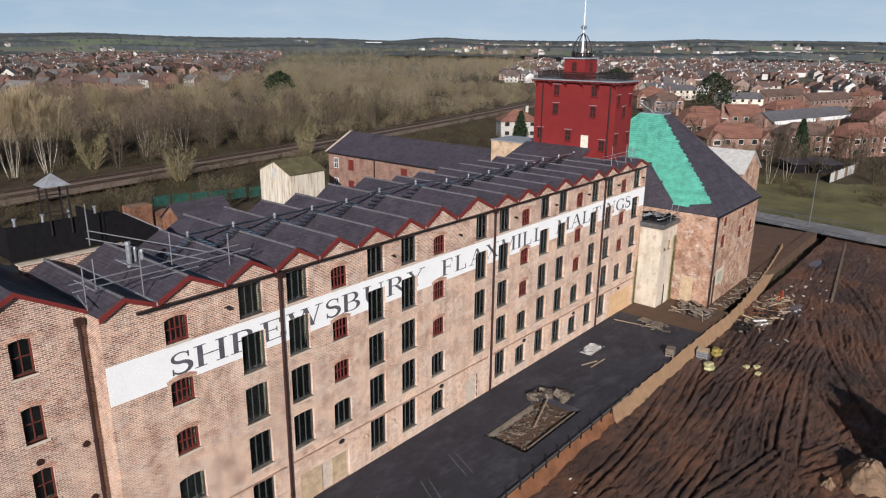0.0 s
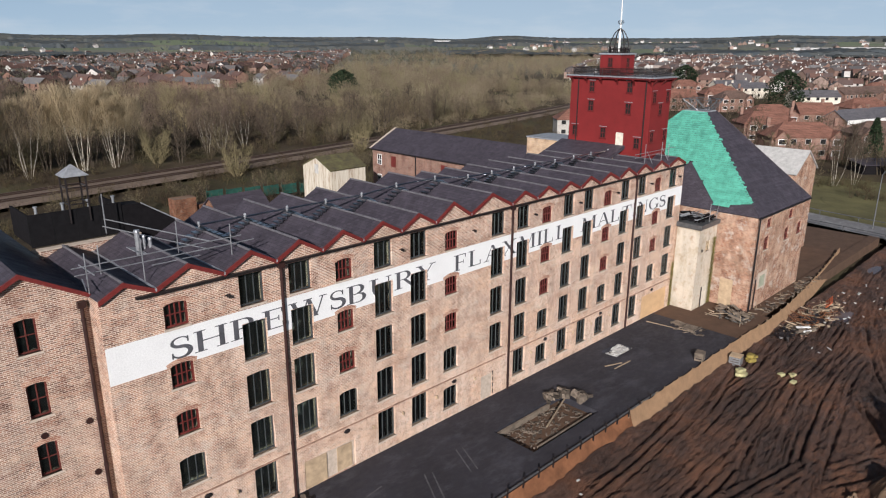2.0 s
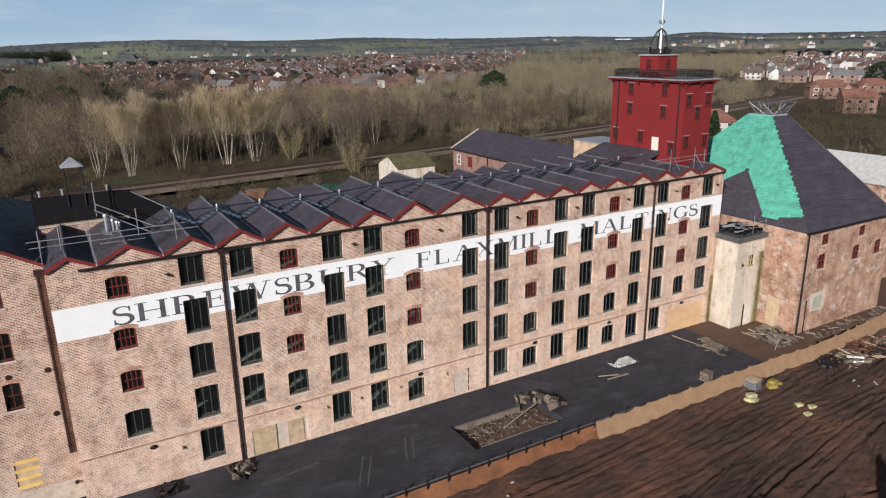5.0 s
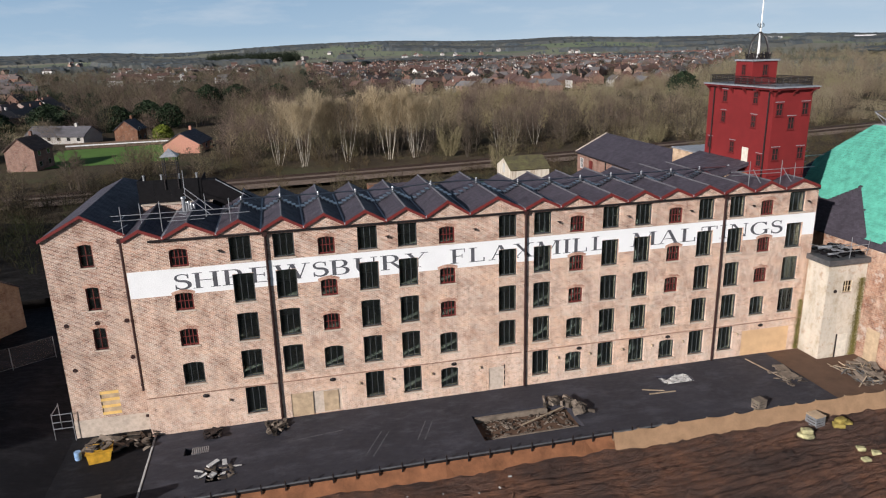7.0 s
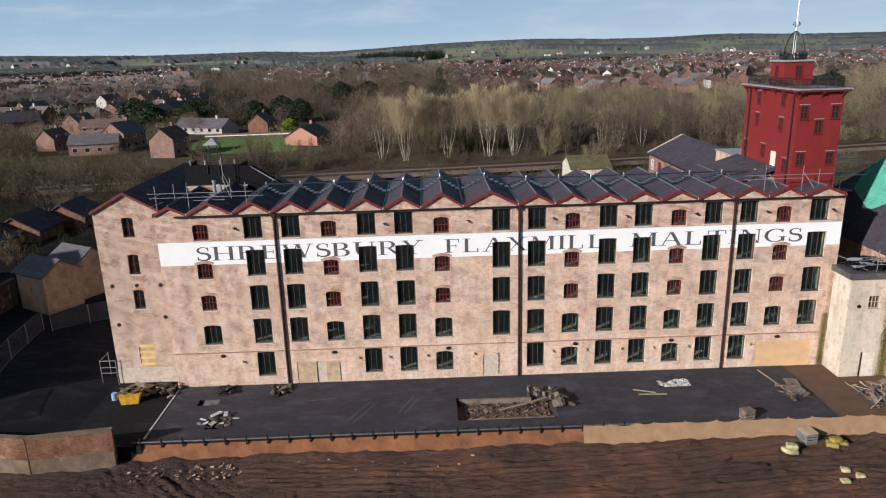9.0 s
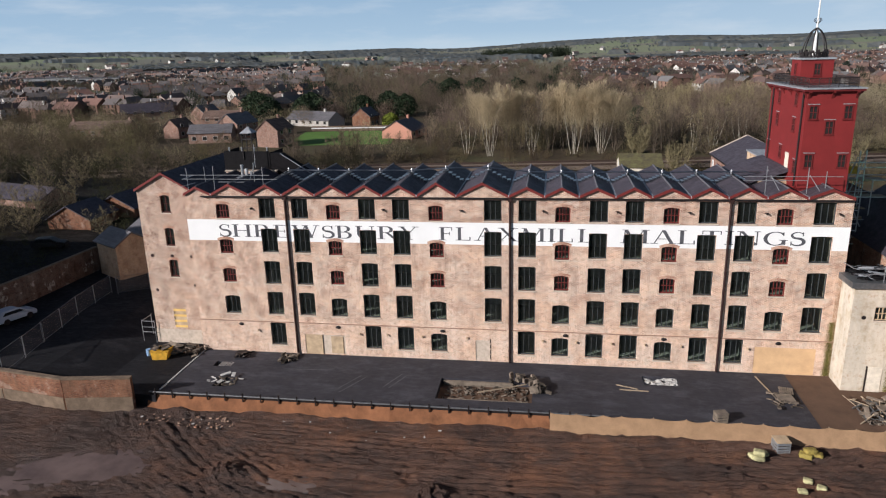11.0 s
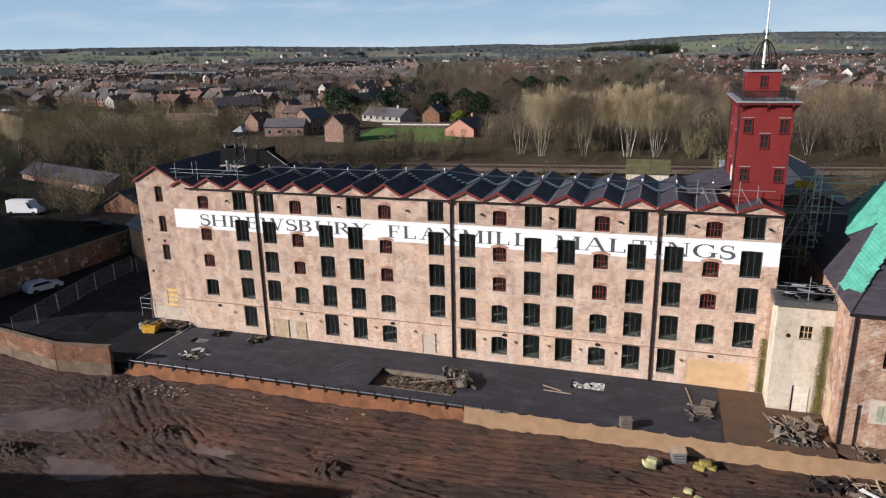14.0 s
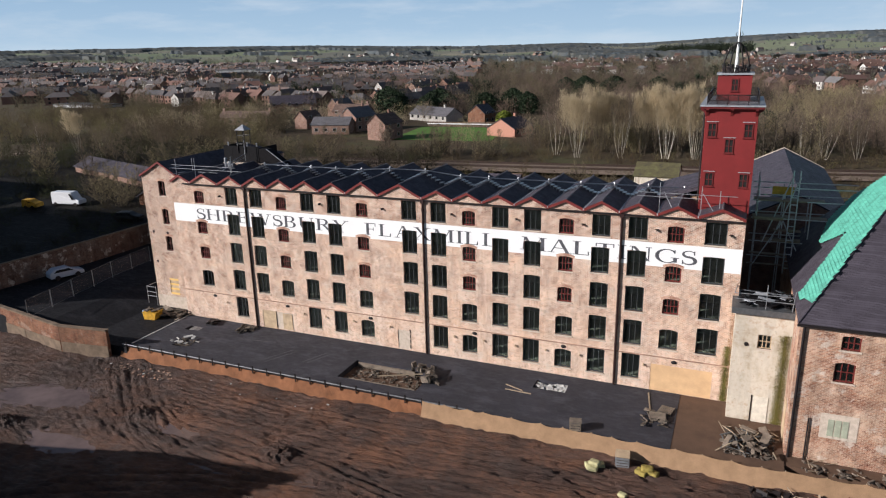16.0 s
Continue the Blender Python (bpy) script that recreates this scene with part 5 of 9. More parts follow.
for s in (39.65, 46.15):
    bm = bmesh.new()
    slab(bm, [(40.6, s, 10.45), (40.6, 42.9 + (0.002 if s > 42 else -0.002), 11.88), (46.35, 42.9 + (0.002 if s > 42 else -0.002), 11.88), (46.35, s, 10.45)], 0.12)
    part("roof_slope", bm, M_MOSS, shed)
bm = bmesh.new()
box(bm, 40.70, 40.748, 42.5, 43.3, 9.7, 10.9)
part("louvre", bm, M_CONCRETE, shed)
lowb = thing("brick_outbuilding", "small orange brick outbuilding with slate roof", "building")
bm = bmesh.new()
poly_prism(bm, [(31.4, 0), (35.2, 0), (35.2, 9.5), (33.3, 10.9), (31.4, 9.5)], 'x', 21.5, 27.0)
part("wall", bm, M_BRICK_WALL, lowb)
for s in (31.2, 35.4):
    bm = bmesh.new()
    slab(bm, [(21.3, s, 9.45), (21.3, 33.3 + (0.002 if s > 33.3 else -0.002), 11.05), (27.2, 33.3 + (0.002 if s > 33.3 else -0.002), 11.05), (27.2, s, 9.45)], 0.12)
    part("roof_slope", bm, M_SLATE, lowb)
gate_block = thing("brick_pier", "broad orange brick wall stump", "wall")
bm = bmesh.new()
box(bm, 21.7, 24.2, 42.4, 44.0, 0, 9.2)
box(bm, 24.201, 26.2, 42.7, 43.7, 0, 8.2)
part("brickwork", bm, M_BRICK_WALL, gate_block)
for k in range(6):
    bm = bmesh.new()
    x = 42 + 3.0 * k
    y = 77.5 - 1.0 * k
    box(bm, x, x + 2.95, y, y + 0.05, 0.2, 1.9)
    tube(bm, (x, y, 0), (x, y, 2.2), 0.05, n=5)
    solo("site_hoarding", bm, M_DARKNET, "green netted site fence panel", "fence panel", "site fence behind the mill")

# ---- ground, yard and field ----
def ground_mat():
    """Winter ground: rough brown grass and scrub, with fields of other greens and stubble far off, paled for haze."""
    m = Nodes("winter_ground", 0.95, 0.0, 0.1)
    far = m.add("ShaderNodeTexVoronoi", Scale=0.0035)
    m.plug(far.inputs["Vector"], m.coord)
    # field tones lifted and greyed to carry the haze of distance
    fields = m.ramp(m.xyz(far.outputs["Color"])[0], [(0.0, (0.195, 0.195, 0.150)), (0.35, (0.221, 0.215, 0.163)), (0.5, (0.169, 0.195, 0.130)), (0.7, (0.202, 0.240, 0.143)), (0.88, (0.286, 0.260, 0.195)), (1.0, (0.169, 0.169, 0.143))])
    a = m.noise(0.05, 8, 0.7)
    b = m.noise(0.9, 6, 0.7)
    scrub = m.ramp(a, [(0.3, (0.050, 0.038, 0.026)), (0.5, (0.085, 0.065, 0.042)), (0.62, (0.085, 0.080, 0.042)), (0.75, (0.115, 0.095, 0.06))])
    x, y, z = m.xyz()
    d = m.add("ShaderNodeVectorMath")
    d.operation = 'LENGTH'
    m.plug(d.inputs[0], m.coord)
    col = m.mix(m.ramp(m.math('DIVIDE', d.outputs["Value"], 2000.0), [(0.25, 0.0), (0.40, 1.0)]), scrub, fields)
    col = m.mix(0.55, col, m.ramp(b, [(0.3, 0.45), (0.7, 1.0)]), 'MULTIPLY')
    m.base(col)
    m.bump(b, 0.4, 0.6)
    return m.mat


M_GROUND = ground_mat()


RIDGE = 3000.0
# swells of the far ridge: bearing in degrees, rise of the skyline in degrees, half width in degrees
SWELLS = ((14, 0.14, 6), (21, 0.16, 3), (41, 0.16, 2.5), (45, -0.12, 3), (67, 0.18, 4), (82, 0.20, 6), (97, -0.27, 5), (110, -0.26, 9), (134, 0.10, 16))


def skyline(a):
    return 0.32 + sum(up * math.exp(-((a - c) / w) ** 2) for c, up, w in SWELLS)


def hill(x, y):
    """Level ground in the valley, rising slowly to a long wooded ridge."""
    d = math.hypot(x - 15, y + 45)
    if d < 850:
        return 0.0
    f = min(1.0, (d - 850) / (RIDGE - 850))
    top = 18.0 + RIDGE * math.tan(radians(skyline(math.degrees(math.atan2(y + 45, x - 15)))))
    h = top * f * f * (3 - 2 * f) + 22 * f * (1 - f) * (1 - f) * noise.noise((x / 520, y / 520, 7.7)) + 3.0 * f * noise.noise((x / 260, y / 260, 3.1))
    return h - 0.03 * max(0, d - RIDGE)


rings = [0.0, 20, 45, 80, 120, 170, 230, 300, 380, 460, 540, 600] + [600 * 1.045 ** k for k in range(1, 46)]
SEG = 300
gv, gf = [(30.0, 0.0, -1.25)], []
for r in rings[1:]:
    for k in range(SEG):
        a = 2 * math.pi * k / SEG
        x, y = 30 + r * math.cos(a), r * math.sin(a)
        z = hill(x, y) - (1.25 if r < 90 else 0.02 * max(0, 120 - r))
        if y < -5 and r < 300:
            z -= 0.1
        gv.append((x, y, z))
for k in range(SEG):
    gf.append((0, 1 + k, 1 + (k + 1) % SEG))
for i in range(len(rings) - 2):
    for k in range(SEG):
        a, b = 1 + i * SEG + k, 1 + i * SEG + (k + 1) % SEG
        gf.append((a, a + SEG, b + SEG, b))
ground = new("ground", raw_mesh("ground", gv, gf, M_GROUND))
for p in ground.data.polygons:
    p.use_smooth = True
tagged(ground, "rolling winter ground of scrub and fields", "ground", kind="structure")


def sky_ring():
    """Far sky above the horizon: pale at the foot, with long soft clouds."""
    m = Nodes("far_sky", 1.0)
    x, y, z = m.xyz()
    h = m.math('DIVIDE', z, 420.0)
    base = m.ramp(h, [(0.06, (0.46, 0.60, 0.70)), (0.30, (0.34, 0.50, 0.65)), (0.8, (0.27, 0.43, 0.60))])
    c = m.noise(0.0016, 7, 0.6, None, (1, 1, 5.0))
    col = m.mix(m.ramp(c, [(0.48, 0.0), (0.78, 0.6)]), base, (0.58, 0.66, 0.73))
    col = m.mix(m.ramp(m.math('DIVIDE', x, 4550.0), [(0.0, 0.12), (0.45, 0.34), (0.75, 0.4)]), col, (0.60, 0.71, 0.79))
    e = m.add("ShaderNodeEmission", Strength=1.0)
    m.plug(e.inputs["Color"], col)
    m.t.links.new(e.outputs[0], m.t.nodes["Material Output"].inputs[0])
    return m.mat


sv, sf = [], []
for k in range(96):
    a = 2 * math.pi * k / 96
    for z in (-150, 900):
        sv.append((30 + 4550 * math.cos(a), 4550 * math.sin(a), z))
for k in range(96):
    a, b = 2 * k, 2 * ((k + 1) % 96)
    sf.append((a, b, b + 1, a + 1))
backdrop = new("backdrop", raw_mesh("backdrop", sv, sf, sky_ring()))
tagged(backdrop, "pale winter sky with long soft clouds", "sky", kind="structure")


def asphalt_mat(name, tone, seed, spec=0.35):
    m = Nodes(name, 0.9, 0.0, spec)
    a = m.noise(0.22, 7, 0.7)
    b = m.noise(1.7, 6, 0.7, None, (1, 1.8, 1))
    c = m.noise(60, 3)
    col = m.ramp(a, [(0.3, tuple(t * 0.72 for t in tone)), (0.55, tone), (0.75, tuple(t * 1.45 for t in tone))])
    col = m.mix(0.4, col, m.ramp(b, [(0.35, 0.6), (0.65, 1.0)]), 'MULTIPLY')
    dust_lift = m.ramp(m.noise(0.45, 8, 0.78, None, (0.6, 1.3, 1)), [(0.50, 0.0), (0.72, 0.6)])
    col = m.mix(dust_lift, col, tuple(t * 2.2 + 0.022 for t in tone))
    spill = m.ramp(m.noise(1.1, 8, 0.8), [(0.64, 0.0), (0.72, 0.55)])
    col = m.mix(spill, col, tuple(t * 3 + 0.03 for t in tone))
    m.base(col)
    m.rough(m.ramp(b, [(0.3, 0.62), (0.7, 0.95)]))
    m.bump(m.math('ADD', c, b), 0.012, 0.5)
    return m.mat


M_ASPHALT = asphalt_mat("yard_asphalt", (0.031, 0.030, 0.038), 0)
# old asphalt and terrace, their base colours sunk towards black for shade
M_ASPHALT_OLD_SHADED = asphalt_mat("old_asphalt_shaded", (0.012, 0.0115, 0.0135), 4, 0.15)
M_TERRACE_SHADED = asphalt_mat("terrace_ground_shaded", (0.011, 0.0095, 0.0085), 2, 0.08)
M_ROAD = asphalt_mat("worn_road", (0.19, 0.185, 0.185), 3)


def mud_mat():
    m = Nodes("churned_mud", 0.85, 0.0, 0.35)
    a = m.noise(0.12, 7, 0.7)
    b = m.noise(1.9, 8, 0.78, None, (0.35, 1.5, 1))
    c = m.noise(14, 4)
    col = m.ramp(a, [(0.3, (0.060, 0.034, 0.026)), (0.48, (0.108, 0.058, 0.041)), (0.6, (0.142, 0.074, 0.050)), (0.72, (0.18, 0.104, 0.078))])
    col = m.mix(0.7, col, m.ramp(b, [(0.34, 0.35), (0.5, 0.9), (0.66, 1.5)]), 'MULTIPLY')
    rust = m.ramp(m.noise(0.16, 7, 0.75), [(0.47, 0.0), (0.62, 0.75)])
    col = m.mix(rust, col, m.mix(0.6, (0.24, 0.105, 0.055), m.ramp(b, [(0.34, 0.4), (0.66, 1.3)]), 'MULTIPLY'))
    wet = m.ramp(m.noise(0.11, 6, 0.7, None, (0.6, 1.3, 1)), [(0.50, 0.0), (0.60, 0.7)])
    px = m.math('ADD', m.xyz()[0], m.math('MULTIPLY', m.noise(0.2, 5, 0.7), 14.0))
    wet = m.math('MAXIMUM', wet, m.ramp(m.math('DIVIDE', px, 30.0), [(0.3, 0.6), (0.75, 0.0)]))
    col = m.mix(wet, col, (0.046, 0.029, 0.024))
    grey = m.ramp(m.noise(0.6, 6, 0.7, None, (0.6, 1.4, 1)), [(0.56, 0.0), (0.70, 0.4)])
    col = m.mix(grey, col, (0.115, 0.085, 0.072))
    x, y, z = m.xyz()
    col = m.mix(m.math('MULTIPLY', m.ramp(m.math('ADD', y, m.math('MULTIPLY', m.noise(0.5, 5, 0.7), 3.0)), [(-10.6, 0.0), (-8.2, 0.55)]), 1.0), col, (0.19, 0.092, 0.052))
    m.base(col)
    m.rough(m.ramp(m.noise(0.5, 5), [(0.35, 0.5), (0.6, 0.9)]))
    d = m.noise(5.0, 7, 0.78, None, (0.35, 1.4, 1))
    m.bump(m.math('ADD', m.math('ADD', b, d), m.math('MULTIPLY', c, 0.6)), 0.36, 1.0)
    return m.mat


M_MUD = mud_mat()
M_SPOIL = plain("tan_spoil", (0.19, 0.125, 0.08), 0.95, 0.0, 0.3, 1.2, 9.0, bump=0.05)
M_DIRTYRENDER = plain("dirty_render", (0.16, 0.115, 0.08), 0.95, 0.0, 0.35, 1.2, 12.0, bump=0.02)
M_SCUFF = plain("tyre_scuff", (0.085, 0.083, 0.09), 0.9, 0.0, 0.4, 2.0)
M_EARTH = plain("orange_earth", (0.20, 0.085, 0.04), 0.95, 0.0, 0.3, 1.2, 12.0, bump=0.03)
M_BROWNSOIL = plain("brown_levelled_soil", (0.105, 0.062, 0.040), 0.95, 0.0, 0.18, 0.8, 10.0, bump=0.02)
M_FABRIC = plain("tan_silt_fence_fabric", (0.30, 0.185, 0.105), 0.9, 0.0, 0.16, 1.4, 20.0, bump=0.02)
wm = Nodes("muddy_water", 0.10, 0.0, 0.4)
wm.base(wm.ramp(wm.noise(0.4, 5), [(0.35, (0.085, 0.057, 0.049)), (0.65, (0.15, 0.104, 0.09))]))
M_PUDDLE = wm.mat

# churned field: bundles of narrow ruts, some along the fence, some in wide turns
GX0, GX1, GY0, GY1, STEP_X, STEP_Y = -22.0, 104.0, -36.0, -9.0, 0.21, 0.105
nx, ny = int((GX1 - GX0) / STEP_X), int((GY1 - GY0) / STEP_Y)
# each bundle: middle x, y, reach along and across, heading in degrees, bend, rut spacing, depth
BUNDLES = ((33, -13.5, 20, 3.2, 3, 0.002, 0.70, 0.34), (52, -13.4, 13, 2.8, 2, 0.004, 0.62, 0.34), (40, -17.5, 20, 2.6, 9, -0.004, 0.75, 0.28), (54, -20, 16, 3.5, 24, -0.004, 0.9, 0.24), (16, -13.0, 17, 2.6, -2, 0.002, 0.6, 0.20), (9, -16.0, 9, 2.6, -32, 0.012, 0.7, 0.17), (3, -15.6, 7, 2.2, -40, 0.02, 0.6, 0.15),
           (24, -18.5, 15, 2.2, -6, -0.004, 0.8, 0.26), (24, -24, 16, 4.0, 12, -0.01, 1.2, 0.28), (40, -23, 13, 2.4, -18, 0.012, 0.9, 0.22), (70, -20, 14, 5.0, 20, 0.01, 1.0, 0.24), (78, -12.5, 14, 2.2, 7, 0.0, 0.8, 0.10), (-8, -15, 8, 3.0, 14, 0.01, 1.0, 0.14), (48, -28, 18, 4.0, 5, 0.006, 1.0, 0.14))
RUTS = [(cx, cy, ra, rc, math.cos(radians(hd)), math.sin(radians(hd)), bend, gap, deep) for cx, cy, ra, rc, hd, bend, gap, deep in BUNDLES]


def mud_height(x, y):
    n1 = noise.noise((x * 0.13, y * 0.13, 5.0))
    n2 = noise.noise((x * 0.25, y * 0.55, 6.0))
    h = 0.22 * noise.noise((x * 0.09, y * 0.14, 0.3)) + 0.13 * n2
    h += 0.14 * (0.4 - abs(noise.noise((x * 0.35 + n1, y * 1.3, 4.2)))) + 0.17 * (0.3 - abs(noise.noise((x * 1.0, y * 2.2 + n2, 8.2)))) + 0.08 * noise.noise((x * 2.1, y * 3.6, 2.2))
    best = 0.0
    for cx, cy, ra, rc, c, s, bend, gap, deep in RUTS:
        u, v = (x - cx) * c + (y - cy) * s, -(x - cx) * s + (y - cy) * c
        v -= bend * u * u
        q = (u / ra) ** 2 + (v / rc) ** 2
        if q < 1.6:
            on = min(1.0, (1.6 - q) * 1.5) * max(0.0, min(1.0, 0.95 + 1.1 * noise.noise((x * 0.10, y * 0.25, cx))))
            if on > best:
                best = on
                way = v / gap + 1.1 * noise.noise((u * 0.05, v * 0.3, cy)) + 0.16 * noise.noise((u * 0.35, v * 0.9, cx))
                lane = math.floor(way + 0.5)
                f = way - lane
                bite = 0.40 + 1.3 * noise.noise((u * 0.10, lane * 3.7, cx)) + 0.7 * noise.noise((lane * 5.3, cy, 0.5))
                crest = 0.25 + 1.5 * noise.noise((u * 0.22, lane * 2.9, cy)) + 0.5 * noise.noise((u * 0.9, lane * 2.9, cx))
                rut = 0.72 * deep * on * (-1.3 * max(0.0, bite) * math.exp(-(f / 0.17) ** 2) + max(0.0, crest) * (math.exp(-((f - 0.33) / 0.12) ** 2) + 0.5 * math.exp(-((f + 0.36) / 0.12) ** 2)))
                rut += 0.16 * on * (0.35 - abs(noise.noise((u * 0.6 + 2 * n1, v * 1.9, 2.0)))) + 0.20 * on * (0.3 - abs(noise.noise((u * 1.2, v * 3.0 + n2, 11.0)))) + 0.08 * on * noise.noise((u * 2.2, v * 4.5, 3.0))
    if best > 0:
        h = h * (1 - 0.45 * best) + rut
    # soft bank below the yard edge and dips that hold water
    h += 0.35 * math.exp(-((y + 9.2) / 0.8) ** 2) * (0.5 + 0.5 * noise.noise((x * 0.6, 0, 9)))
    for cx, cy, rx, ry, dp in ((-1.0, -17.2, 5.5, 2.4, 0.55), (6.8, -21.8, 5.0, 1.7, 0.55), (-6, -21, 5, 2.2, 0.4), (14.5, -17.4, 4.0, 1.0, 0.38), (20.5, -20.5, 3.5, 0.8, 0.3), (27.5, -19.5, 3.5, 0.7, 0.3), (86.4, -10.4, 3.2, 1.0, 0.5), (66.9, -12.8, 3.0, 1.1, 0.4)):
        q = ((x - cx) / rx) ** 2 + ((y - cy) / ry) ** 2
        if q < 2.2:
            h -= dp * math.exp(-q * 1.2)
    return h


mv = []
for j in range(ny + 1):
    for i in range(nx + 1):
        x, y = GX0 + i * STEP_X, GY0 + j * STEP_Y
        mv.append((x, y, -1.0 + mud_height(x, y) + 0.008 * max(0, x - 55)))
mf = [(j * (nx + 1) + i, j * (nx + 1) + i + 1, (j + 1) * (nx + 1) + i + 1, (j + 1) * (nx + 1) + i) for j in range(ny) for i in range(nx)]
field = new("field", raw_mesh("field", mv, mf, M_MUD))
for p in field.data.polygons:
    p.use_smooth = True
tagged(field, "churned brown mud field with wheel ruts", "mud field", kind="structure")
for cx, cy, rx, ry, z in ((-1.0, -17.2, 8.5, 3.6, -1.20), (7.0, -21.8, 7.5, 2.8, -1.20), (-6, -21, 7, 3.2, -1.22), (86.4, -10.4, 3.0, 1.0, -0.98), (66.9, -12.8, 3.2, 1.2, -1.12), (14.5, -17.4, 5.5, 1.8, -1.19), (20.5, -20.5, 5.0, 1.4, -1.2), (27.5, -19.5, 5, 1.2, -1.22)):
    bm = bmesh.new()
    bm.faces.new([bm.verts.new((cx + rx * math.cos(a) * (1 + 0.2 * math.sin(3 * a + cx)), cy + ry * math.sin(a), z)) for a in [2 * math.pi * i / 28 for i in range(28)]])
    solo("puddle", bm, M_PUDDLE, "shallow brown puddle in the mud", "puddle", "puddles in the field")


def sheet(name, x0, x1, y0, y1, z0, z1, mat_, label, category="pavement"):
    bm = bmesh.new()
    box(bm, x0, x1, y0, y1, z0, z1)
    return solo(name, bm, mat_, label, category, kind="structure")


PIT = (22.9, 30.4, -7.0, -3.5)
bm = bmesh.new()
pierced(bm, 0.3, 50.6, -8.55, 0.0, [PIT, (39.2, 41.9, -3.0, -1.5), (4.2, 5.2, -6.9, -5.4), (2.5, 3.6, -3.3, -2.3)], YARD, -1.2, lambda u, d, z: (u, z, d))
yard = solo("pavement", bm, M_ASPHALT, "dark new asphalt yard along the mill", "yard", kind="structure")
sheet("pavement_soil", 50.602, 57.79, -8.55, -0.002, -1.2, 0.13, M_BROWNSOIL, "brown levelled soil beside the annex")
bm = bmesh.new()
poly_prism(bm, [(-60.0, -1.2), (0.298, -1.2), (0.298, 0.10), (-5.5, 0.12), (-11.0, 1.05), (-60.0, 1.05)], 'y', -8.8, 62.0)
solo("pavement_old", bm, M_ASPHALT_OLD_SHADED, "old asphalt rising beside the engine house, darkened for shade", "pavement", kind="structure")
sheet("pavement_rear", 0.302, 57.0, 10.96, 62.0, -1.2, 0.02, M_ASPHALT_OLD_SHADED, "rough dark ground behind the mill")
sheet("pavement_north", 57.8, 99.0, -7.6, -6.26, -1.2, 0.05, M_BROWNSOIL, "brown soil strip along the kiln")
sheet("pavement_north_rear", 71.4, 99.0, -6.2, 30.0, -1.2, -0.1, M_BROWNSOIL, "rough brown ground beyond the kiln")
bm = bmesh.new()
n = 40
for i in range(n):
    x0, x1 = -0.4 + 33.4 * i / n, -0.4 + 33.4 * (i + 1) / n
    d0, d1 = 0.2 * noise.noise((x0 * 0.8, 0, 0)), 0.2 * noise.noise((x1 * 0.8, 0, 0))
    q = [bm.verts.new(p) for p in ((x0, -8.56, 0.05), (x1, -8.56, 0.05), (x1, -9.15 + d1, -1.15), (x0, -9.15 + d0, -1.15), (x0, -8.5, -1.15), (x1, -8.5, -1.15))]
    bm.faces.new((q[0], q[3], q[2], q[1]))
bmesh.ops.remove_doubles(bm, verts=bm.verts, dist=0.001)
solo("earth_bank", bm, M_EARTH, "orange clay bank below the yard edge", "bank", kind="structure")
# low pipe rail along the yard edge
railing = thing("edge_rail", "low dark rail with short posts along the yard edge", "railing")
for i in range(24):
    bm = bmesh.new()
    x = 0.2 + 1.5 * i
    box(bm, x, x + 0.08, -8.75, -8.66, -0.1, 0.62)
    part("post", bm, M_GUTTER, railing)
bm = bmesh.new()
tube(bm, (-0.3, -8.66, 0.32), (36.0, -8.66, 0.32), 0.06, n=8)
part("rail", bm, M_DARKSTEEL, railing)
bm = bmesh.new()
box(bm, -0.3, 36.0, -8.60, -8.565, 0.05, 0.30)
part("board", bm, M_GUTTER, railing)
# silt fence of tan fabric, sagging between stakes
fence = thing("silt_fence", "sagging tan fabric silt fence on stakes", "fence")


def fence_line(x):
    if x < 57:
        return -8.75 - 0.15 * (x > 50) * (x - 50) / 7
    return -8.9 + 3.2 * ((x - 57) / 31) ** 1.4


x = 31.8
k = 0
while x < 88:
    w = 1.5 + 0.8 * (0.5 + 0.5 * math.sin(k * 2.3)) + 0.3 * math.sin(k * 5.1)
    bm = bmesh.new()
    cols = 8
    g = []
    for i in range(cols + 1):
        f = i / cols
        xx = x + w * f
        sag = (0.08 + 0.10 * (0.5 + 0.5 * math.sin(k * 1.7))) * math.sin(math.pi * f) ** 0.8 + 0.05 * noise.noise((xx * 1.3, 1, 2))
        row = []
        for j, z in enumerate((0.42 - sag, 0.0, -0.5, -1.0)):
            yy = fence_line(xx) - (0.0, 0.10, 0.28, 0.55)[j] + 0.05 * noise.noise((xx * 0.9, j * 0.9, 3))
            row.append(bm.verts.new((xx, yy, z)))
        g.append(row)
    for i in range(cols):
        for j in range(3):
            f_ = bm.faces.new((g[i][j], g[i + 1][j], g[i + 1][j + 1], g[i][j + 1]))
            f_.smooth = True
    bmesh.ops.recalc_face_normals(bm, faces=bm.faces)
    part("fabric_panel", bm, M_FABRIC, fence)
    bm = bmesh.new()
    box(bm, x - 0.03, x + 0.03, fence_line(x) + 0.02, fence_line(x) + 0.08, -0.9, 0.44)
    part("stake", bm, M_TIMBER, fence)
    x += w
    k += 1

# open excavation in the yard
pit = thing("excavation", "open rectangular excavation with stone edging and rubble", "pit")
bm = bmesh.new()
box(bm, PIT[0] + 0.002, PIT[1] - 0.002, PIT[2] + 0.002, PIT[3] - 0.002, -0.6, -0.35)
part("floor", bm, M_BROWNSOIL, pit)
bm = bmesh.new()
box(bm, PIT[0] + 0.2, PIT[1] - 1.6, PIT[3] - 0.32, PIT[3] - 0.14, -0.34, 0.06)
part("stone_edging", bm, M_GREYWOOD, pit)
bm = bmesh.new()
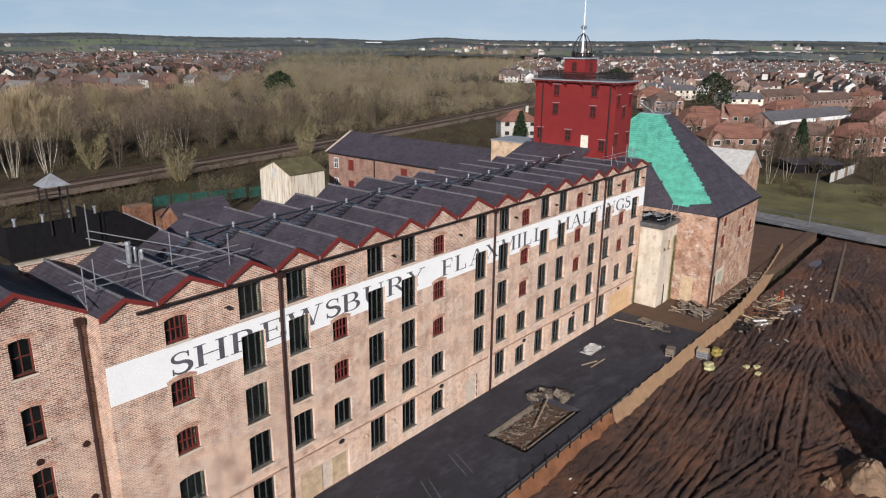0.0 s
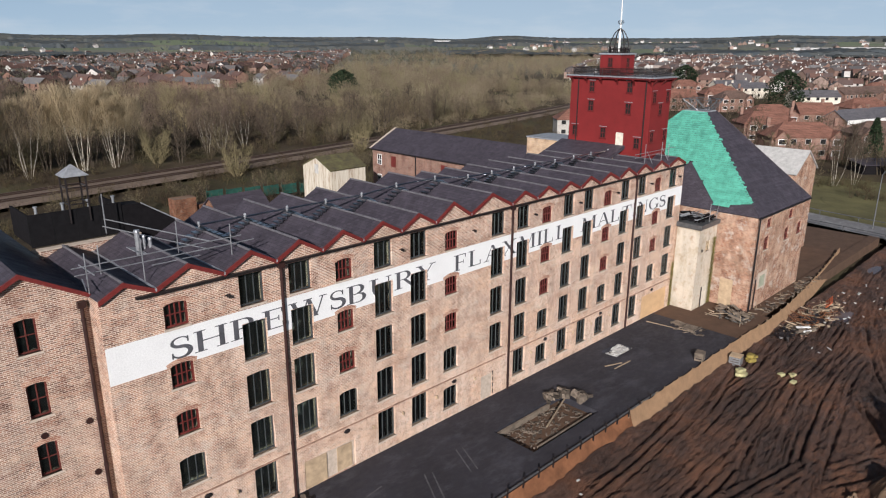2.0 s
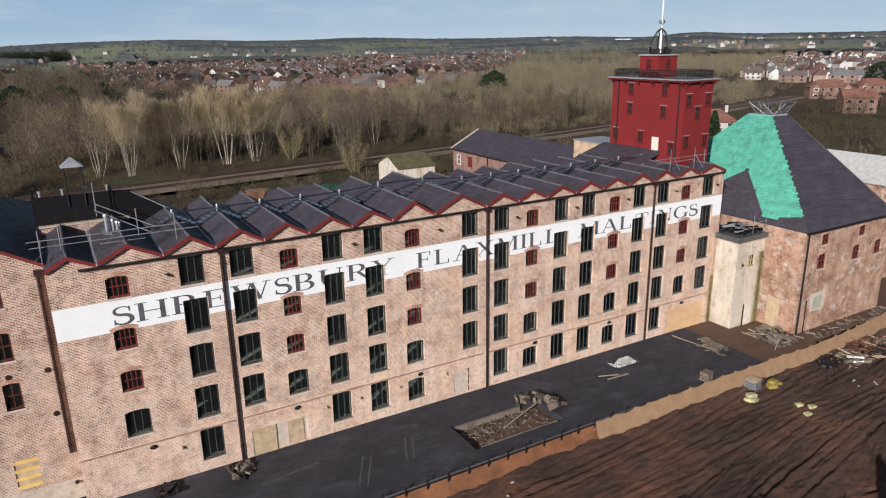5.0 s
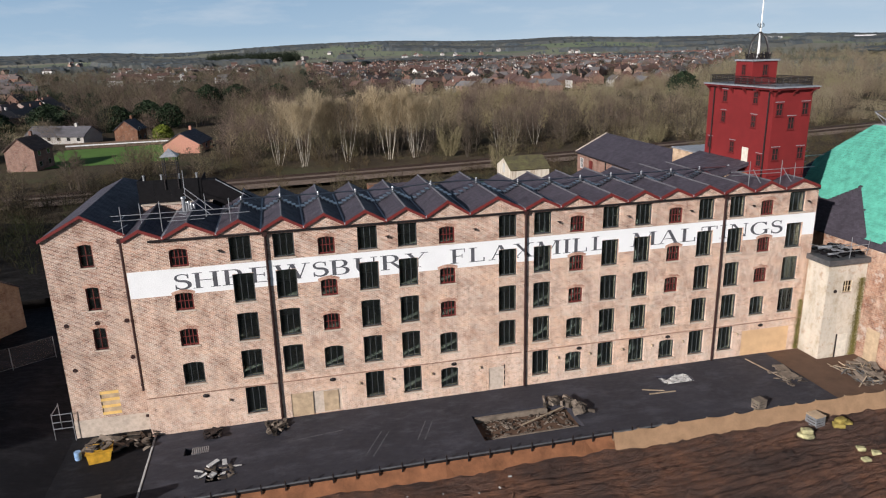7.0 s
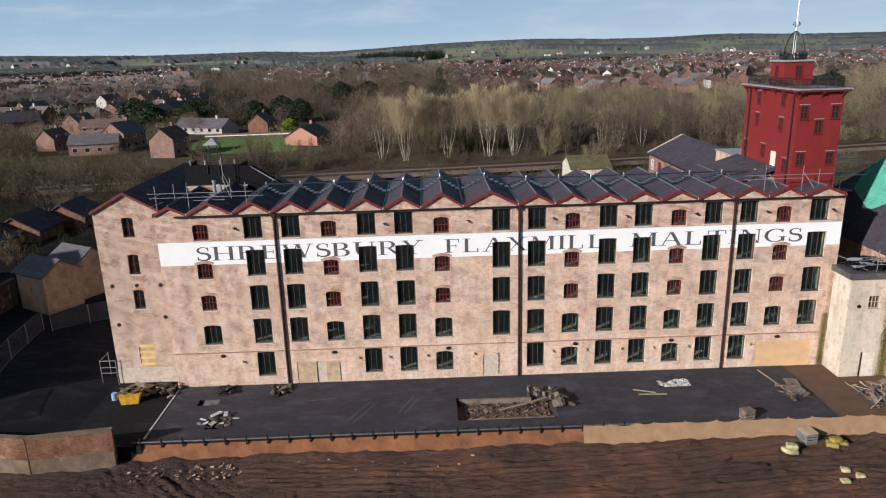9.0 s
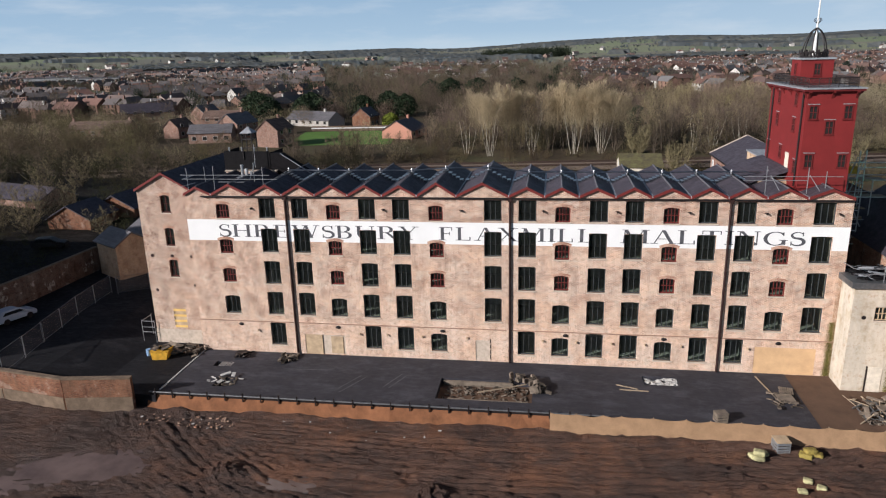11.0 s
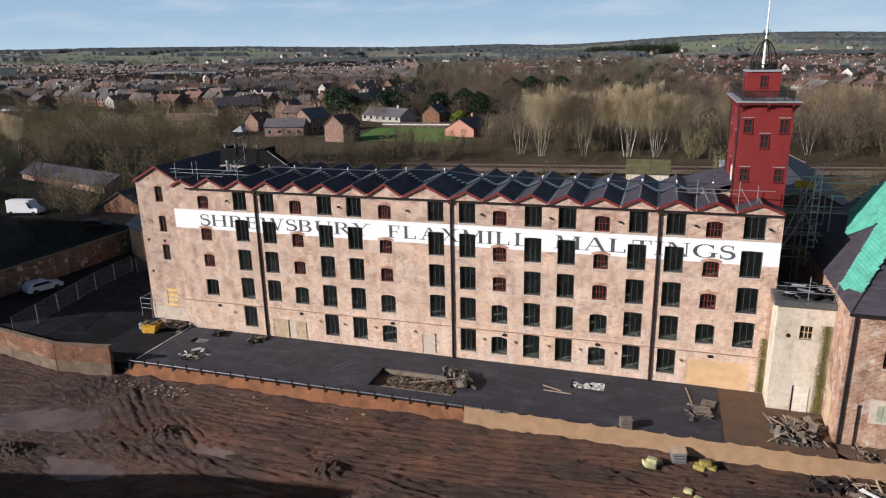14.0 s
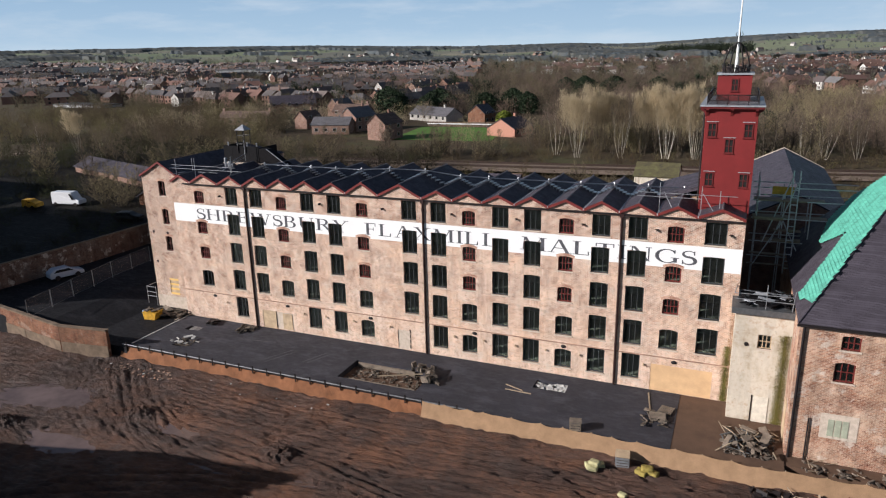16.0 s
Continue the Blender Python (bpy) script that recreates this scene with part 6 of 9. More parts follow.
box(bm, PIT[0] + 0.9, PIT[1] - 0.3, PIT[2] + 0.35, PIT[2] + 0.45, -0.34, -0.02)
part("timber_edging", bm, M_GREYWOOD, pit)
bm = bmesh.new()
box(bm, -2.0, 2.0, -0.05, 0.05, 0, 0.06, pose(28.0, -5.0, 0.2, 0, -4, 18))
part("plank", bm, M_TIMBER, pit)
clutter("pit_rubble", "brick and stone rubble in the excavation", 150, PIT[0] + 0.4, PIT[1] - 0.4, PIT[2] + 0.3, PIT[3] - 0.3, -0.36, M_DEBRIS, 0.26, 11)
for k, (x, y) in enumerate(((29.0, -3.6), (30.2, -3.9), (31.0, -5.1))):
    clutter("stone_heap", "broken grey masonry heaped on the asphalt", 9, x - 0.45, x + 0.45, y - 0.4, y + 0.4, YARD + 0.05, M_DEBRIS, 0.6, 20 + k, 0.8)
clutter("pit_bricks", "pale stone and mortar lumps in the excavation", 120, PIT[0] + 0.5, PIT[1] - 1.2, PIT[3] - 1.7, PIT[3] - 0.4, -0.36, M_GREYWOOD, 0.16, 12)
bm = bmesh.new()
for x, y, L, a in ((14.6, -6.6, 3.2, 62), (15.1, -6.8, 3.2, 62), (18.4, -5.6, 2.6, 66), (18.9, -5.7, 2.6, 66), (9.5, -3.4, 4.0, 8)):
    box(bm, 0, L, -0.05, 0.05, 0.0, 0.004, pose(x, y, YARD + 0.003, 0, 0, a))
solo("tyre_marks", bm, M_SCUFF, "faint pale tyre scuffs on the asphalt", "tyre marks", kind="stuff")
clutter("drain_slabs", "pale broken slabs beside an open drain", 9, 3.6, 6.2, -6.4, -5.0, YARD + 0.01, M_CONCRETE, 0.55, 44, 0.12)
sheet("pavement_hole", 39.2, 41.9, -3.0, -1.5, -0.5, -0.3, M_BROWNSOIL, "shallow hole in the asphalt")
clutter("hole_debris", "white plaster and stone scraps in a shallow hole", 70, 39.4, 42.2, -3.1, -1.6, -0.25, M_CONCRETE, 0.5, 31)
clutter("pallet_scraps", "broken timber and steel scraps", 22, 48.2, 49.9, -6.2, -3.4, YARD, M_DEBRIS, 0.4, 33, 0.25)
clutter("annex_rubble", "heap of broken timber, pipes and plaster", 170, 53.9, 57.3, -7.6, -4.0, YARD - 0.05, M_DEBRIS, 0.26, 35, 0.4)
clutter("annex_boards", "weathered boards thrown on the rubble", 16, 54.0, 57.2, -7.2, -4.2, YARD + 0.2, M_GREYWOOD, 0.9, 135, 0.06)
clutter("annex_sheets", "dark torn sheeting and rims on the rubble", 14, 54.4, 56.8, -7.0, -4.6, YARD + 0.1, M_GUTTER, 0.5, 37, 0.2)
sticks("pipe_heap", "tangled grey pipes and laths beside the annex", 20, 54.0, 57.0, -7.2, -4.4, YARD, 1.5, 0.045, M_DARKSTEEL, 71, 24)
sticks("lath_heap", "pale splintered laths beside the annex", 22, 53.8, 57.4, -7.4, -3.9, YARD, 1.4, 0.04, M_TIMBER, 72, 38)
sticks("kiln_laths", "pale laths along the kiln wall", 18, 58.6, 72.0, -8.0, -6.5, 0.05, 1.1, 0.035, M_TIMBER, 73, 14)
clutter("kiln_rubble", "timber and stone scraps along the kiln wall", 120, 58.5, 75.0, -8.0, -6.6, 0.02, M_DEBRIS, 0.32, 36, 0.3)
for x0, y0, x1, y1 in ((48.2, -0.7, 48.9, -5.0), (37.0, -3.3, 38.6, -3.9), (37.2, -4.1, 39.4, -4.2)):
    bm = bmesh.new()
    a = math.degrees(math.atan2(y1 - y0, x1 - x0))
    L = math.hypot(x1 - x0, y1 - y0)
    box(bm, 0, L, -0.05, 0.05, 0, 0.06, pose(x0, y0, YARD, 0, 0, a))
    solo("timber_plank", bm, M_TIMBER, "pale timber plank lying on the asphalt", "plank", "loose planks")
bm = bmesh.new()
for k in range(9):
    box(bm, 3.0 + 0.13 * k, 3.07 + 0.13 * k, -3.2, -2.4, 0.02, 0.16)
solo("drain_grate", bm, M_STEEL, "steel drain grate over a hole in the asphalt", "grate")
clutter("drain_debris", "broken slabs round an open drain", 18, 3.9, 6.0, -6.9, -5.4, 0.02, M_DEBRIS, 0.45, 41, 0.2)
clutter("door_debris", "stone and earth scraps by the wall", 30, 7.9, 9.4, -2.2, -0.6, YARD, M_DEBRIS, 0.5, 42)
clutter("wall_debris", "dark scraps at the foot of the wall", 16, 3.7, 5.0, -1.6, -0.5, YARD, M_GUTTER, 0.6, 43, 0.2)
bm = bmesh.new()
box(bm, 0.16, 0.28, -8.0, -0.2, 0.12, 0.20)
solo("kerb", bm, M_CONCRETE, "pale concrete kerb across the yard", "kerb", kind="structure")

# bags and blocks on the mud
def lump(name, x, y, z, sx, sy, sz, mat_, label, category, seed, group=""):
    bm = bmesh.new()
    bmesh.ops.create_cube(bm, size=2.0)
    bmesh.ops.subdivide_edges(bm, edges=bm.edges[:], cuts=5, use_grid_fill=True)
    for v in bm.verts:
        p = v.co.copy()
        q = p.normalized() * 1.25
        p = p * 0.78 + q * 0.22
        nn = noise.noise((p.x * 2 + seed, p.y * 2, p.z * 2))
        v.co = Vector((p.x * sx, p.y * sy, p.z * sz)) * (1 + 0.14 * nn)
    for f in bm.faces:
        f.smooth = True
    bmesh.ops.transform(bm, matrix=pose(x, y, z, 0, 0, 25 * math.sin(seed)), verts=bm.verts)
    return solo(name, bm, mat_, label, category, group)


for k, (dx, dy, dz) in enumerate(((0, 0, 0), (0.55, 0.25, 0.02), (0.2, -0.3, 0.0), (0.3, 0.0, 0.26))):
    lump("sandbag", 45.6 + dx, -10.9 + dy, -0.78 + dz, 0.36, 0.27, 0.13, M_PALEBAG, "pale yellow filled sack on the mud", "sack", k + 1, "sacks by the fence")


def crate(name, label, x, y, z, rz, w, d, h, mat_, top_m):
    """A slatted crate: corner posts, slats on four sides, a lid."""
    ob = thing(name, label, "crate", at=(x, y, z), rz=rz)
    for sx in (-1, 1):
        for sy in (-1, 1):
            bm = bmesh.new()
            box(bm, sx * w / 2 - 0.04, sx * w / 2 + 0.04, sy * d / 2 - 0.04, sy * d / 2 + 0.04, 0, h)
            part("post", bm, mat_, ob)
    n_ = max(3, int(h / 0.2))
    for k in range(n_):
        z0, z1 = h * (k + 0.12) / n_, h * (k + 0.86) / n_
        for q in ((-w / 2, w / 2, -d / 2 - 0.065, -d / 2 - 0.042), (-w / 2, w / 2, d / 2 + 0.042, d / 2 + 0.065), (-w / 2 - 0.065, -w / 2 - 0.042, -d / 2, d / 2), (w / 2 + 0.042, w / 2 + 0.065, -d / 2, d / 2)):
            bm = bmesh.new()
            box(bm, *q, z0, z1)
            part("slat", bm, mat_, ob)
    bm = bmesh.new()
    box(bm, -w / 2 - 0.06, w / 2 + 0.06, -d / 2 - 0.06, d / 2 + 0.06, h + 0.002, h + 0.06)
    part("lid", bm, top_m, ob)
    return ob


crate("crate", "grey slatted crate with a dull red lid on the mud", 47.6, -9.75, -1.0, 8, 0.85, 0.85, 0.85, M_STEEL, M_OLDBOARD)
crate("timber_crate", "weathered timber crate beside the fence", 43.9, -8.15, YARD, 12, 0.75, 0.6, 0.65, M_GREYWOOD, M_GREYWOOD)


def pallet(x, y, z, rz, tilt=0):
    ob = thing("pallet", "worn timber pallet on the yard", "pallet", "pallets on the yard", at=(x, y, z), rz=rz)
    ob.matrix_basis = pose(x, y, z, tilt, 0, rz)
    for k in range(7):
        bm = bmesh.new()
        box(bm, -0.6, 0.6, -0.5 + 0.148 * k, -0.5 + 0.148 * k + 0.11, 0.122, 0.145)
        part("deck_board", bm, M_GREYWOOD, ob)
    for k in range(3):
        bm = bmesh.new()
        box(bm, -0.58 + 0.53 * k, -0.48 + 0.53 * k, -0.5, 0.5, 0.0, 0.12)
        part("bearer", bm, M_GREYWOOD, ob)


pallet(49.4, -4.6, YARD, 14)
pallet(49.3, -4.55, YARD + 0.15, 5)
pallet(49.8, -3.2, YARD, 78)
for k, (dx, dy, dz) in enumerate(((0, 0, 0), (0.7, 0.1, 0.0), (0.35, 0.2, 0.22))):
    lump("sandbag", 49.0 + dx, -10.5 + dy, -0.78 + dz, 0.4, 0.27, 0.15, M_YELLOWBAG, "yellow sack slumped on the mud", "sack", k + 11, "yellow sacks by the fence")
for k, (x, y) in enumerate(((48.2, -13.4), (48.8, -14.1), (47.5, -14.6))):
    lump("sack", x, y, -0.85, 0.28, 0.2, 0.12, M_PALEBAG, "pale crumpled sack on the mud", "sack", k + 23, "crumpled sacks")
clutter("field_debris", "red brick and timber scraps in the mud", 50, 0.5, 8.0, -11.6, -9.8, -0.95, M_BRICK_RED, 0.2, 51, 0.35)
clutter("field_scraps", "pale plastic and stone scraps in the mud", 20, 0.0, 24.0, -12.5, -9.8, -0.95, M_CONCRETE, 0.18, 52, 0.2)
clutter("north_debris", "rusty mesh, timber and brick scraps in the mud", 80, 57, 74, -12.0, -9.6, -0.95, M_BRICK_RED, 0.2, 53, 0.3)
for k, (x, y, n_) in enumerate(((57.0, -10.4, 26), (59.5, -11.2, 34), (62.5, -11.0, 30), (65.5, -10.8, 22))):
    clutter("junk_heap", "heap of dark broken boards and rubble by the fence", n_, x - 1.3, x + 1.3, y - 0.8, y + 0.8, -0.95, M_DEBRIS if k % 2 else M_GUTTER, 0.55, 80 + k, 0.4)
sticks("timber_heap", "red-brown and pale laths thrown on the mud", 60, 58.0, 69.0, -12.4, -9.8, -0.95, 1.8, 0.05, M_TIMBER, 84, 16)
sticks("steel_heap", "rusty reinforcing bars thrown on the mud", 50, 60.0, 67.0, -12.0, -9.9, -0.9, 2.0, 0.035, M_EARTH, 85, 14)
clutter("white_sheets", "torn white sheeting on the junk heap", 3, 58.2, 59.8, -11.9, -10.8, -0.6, M_WHITEPAINT, 0.6, 86, 0.15)
barrier = thing("barrier", "fallen orange plastic site barrier in the mud", "barrier", at=(66.8, -10.9, -0.75), rz=18)
for k in range(3):
    bm = bmesh.new()
    box(bm, 0, 2.0, -0.03, 0.03, 0.15 + 0.36 * k, 0.30 + 0.36 * k, pose(0, 0, 0, 35, 0, 0))
    part("rail", bm, M_ORANGE, barrier)
for k in range(4):
    bm = bmesh.new()
    box(bm, 0.62 * k, 0.62 * k + 0.1, -0.035, 0.035, 0.0, 1.05, pose(0, 0, 0, 35, 0, 0))
    part("upright", bm, M_ORANGE, barrier)
clutter("north_scraps", "pale sheeting scraps in the mud", 26, 54, 78, -15.0, -9.6, -0.85, M_CONCRETE, 0.4, 54, 0.2)
for x, y, L in ((70.6, -15.5, 33.6), (89.8, -15.8, 14.6)):
    bm = bmesh.new()
    box(bm, 0, L, -0.14, 0.14, 0, 0.34, pose(x, y, -1.0, 0, -0.3, 8))
    solo("kerb_edge", bm, M_DIRTYRENDER, "muddy concrete kerb edge in the field", "kerb", kind="structure")


def mound(name, x, y, r, h, mat_, label, seed, rough=0.0):
    bm = bmesh.new()
    n, R = 40, 14
    g = []
    for j in range(R + 1):
        f = j / R
        row = []
        for i in range(n):
            a = 2 * math.pi * i / n
            rr = r * f * (1 + 0.22 * noise.noise((math.cos(a) * 1.5, math.sin(a) * 1.5, seed)))
            px, py = x + rr * math.cos(a), y + 0.7 * rr * math.sin(a)
            z = h * math.cos(f * math.pi / 2) ** 1.3 * (1 + 0.35 * noise.noise((px * 0.9, py * 0.9, seed))) - 1.15 + rough * (1 - f) * (noise.noise((px * 2.6, py * 2.6, seed)) + 0.7 * noise.noise((px * 5.5, py * 5.5, seed)))
            row.append(bm.verts.new((px, py, z)))
        g.append(row)
    for j in range(R):
        for i in range(n):
            k = (i + 1) % n
            if j == 0:
                bm.faces.new((g[0][0], g[1][i], g[1][k]))
            else:
                bm.faces.new((g[j][i], g[j + 1][i], g[j + 1][k], g[j][k]))
    bmesh.ops.recalc_face_normals(bm, faces=bm.faces)
    return solo(name, bm, mat_, label, "spoil heap")


rr = random.Random(77)
bm = bmesh.new()
for _ in range(5200):
    x, y = rr.uniform(-14, 72), -9.4 - 20 * rr.random() ** 1.2
    if noise.noise((x * 0.18, y * 0.3, 12.0)) < -0.05:
        continue
    s = 0.03 + 0.17 * rr.random() ** 4
    z = -1.0 + mud_height(x, y) + 0.008 * max(0, x - 55)
    vs = [bm.verts.new((x + s * rr.uniform(0.6, 1.3) * c, y + s * rr.uniform(0.6, 1.3) * d, z + s * e)) for c, d, e in ((1, 0, -0.2), (-0.5, 0.87, -0.2), (-0.5, -0.87, -0.2), (0.1 * rr.uniform(-3, 3), 0.1, rr.uniform(0.6, 1.0)))]
    for f in ((0, 1, 3), (1, 2, 3), (2, 0, 3)):
        bm.faces.new([vs[k] for k in f])
solo("mud_clods", bm, M_MUD, "loose clods of earth over the mud", "clods", kind="stuff")
for k, (x, y, r) in enumerate(((10.0, -16.4, 2.2), (24.3, -17.4, 2.0), (0.5, -21.6, 2.3))):
    mound("mud_mound", x, y, r, 0.55, M_MUD, "low dark heap of dug mud", 21 + k, 0.45)
mound("spoil_mound", 36.4, -24.7, 2.6, 1.5, M_SPOIL, "lumpy tan spoil heap on the mud", 3, 0.28)
mound("spoil_mound", 34.0, -22.9, 0.9, 0.7, M_SPOIL, "small tan spoil heap beside a larger one", 5, 0.4)
# added out of view so that its shadow falls across the mud
mound("spoil_mound", 33.0, -32.2, 5.5, 7.9, M_MUD, "tall dark spoil heap beyond the field, unseen, added for its shadow", 9, 0.4)

# ---- boundary wall, fences and vehicles at the south side ----
bw = thing("boundary_wall", "brick boundary wall with rendered lower half", "wall")
pts = [(-1.15, -9.45), (-6.65, -10.2), (-13.0, -9.2), (-30.0, -6.5)]
for (x0, y0), (x1, y1) in zip(pts, pts[1:]):
    a = math.degrees(math.atan2(y1 - y0, x1 - x0))
    L = math.hypot(x1 - x0, y1 - y0)
    bm = bmesh.new()
    box(bm, 0, L, -0.17, 0.17, -1.3, 1.85, pose(x0, y0, 0, 0, 0, a))
    part("brickwork", bm, M_BRICK_WALL, bw)
    bm = bmesh.new()
    box(bm, 0, L, -0.23, 0.23, 1.852, 1.98, pose(x0, y0, 0, 0, 0, a))
    part("coping", bm, M_DIRTYRENDER, bw)
    bm = bmesh.new()
    box(bm, 0.05, L - 0.05, 0.172, 0.2, -1.3, 0.3, pose(x0, y0, 0, 0, 0, a))
    part("render_coat", bm, M_DIRTYRENDER, bw)
rw = thing("retaining_wall", "long old brick retaining wall with patched render", "wall")
M_OLDWALL = bricks("old_dark_wall", (0.08, 0.042, 0.032), (0.18, 0.10, 0.072), (0.2, 0.165, 0.14), (0.26, 0.235, 0.205), 0.25, 0.0, 0.6, 0.45, 21.0)
pts = [(-26.2, -9.0), (-24.9, 2.0), (-24.3, 9.8), (-23.9, 19.6)]
for (x0, y0), (x1, y1) in zip(pts, pts[1:]):
    a = math.degrees(math.atan2(y1 - y0, x1 - x0))
    L = math.hypot(x1 - x0, y1 - y0)
    bm = bmesh.new()
    box(bm, 0, L, -0.2, 0.2, -0.5, 3.9, pose(x0, y0, 0, 0, 0, a))
    part("brickwork", bm, M_OLDWALL, rw)
    bm = bmesh.new()
    box(bm, 0, L, -0.26, 0.26, 3.902, 4.0, pose(x0, y0, 0, 0, 0, a))
    part("coping", bm, M_DIRTYRENDER, rw)


def fence_panel(x, y, a):
    ob = thing("site_fence_panel", "galvanised mesh site fence panel on feet", "fence panel", "site fence panels", at=(x, y, 1.05), rz=a)
    for b in ((0.0, 0.0), (3.4, 3.4)):
        bm = bmesh.new()
        tube(bm, (b[0], 0, 0), (b[0], 0, 2.0), 0.028, n=6)
        part("upright", bm, M_STEEL, ob)
    for z in (0.15, 2.0):
        bm = bmesh.new()
        tube(bm, (0, 0, z), (3.4, 0, z), 0.018, n=6)
        part("bar", bm, M_DARKSTEEL, ob)
    bm = bmesh.new()
    box(bm, 0.03, 3.37, -0.003, 0.003, 0.18, 1.97)
    part("mesh", bm, M_FENCEMESH, ob)
    return ob


def fence_mesh_mat():
    m = Nodes("galvanised_mesh", 0.5, 0.5)
    m.base((0.4, 0.41, 0.42))
    tr = m.add("ShaderNodeBsdfTransparent")
    mx = m.add("ShaderNodeMixShader")
    mx.inputs[0].default_value = 0.06
    m.t.links.new(tr.outputs[0], mx.inputs[1])
    m.t.links.new(m.bsdf.outputs[0], mx.inputs[2])
    m.t.links.new(mx.outputs[0], m.t.nodes["Material Output"].inputs[0])
    return m.mat


M_FENCEMESH = fence_mesh_mat()
for x, y, a in ((-14.1, -5.2, 102), (-14.9, -1.9, 100), (-15.5, 1.5, 102), (-16.2, 4.8, 96), (-16.6, 8.2, 95), (-13.6, -8.4, 100), (-15.9, 11.2, 32), (-13.0, 12.9, 32)):
    fence_panel(x, y, a)


def vehicle(name, label, category, L, W, H, hood, at, rz, paint, van=False):
    """A parked vehicle: shaped body, glazing, four wheels."""
    ob = thing(name, label, category, at=at, rz=rz)
    bm = bmesh.new()
    if van:
        prof = [(-L / 2, 0.35), (L / 2, 0.35), (L / 2, 1.0), (L / 2 - 0.75, 1.25), (L / 2 - 1.5, H), (-L / 2, H)]
    else:
        prof = [(-L / 2, 0.3), (L / 2, 0.3), (L / 2, 0.75), (L / 2 - 1.0, 0.95), (L / 2 - 1.75, H), (-L / 2 + 0.6, H), (-L / 2, 0.95)]
    A = [bm.verts.new((x, -W / 2 + (0.12 if z > 1.0 else 0), z)) for x, z in prof]
    B = [bm.verts.new((x, W / 2 - (0.12 if z > 1.0 else 0), z)) for x, z in prof]
    bm.faces.new(A)
    bm.faces.new(B[::-1])
    for i in range(len(prof)):
        j = (i + 1) % len(prof)
        bm.faces.new((A[j], A[i], B[i], B[j]))
    bmesh.ops.recalc_face_normals(bm, faces=bm.faces)
    bmesh.ops.bevel(bm, geom=bm.edges[:], offset=0.07, segments=2, affect='EDGES')
    part("body", bm, paint, ob)
    for s in (-1, 1):
        bm = bmesh.new()
        if van:
            P = [(L / 2 - 1.4, 1.15), (L / 2 - 0.95, 1.15), (L / 2 - 1.5, H - 0.25), (L / 2 - 1.9, H - 0.25)]
        else:
            P = [(-L / 2 + 0.45, 0.98), (L / 2 - 1.2, 0.98), (L / 2 - 1.75, H - 0.1), (-L / 2 + 0.8, H - 0.1)]
        bm.faces.new([bm.verts.new((x, s * (W / 2 + 0.012), z)) for x, z in P])
        part("side_window", bm, M_DARKGLASS, ob)
        for x in (-L / 2 + 0.8, L / 2 - 0.8):
            bm = bmesh.new()
            tube(bm, (x, s * (W / 2 - 0.18), 0.32), (x, s * (W / 2 + 0.02), 0.32), 0.32, n=16)
            part("wheel", bm, M_GUTTER, ob)
    return ob


# white paint turned blue-grey: the shade by the wall is in its colour
M_CARWHITE_SHADED = plain("shaded_white_car_paint", (0.40, 0.47, 0.56), 0.25, 0.0, 0.05, spec=0.5, bump=0)
M_CARWHITE = plain("white_car_paint", (0.75, 0.76, 0.78), 0.25, 0.0, 0.03, spec=0.5, bump=0)
vehicle("car", "white parked car beside the old wall, coloured blue-grey for shade", "car", 3.9, 1.65, 1.4, 0, (-21.9, 2.9, 1.05), 70, M_CARWHITE_SHADED)
vehicle("car", "dark parked car above the wall", "car", 4.2, 1.75, 1.45, 0, (-34.8, 25.2, 2.0), 20, M_GUTTER)
vehicle("van", "white parked delivery van", "van", 5.6, 1.95, 2.4, 0, (-54.6, 30.6, 2.0), 10, M_CARWHITE, True)
vehicle("van", "yellow site dumper beside the van", "truck", 3.0, 1.8, 1.6, 0, (-58.6, 26.6, 2.0), 10, M_YELLOWSKIP, True)
# skip and drums beside the engine house
skip = thing("skip", "yellow steel skip filled with pale rubble", "skip", at=(-3.0, -2.0, 0.12), rz=8)
bm = bmesh.new()
poly_prism(bm, [(-0.7, 0.0), (0.6, 0.0), (0.8, 0.75), (-0.8, 0.75)], 'y', -0.6, 0.6)
part("body", bm, M_YELLOWSKIP, skip)
bm = bmesh.new()
box(bm, -0.85, 0.85, -0.65, 0.65, 0.752, 0.82)
part("rim", bm, M_YELLOWSKIP, skip)
clutter("skip_load", "pale sheets and rubble in the skip", 16, -3.7, -2.3, -2.4, -1.6, 0.93, M_DEBRIS, 0.5, 61, 0.15)
for x, y, mt, lab in ((-4.5, -1.7, M_BLUEBAG, "blue plastic drum beside the skip"),):
    bm = bmesh.new()
    tube(bm, (x, y, 0.1), (x, y, 0.7), 0.22, 0.22, 14)
    tube(bm, (x, y, 0.35), (x, y, 0.41), 0.24, 0.24, 14)
    solo("drum", bm, mt, lab, "drum", "drums by the skip")
clutter("corner_debris", "boards and dark scraps by the engine house", 40, -4.5, 0.3, -1.6, 0.2, 0.15, M_DEBRIS, 0.8, 62, 0.12)
rack = scaffold("stillage", "galvanised tube stillage beside the engine house",
                [((-6.6, 1.0, 0.1), (-6.6, 1.0, 2.4)), ((-5.3, 1.0, 0.1), (-5.3, 1.0, 2.4)), ((-6.6, 2.6, 0.1), (-6.6, 2.6, 2.4)), ((-6.6, 1.0, 2.3), (-5.3, 1.0, 2.3)), ((-6.6, 1.0, 1.2), (-5.3, 1.0, 1.2)), ((-6.6, 1.0, 2.3), (-6.6, 2.6, 2.3)), ((-6.6, 1.0, 1.7), (-5.3, 1.0, 1.7))])
tagged(rack, category="rack")
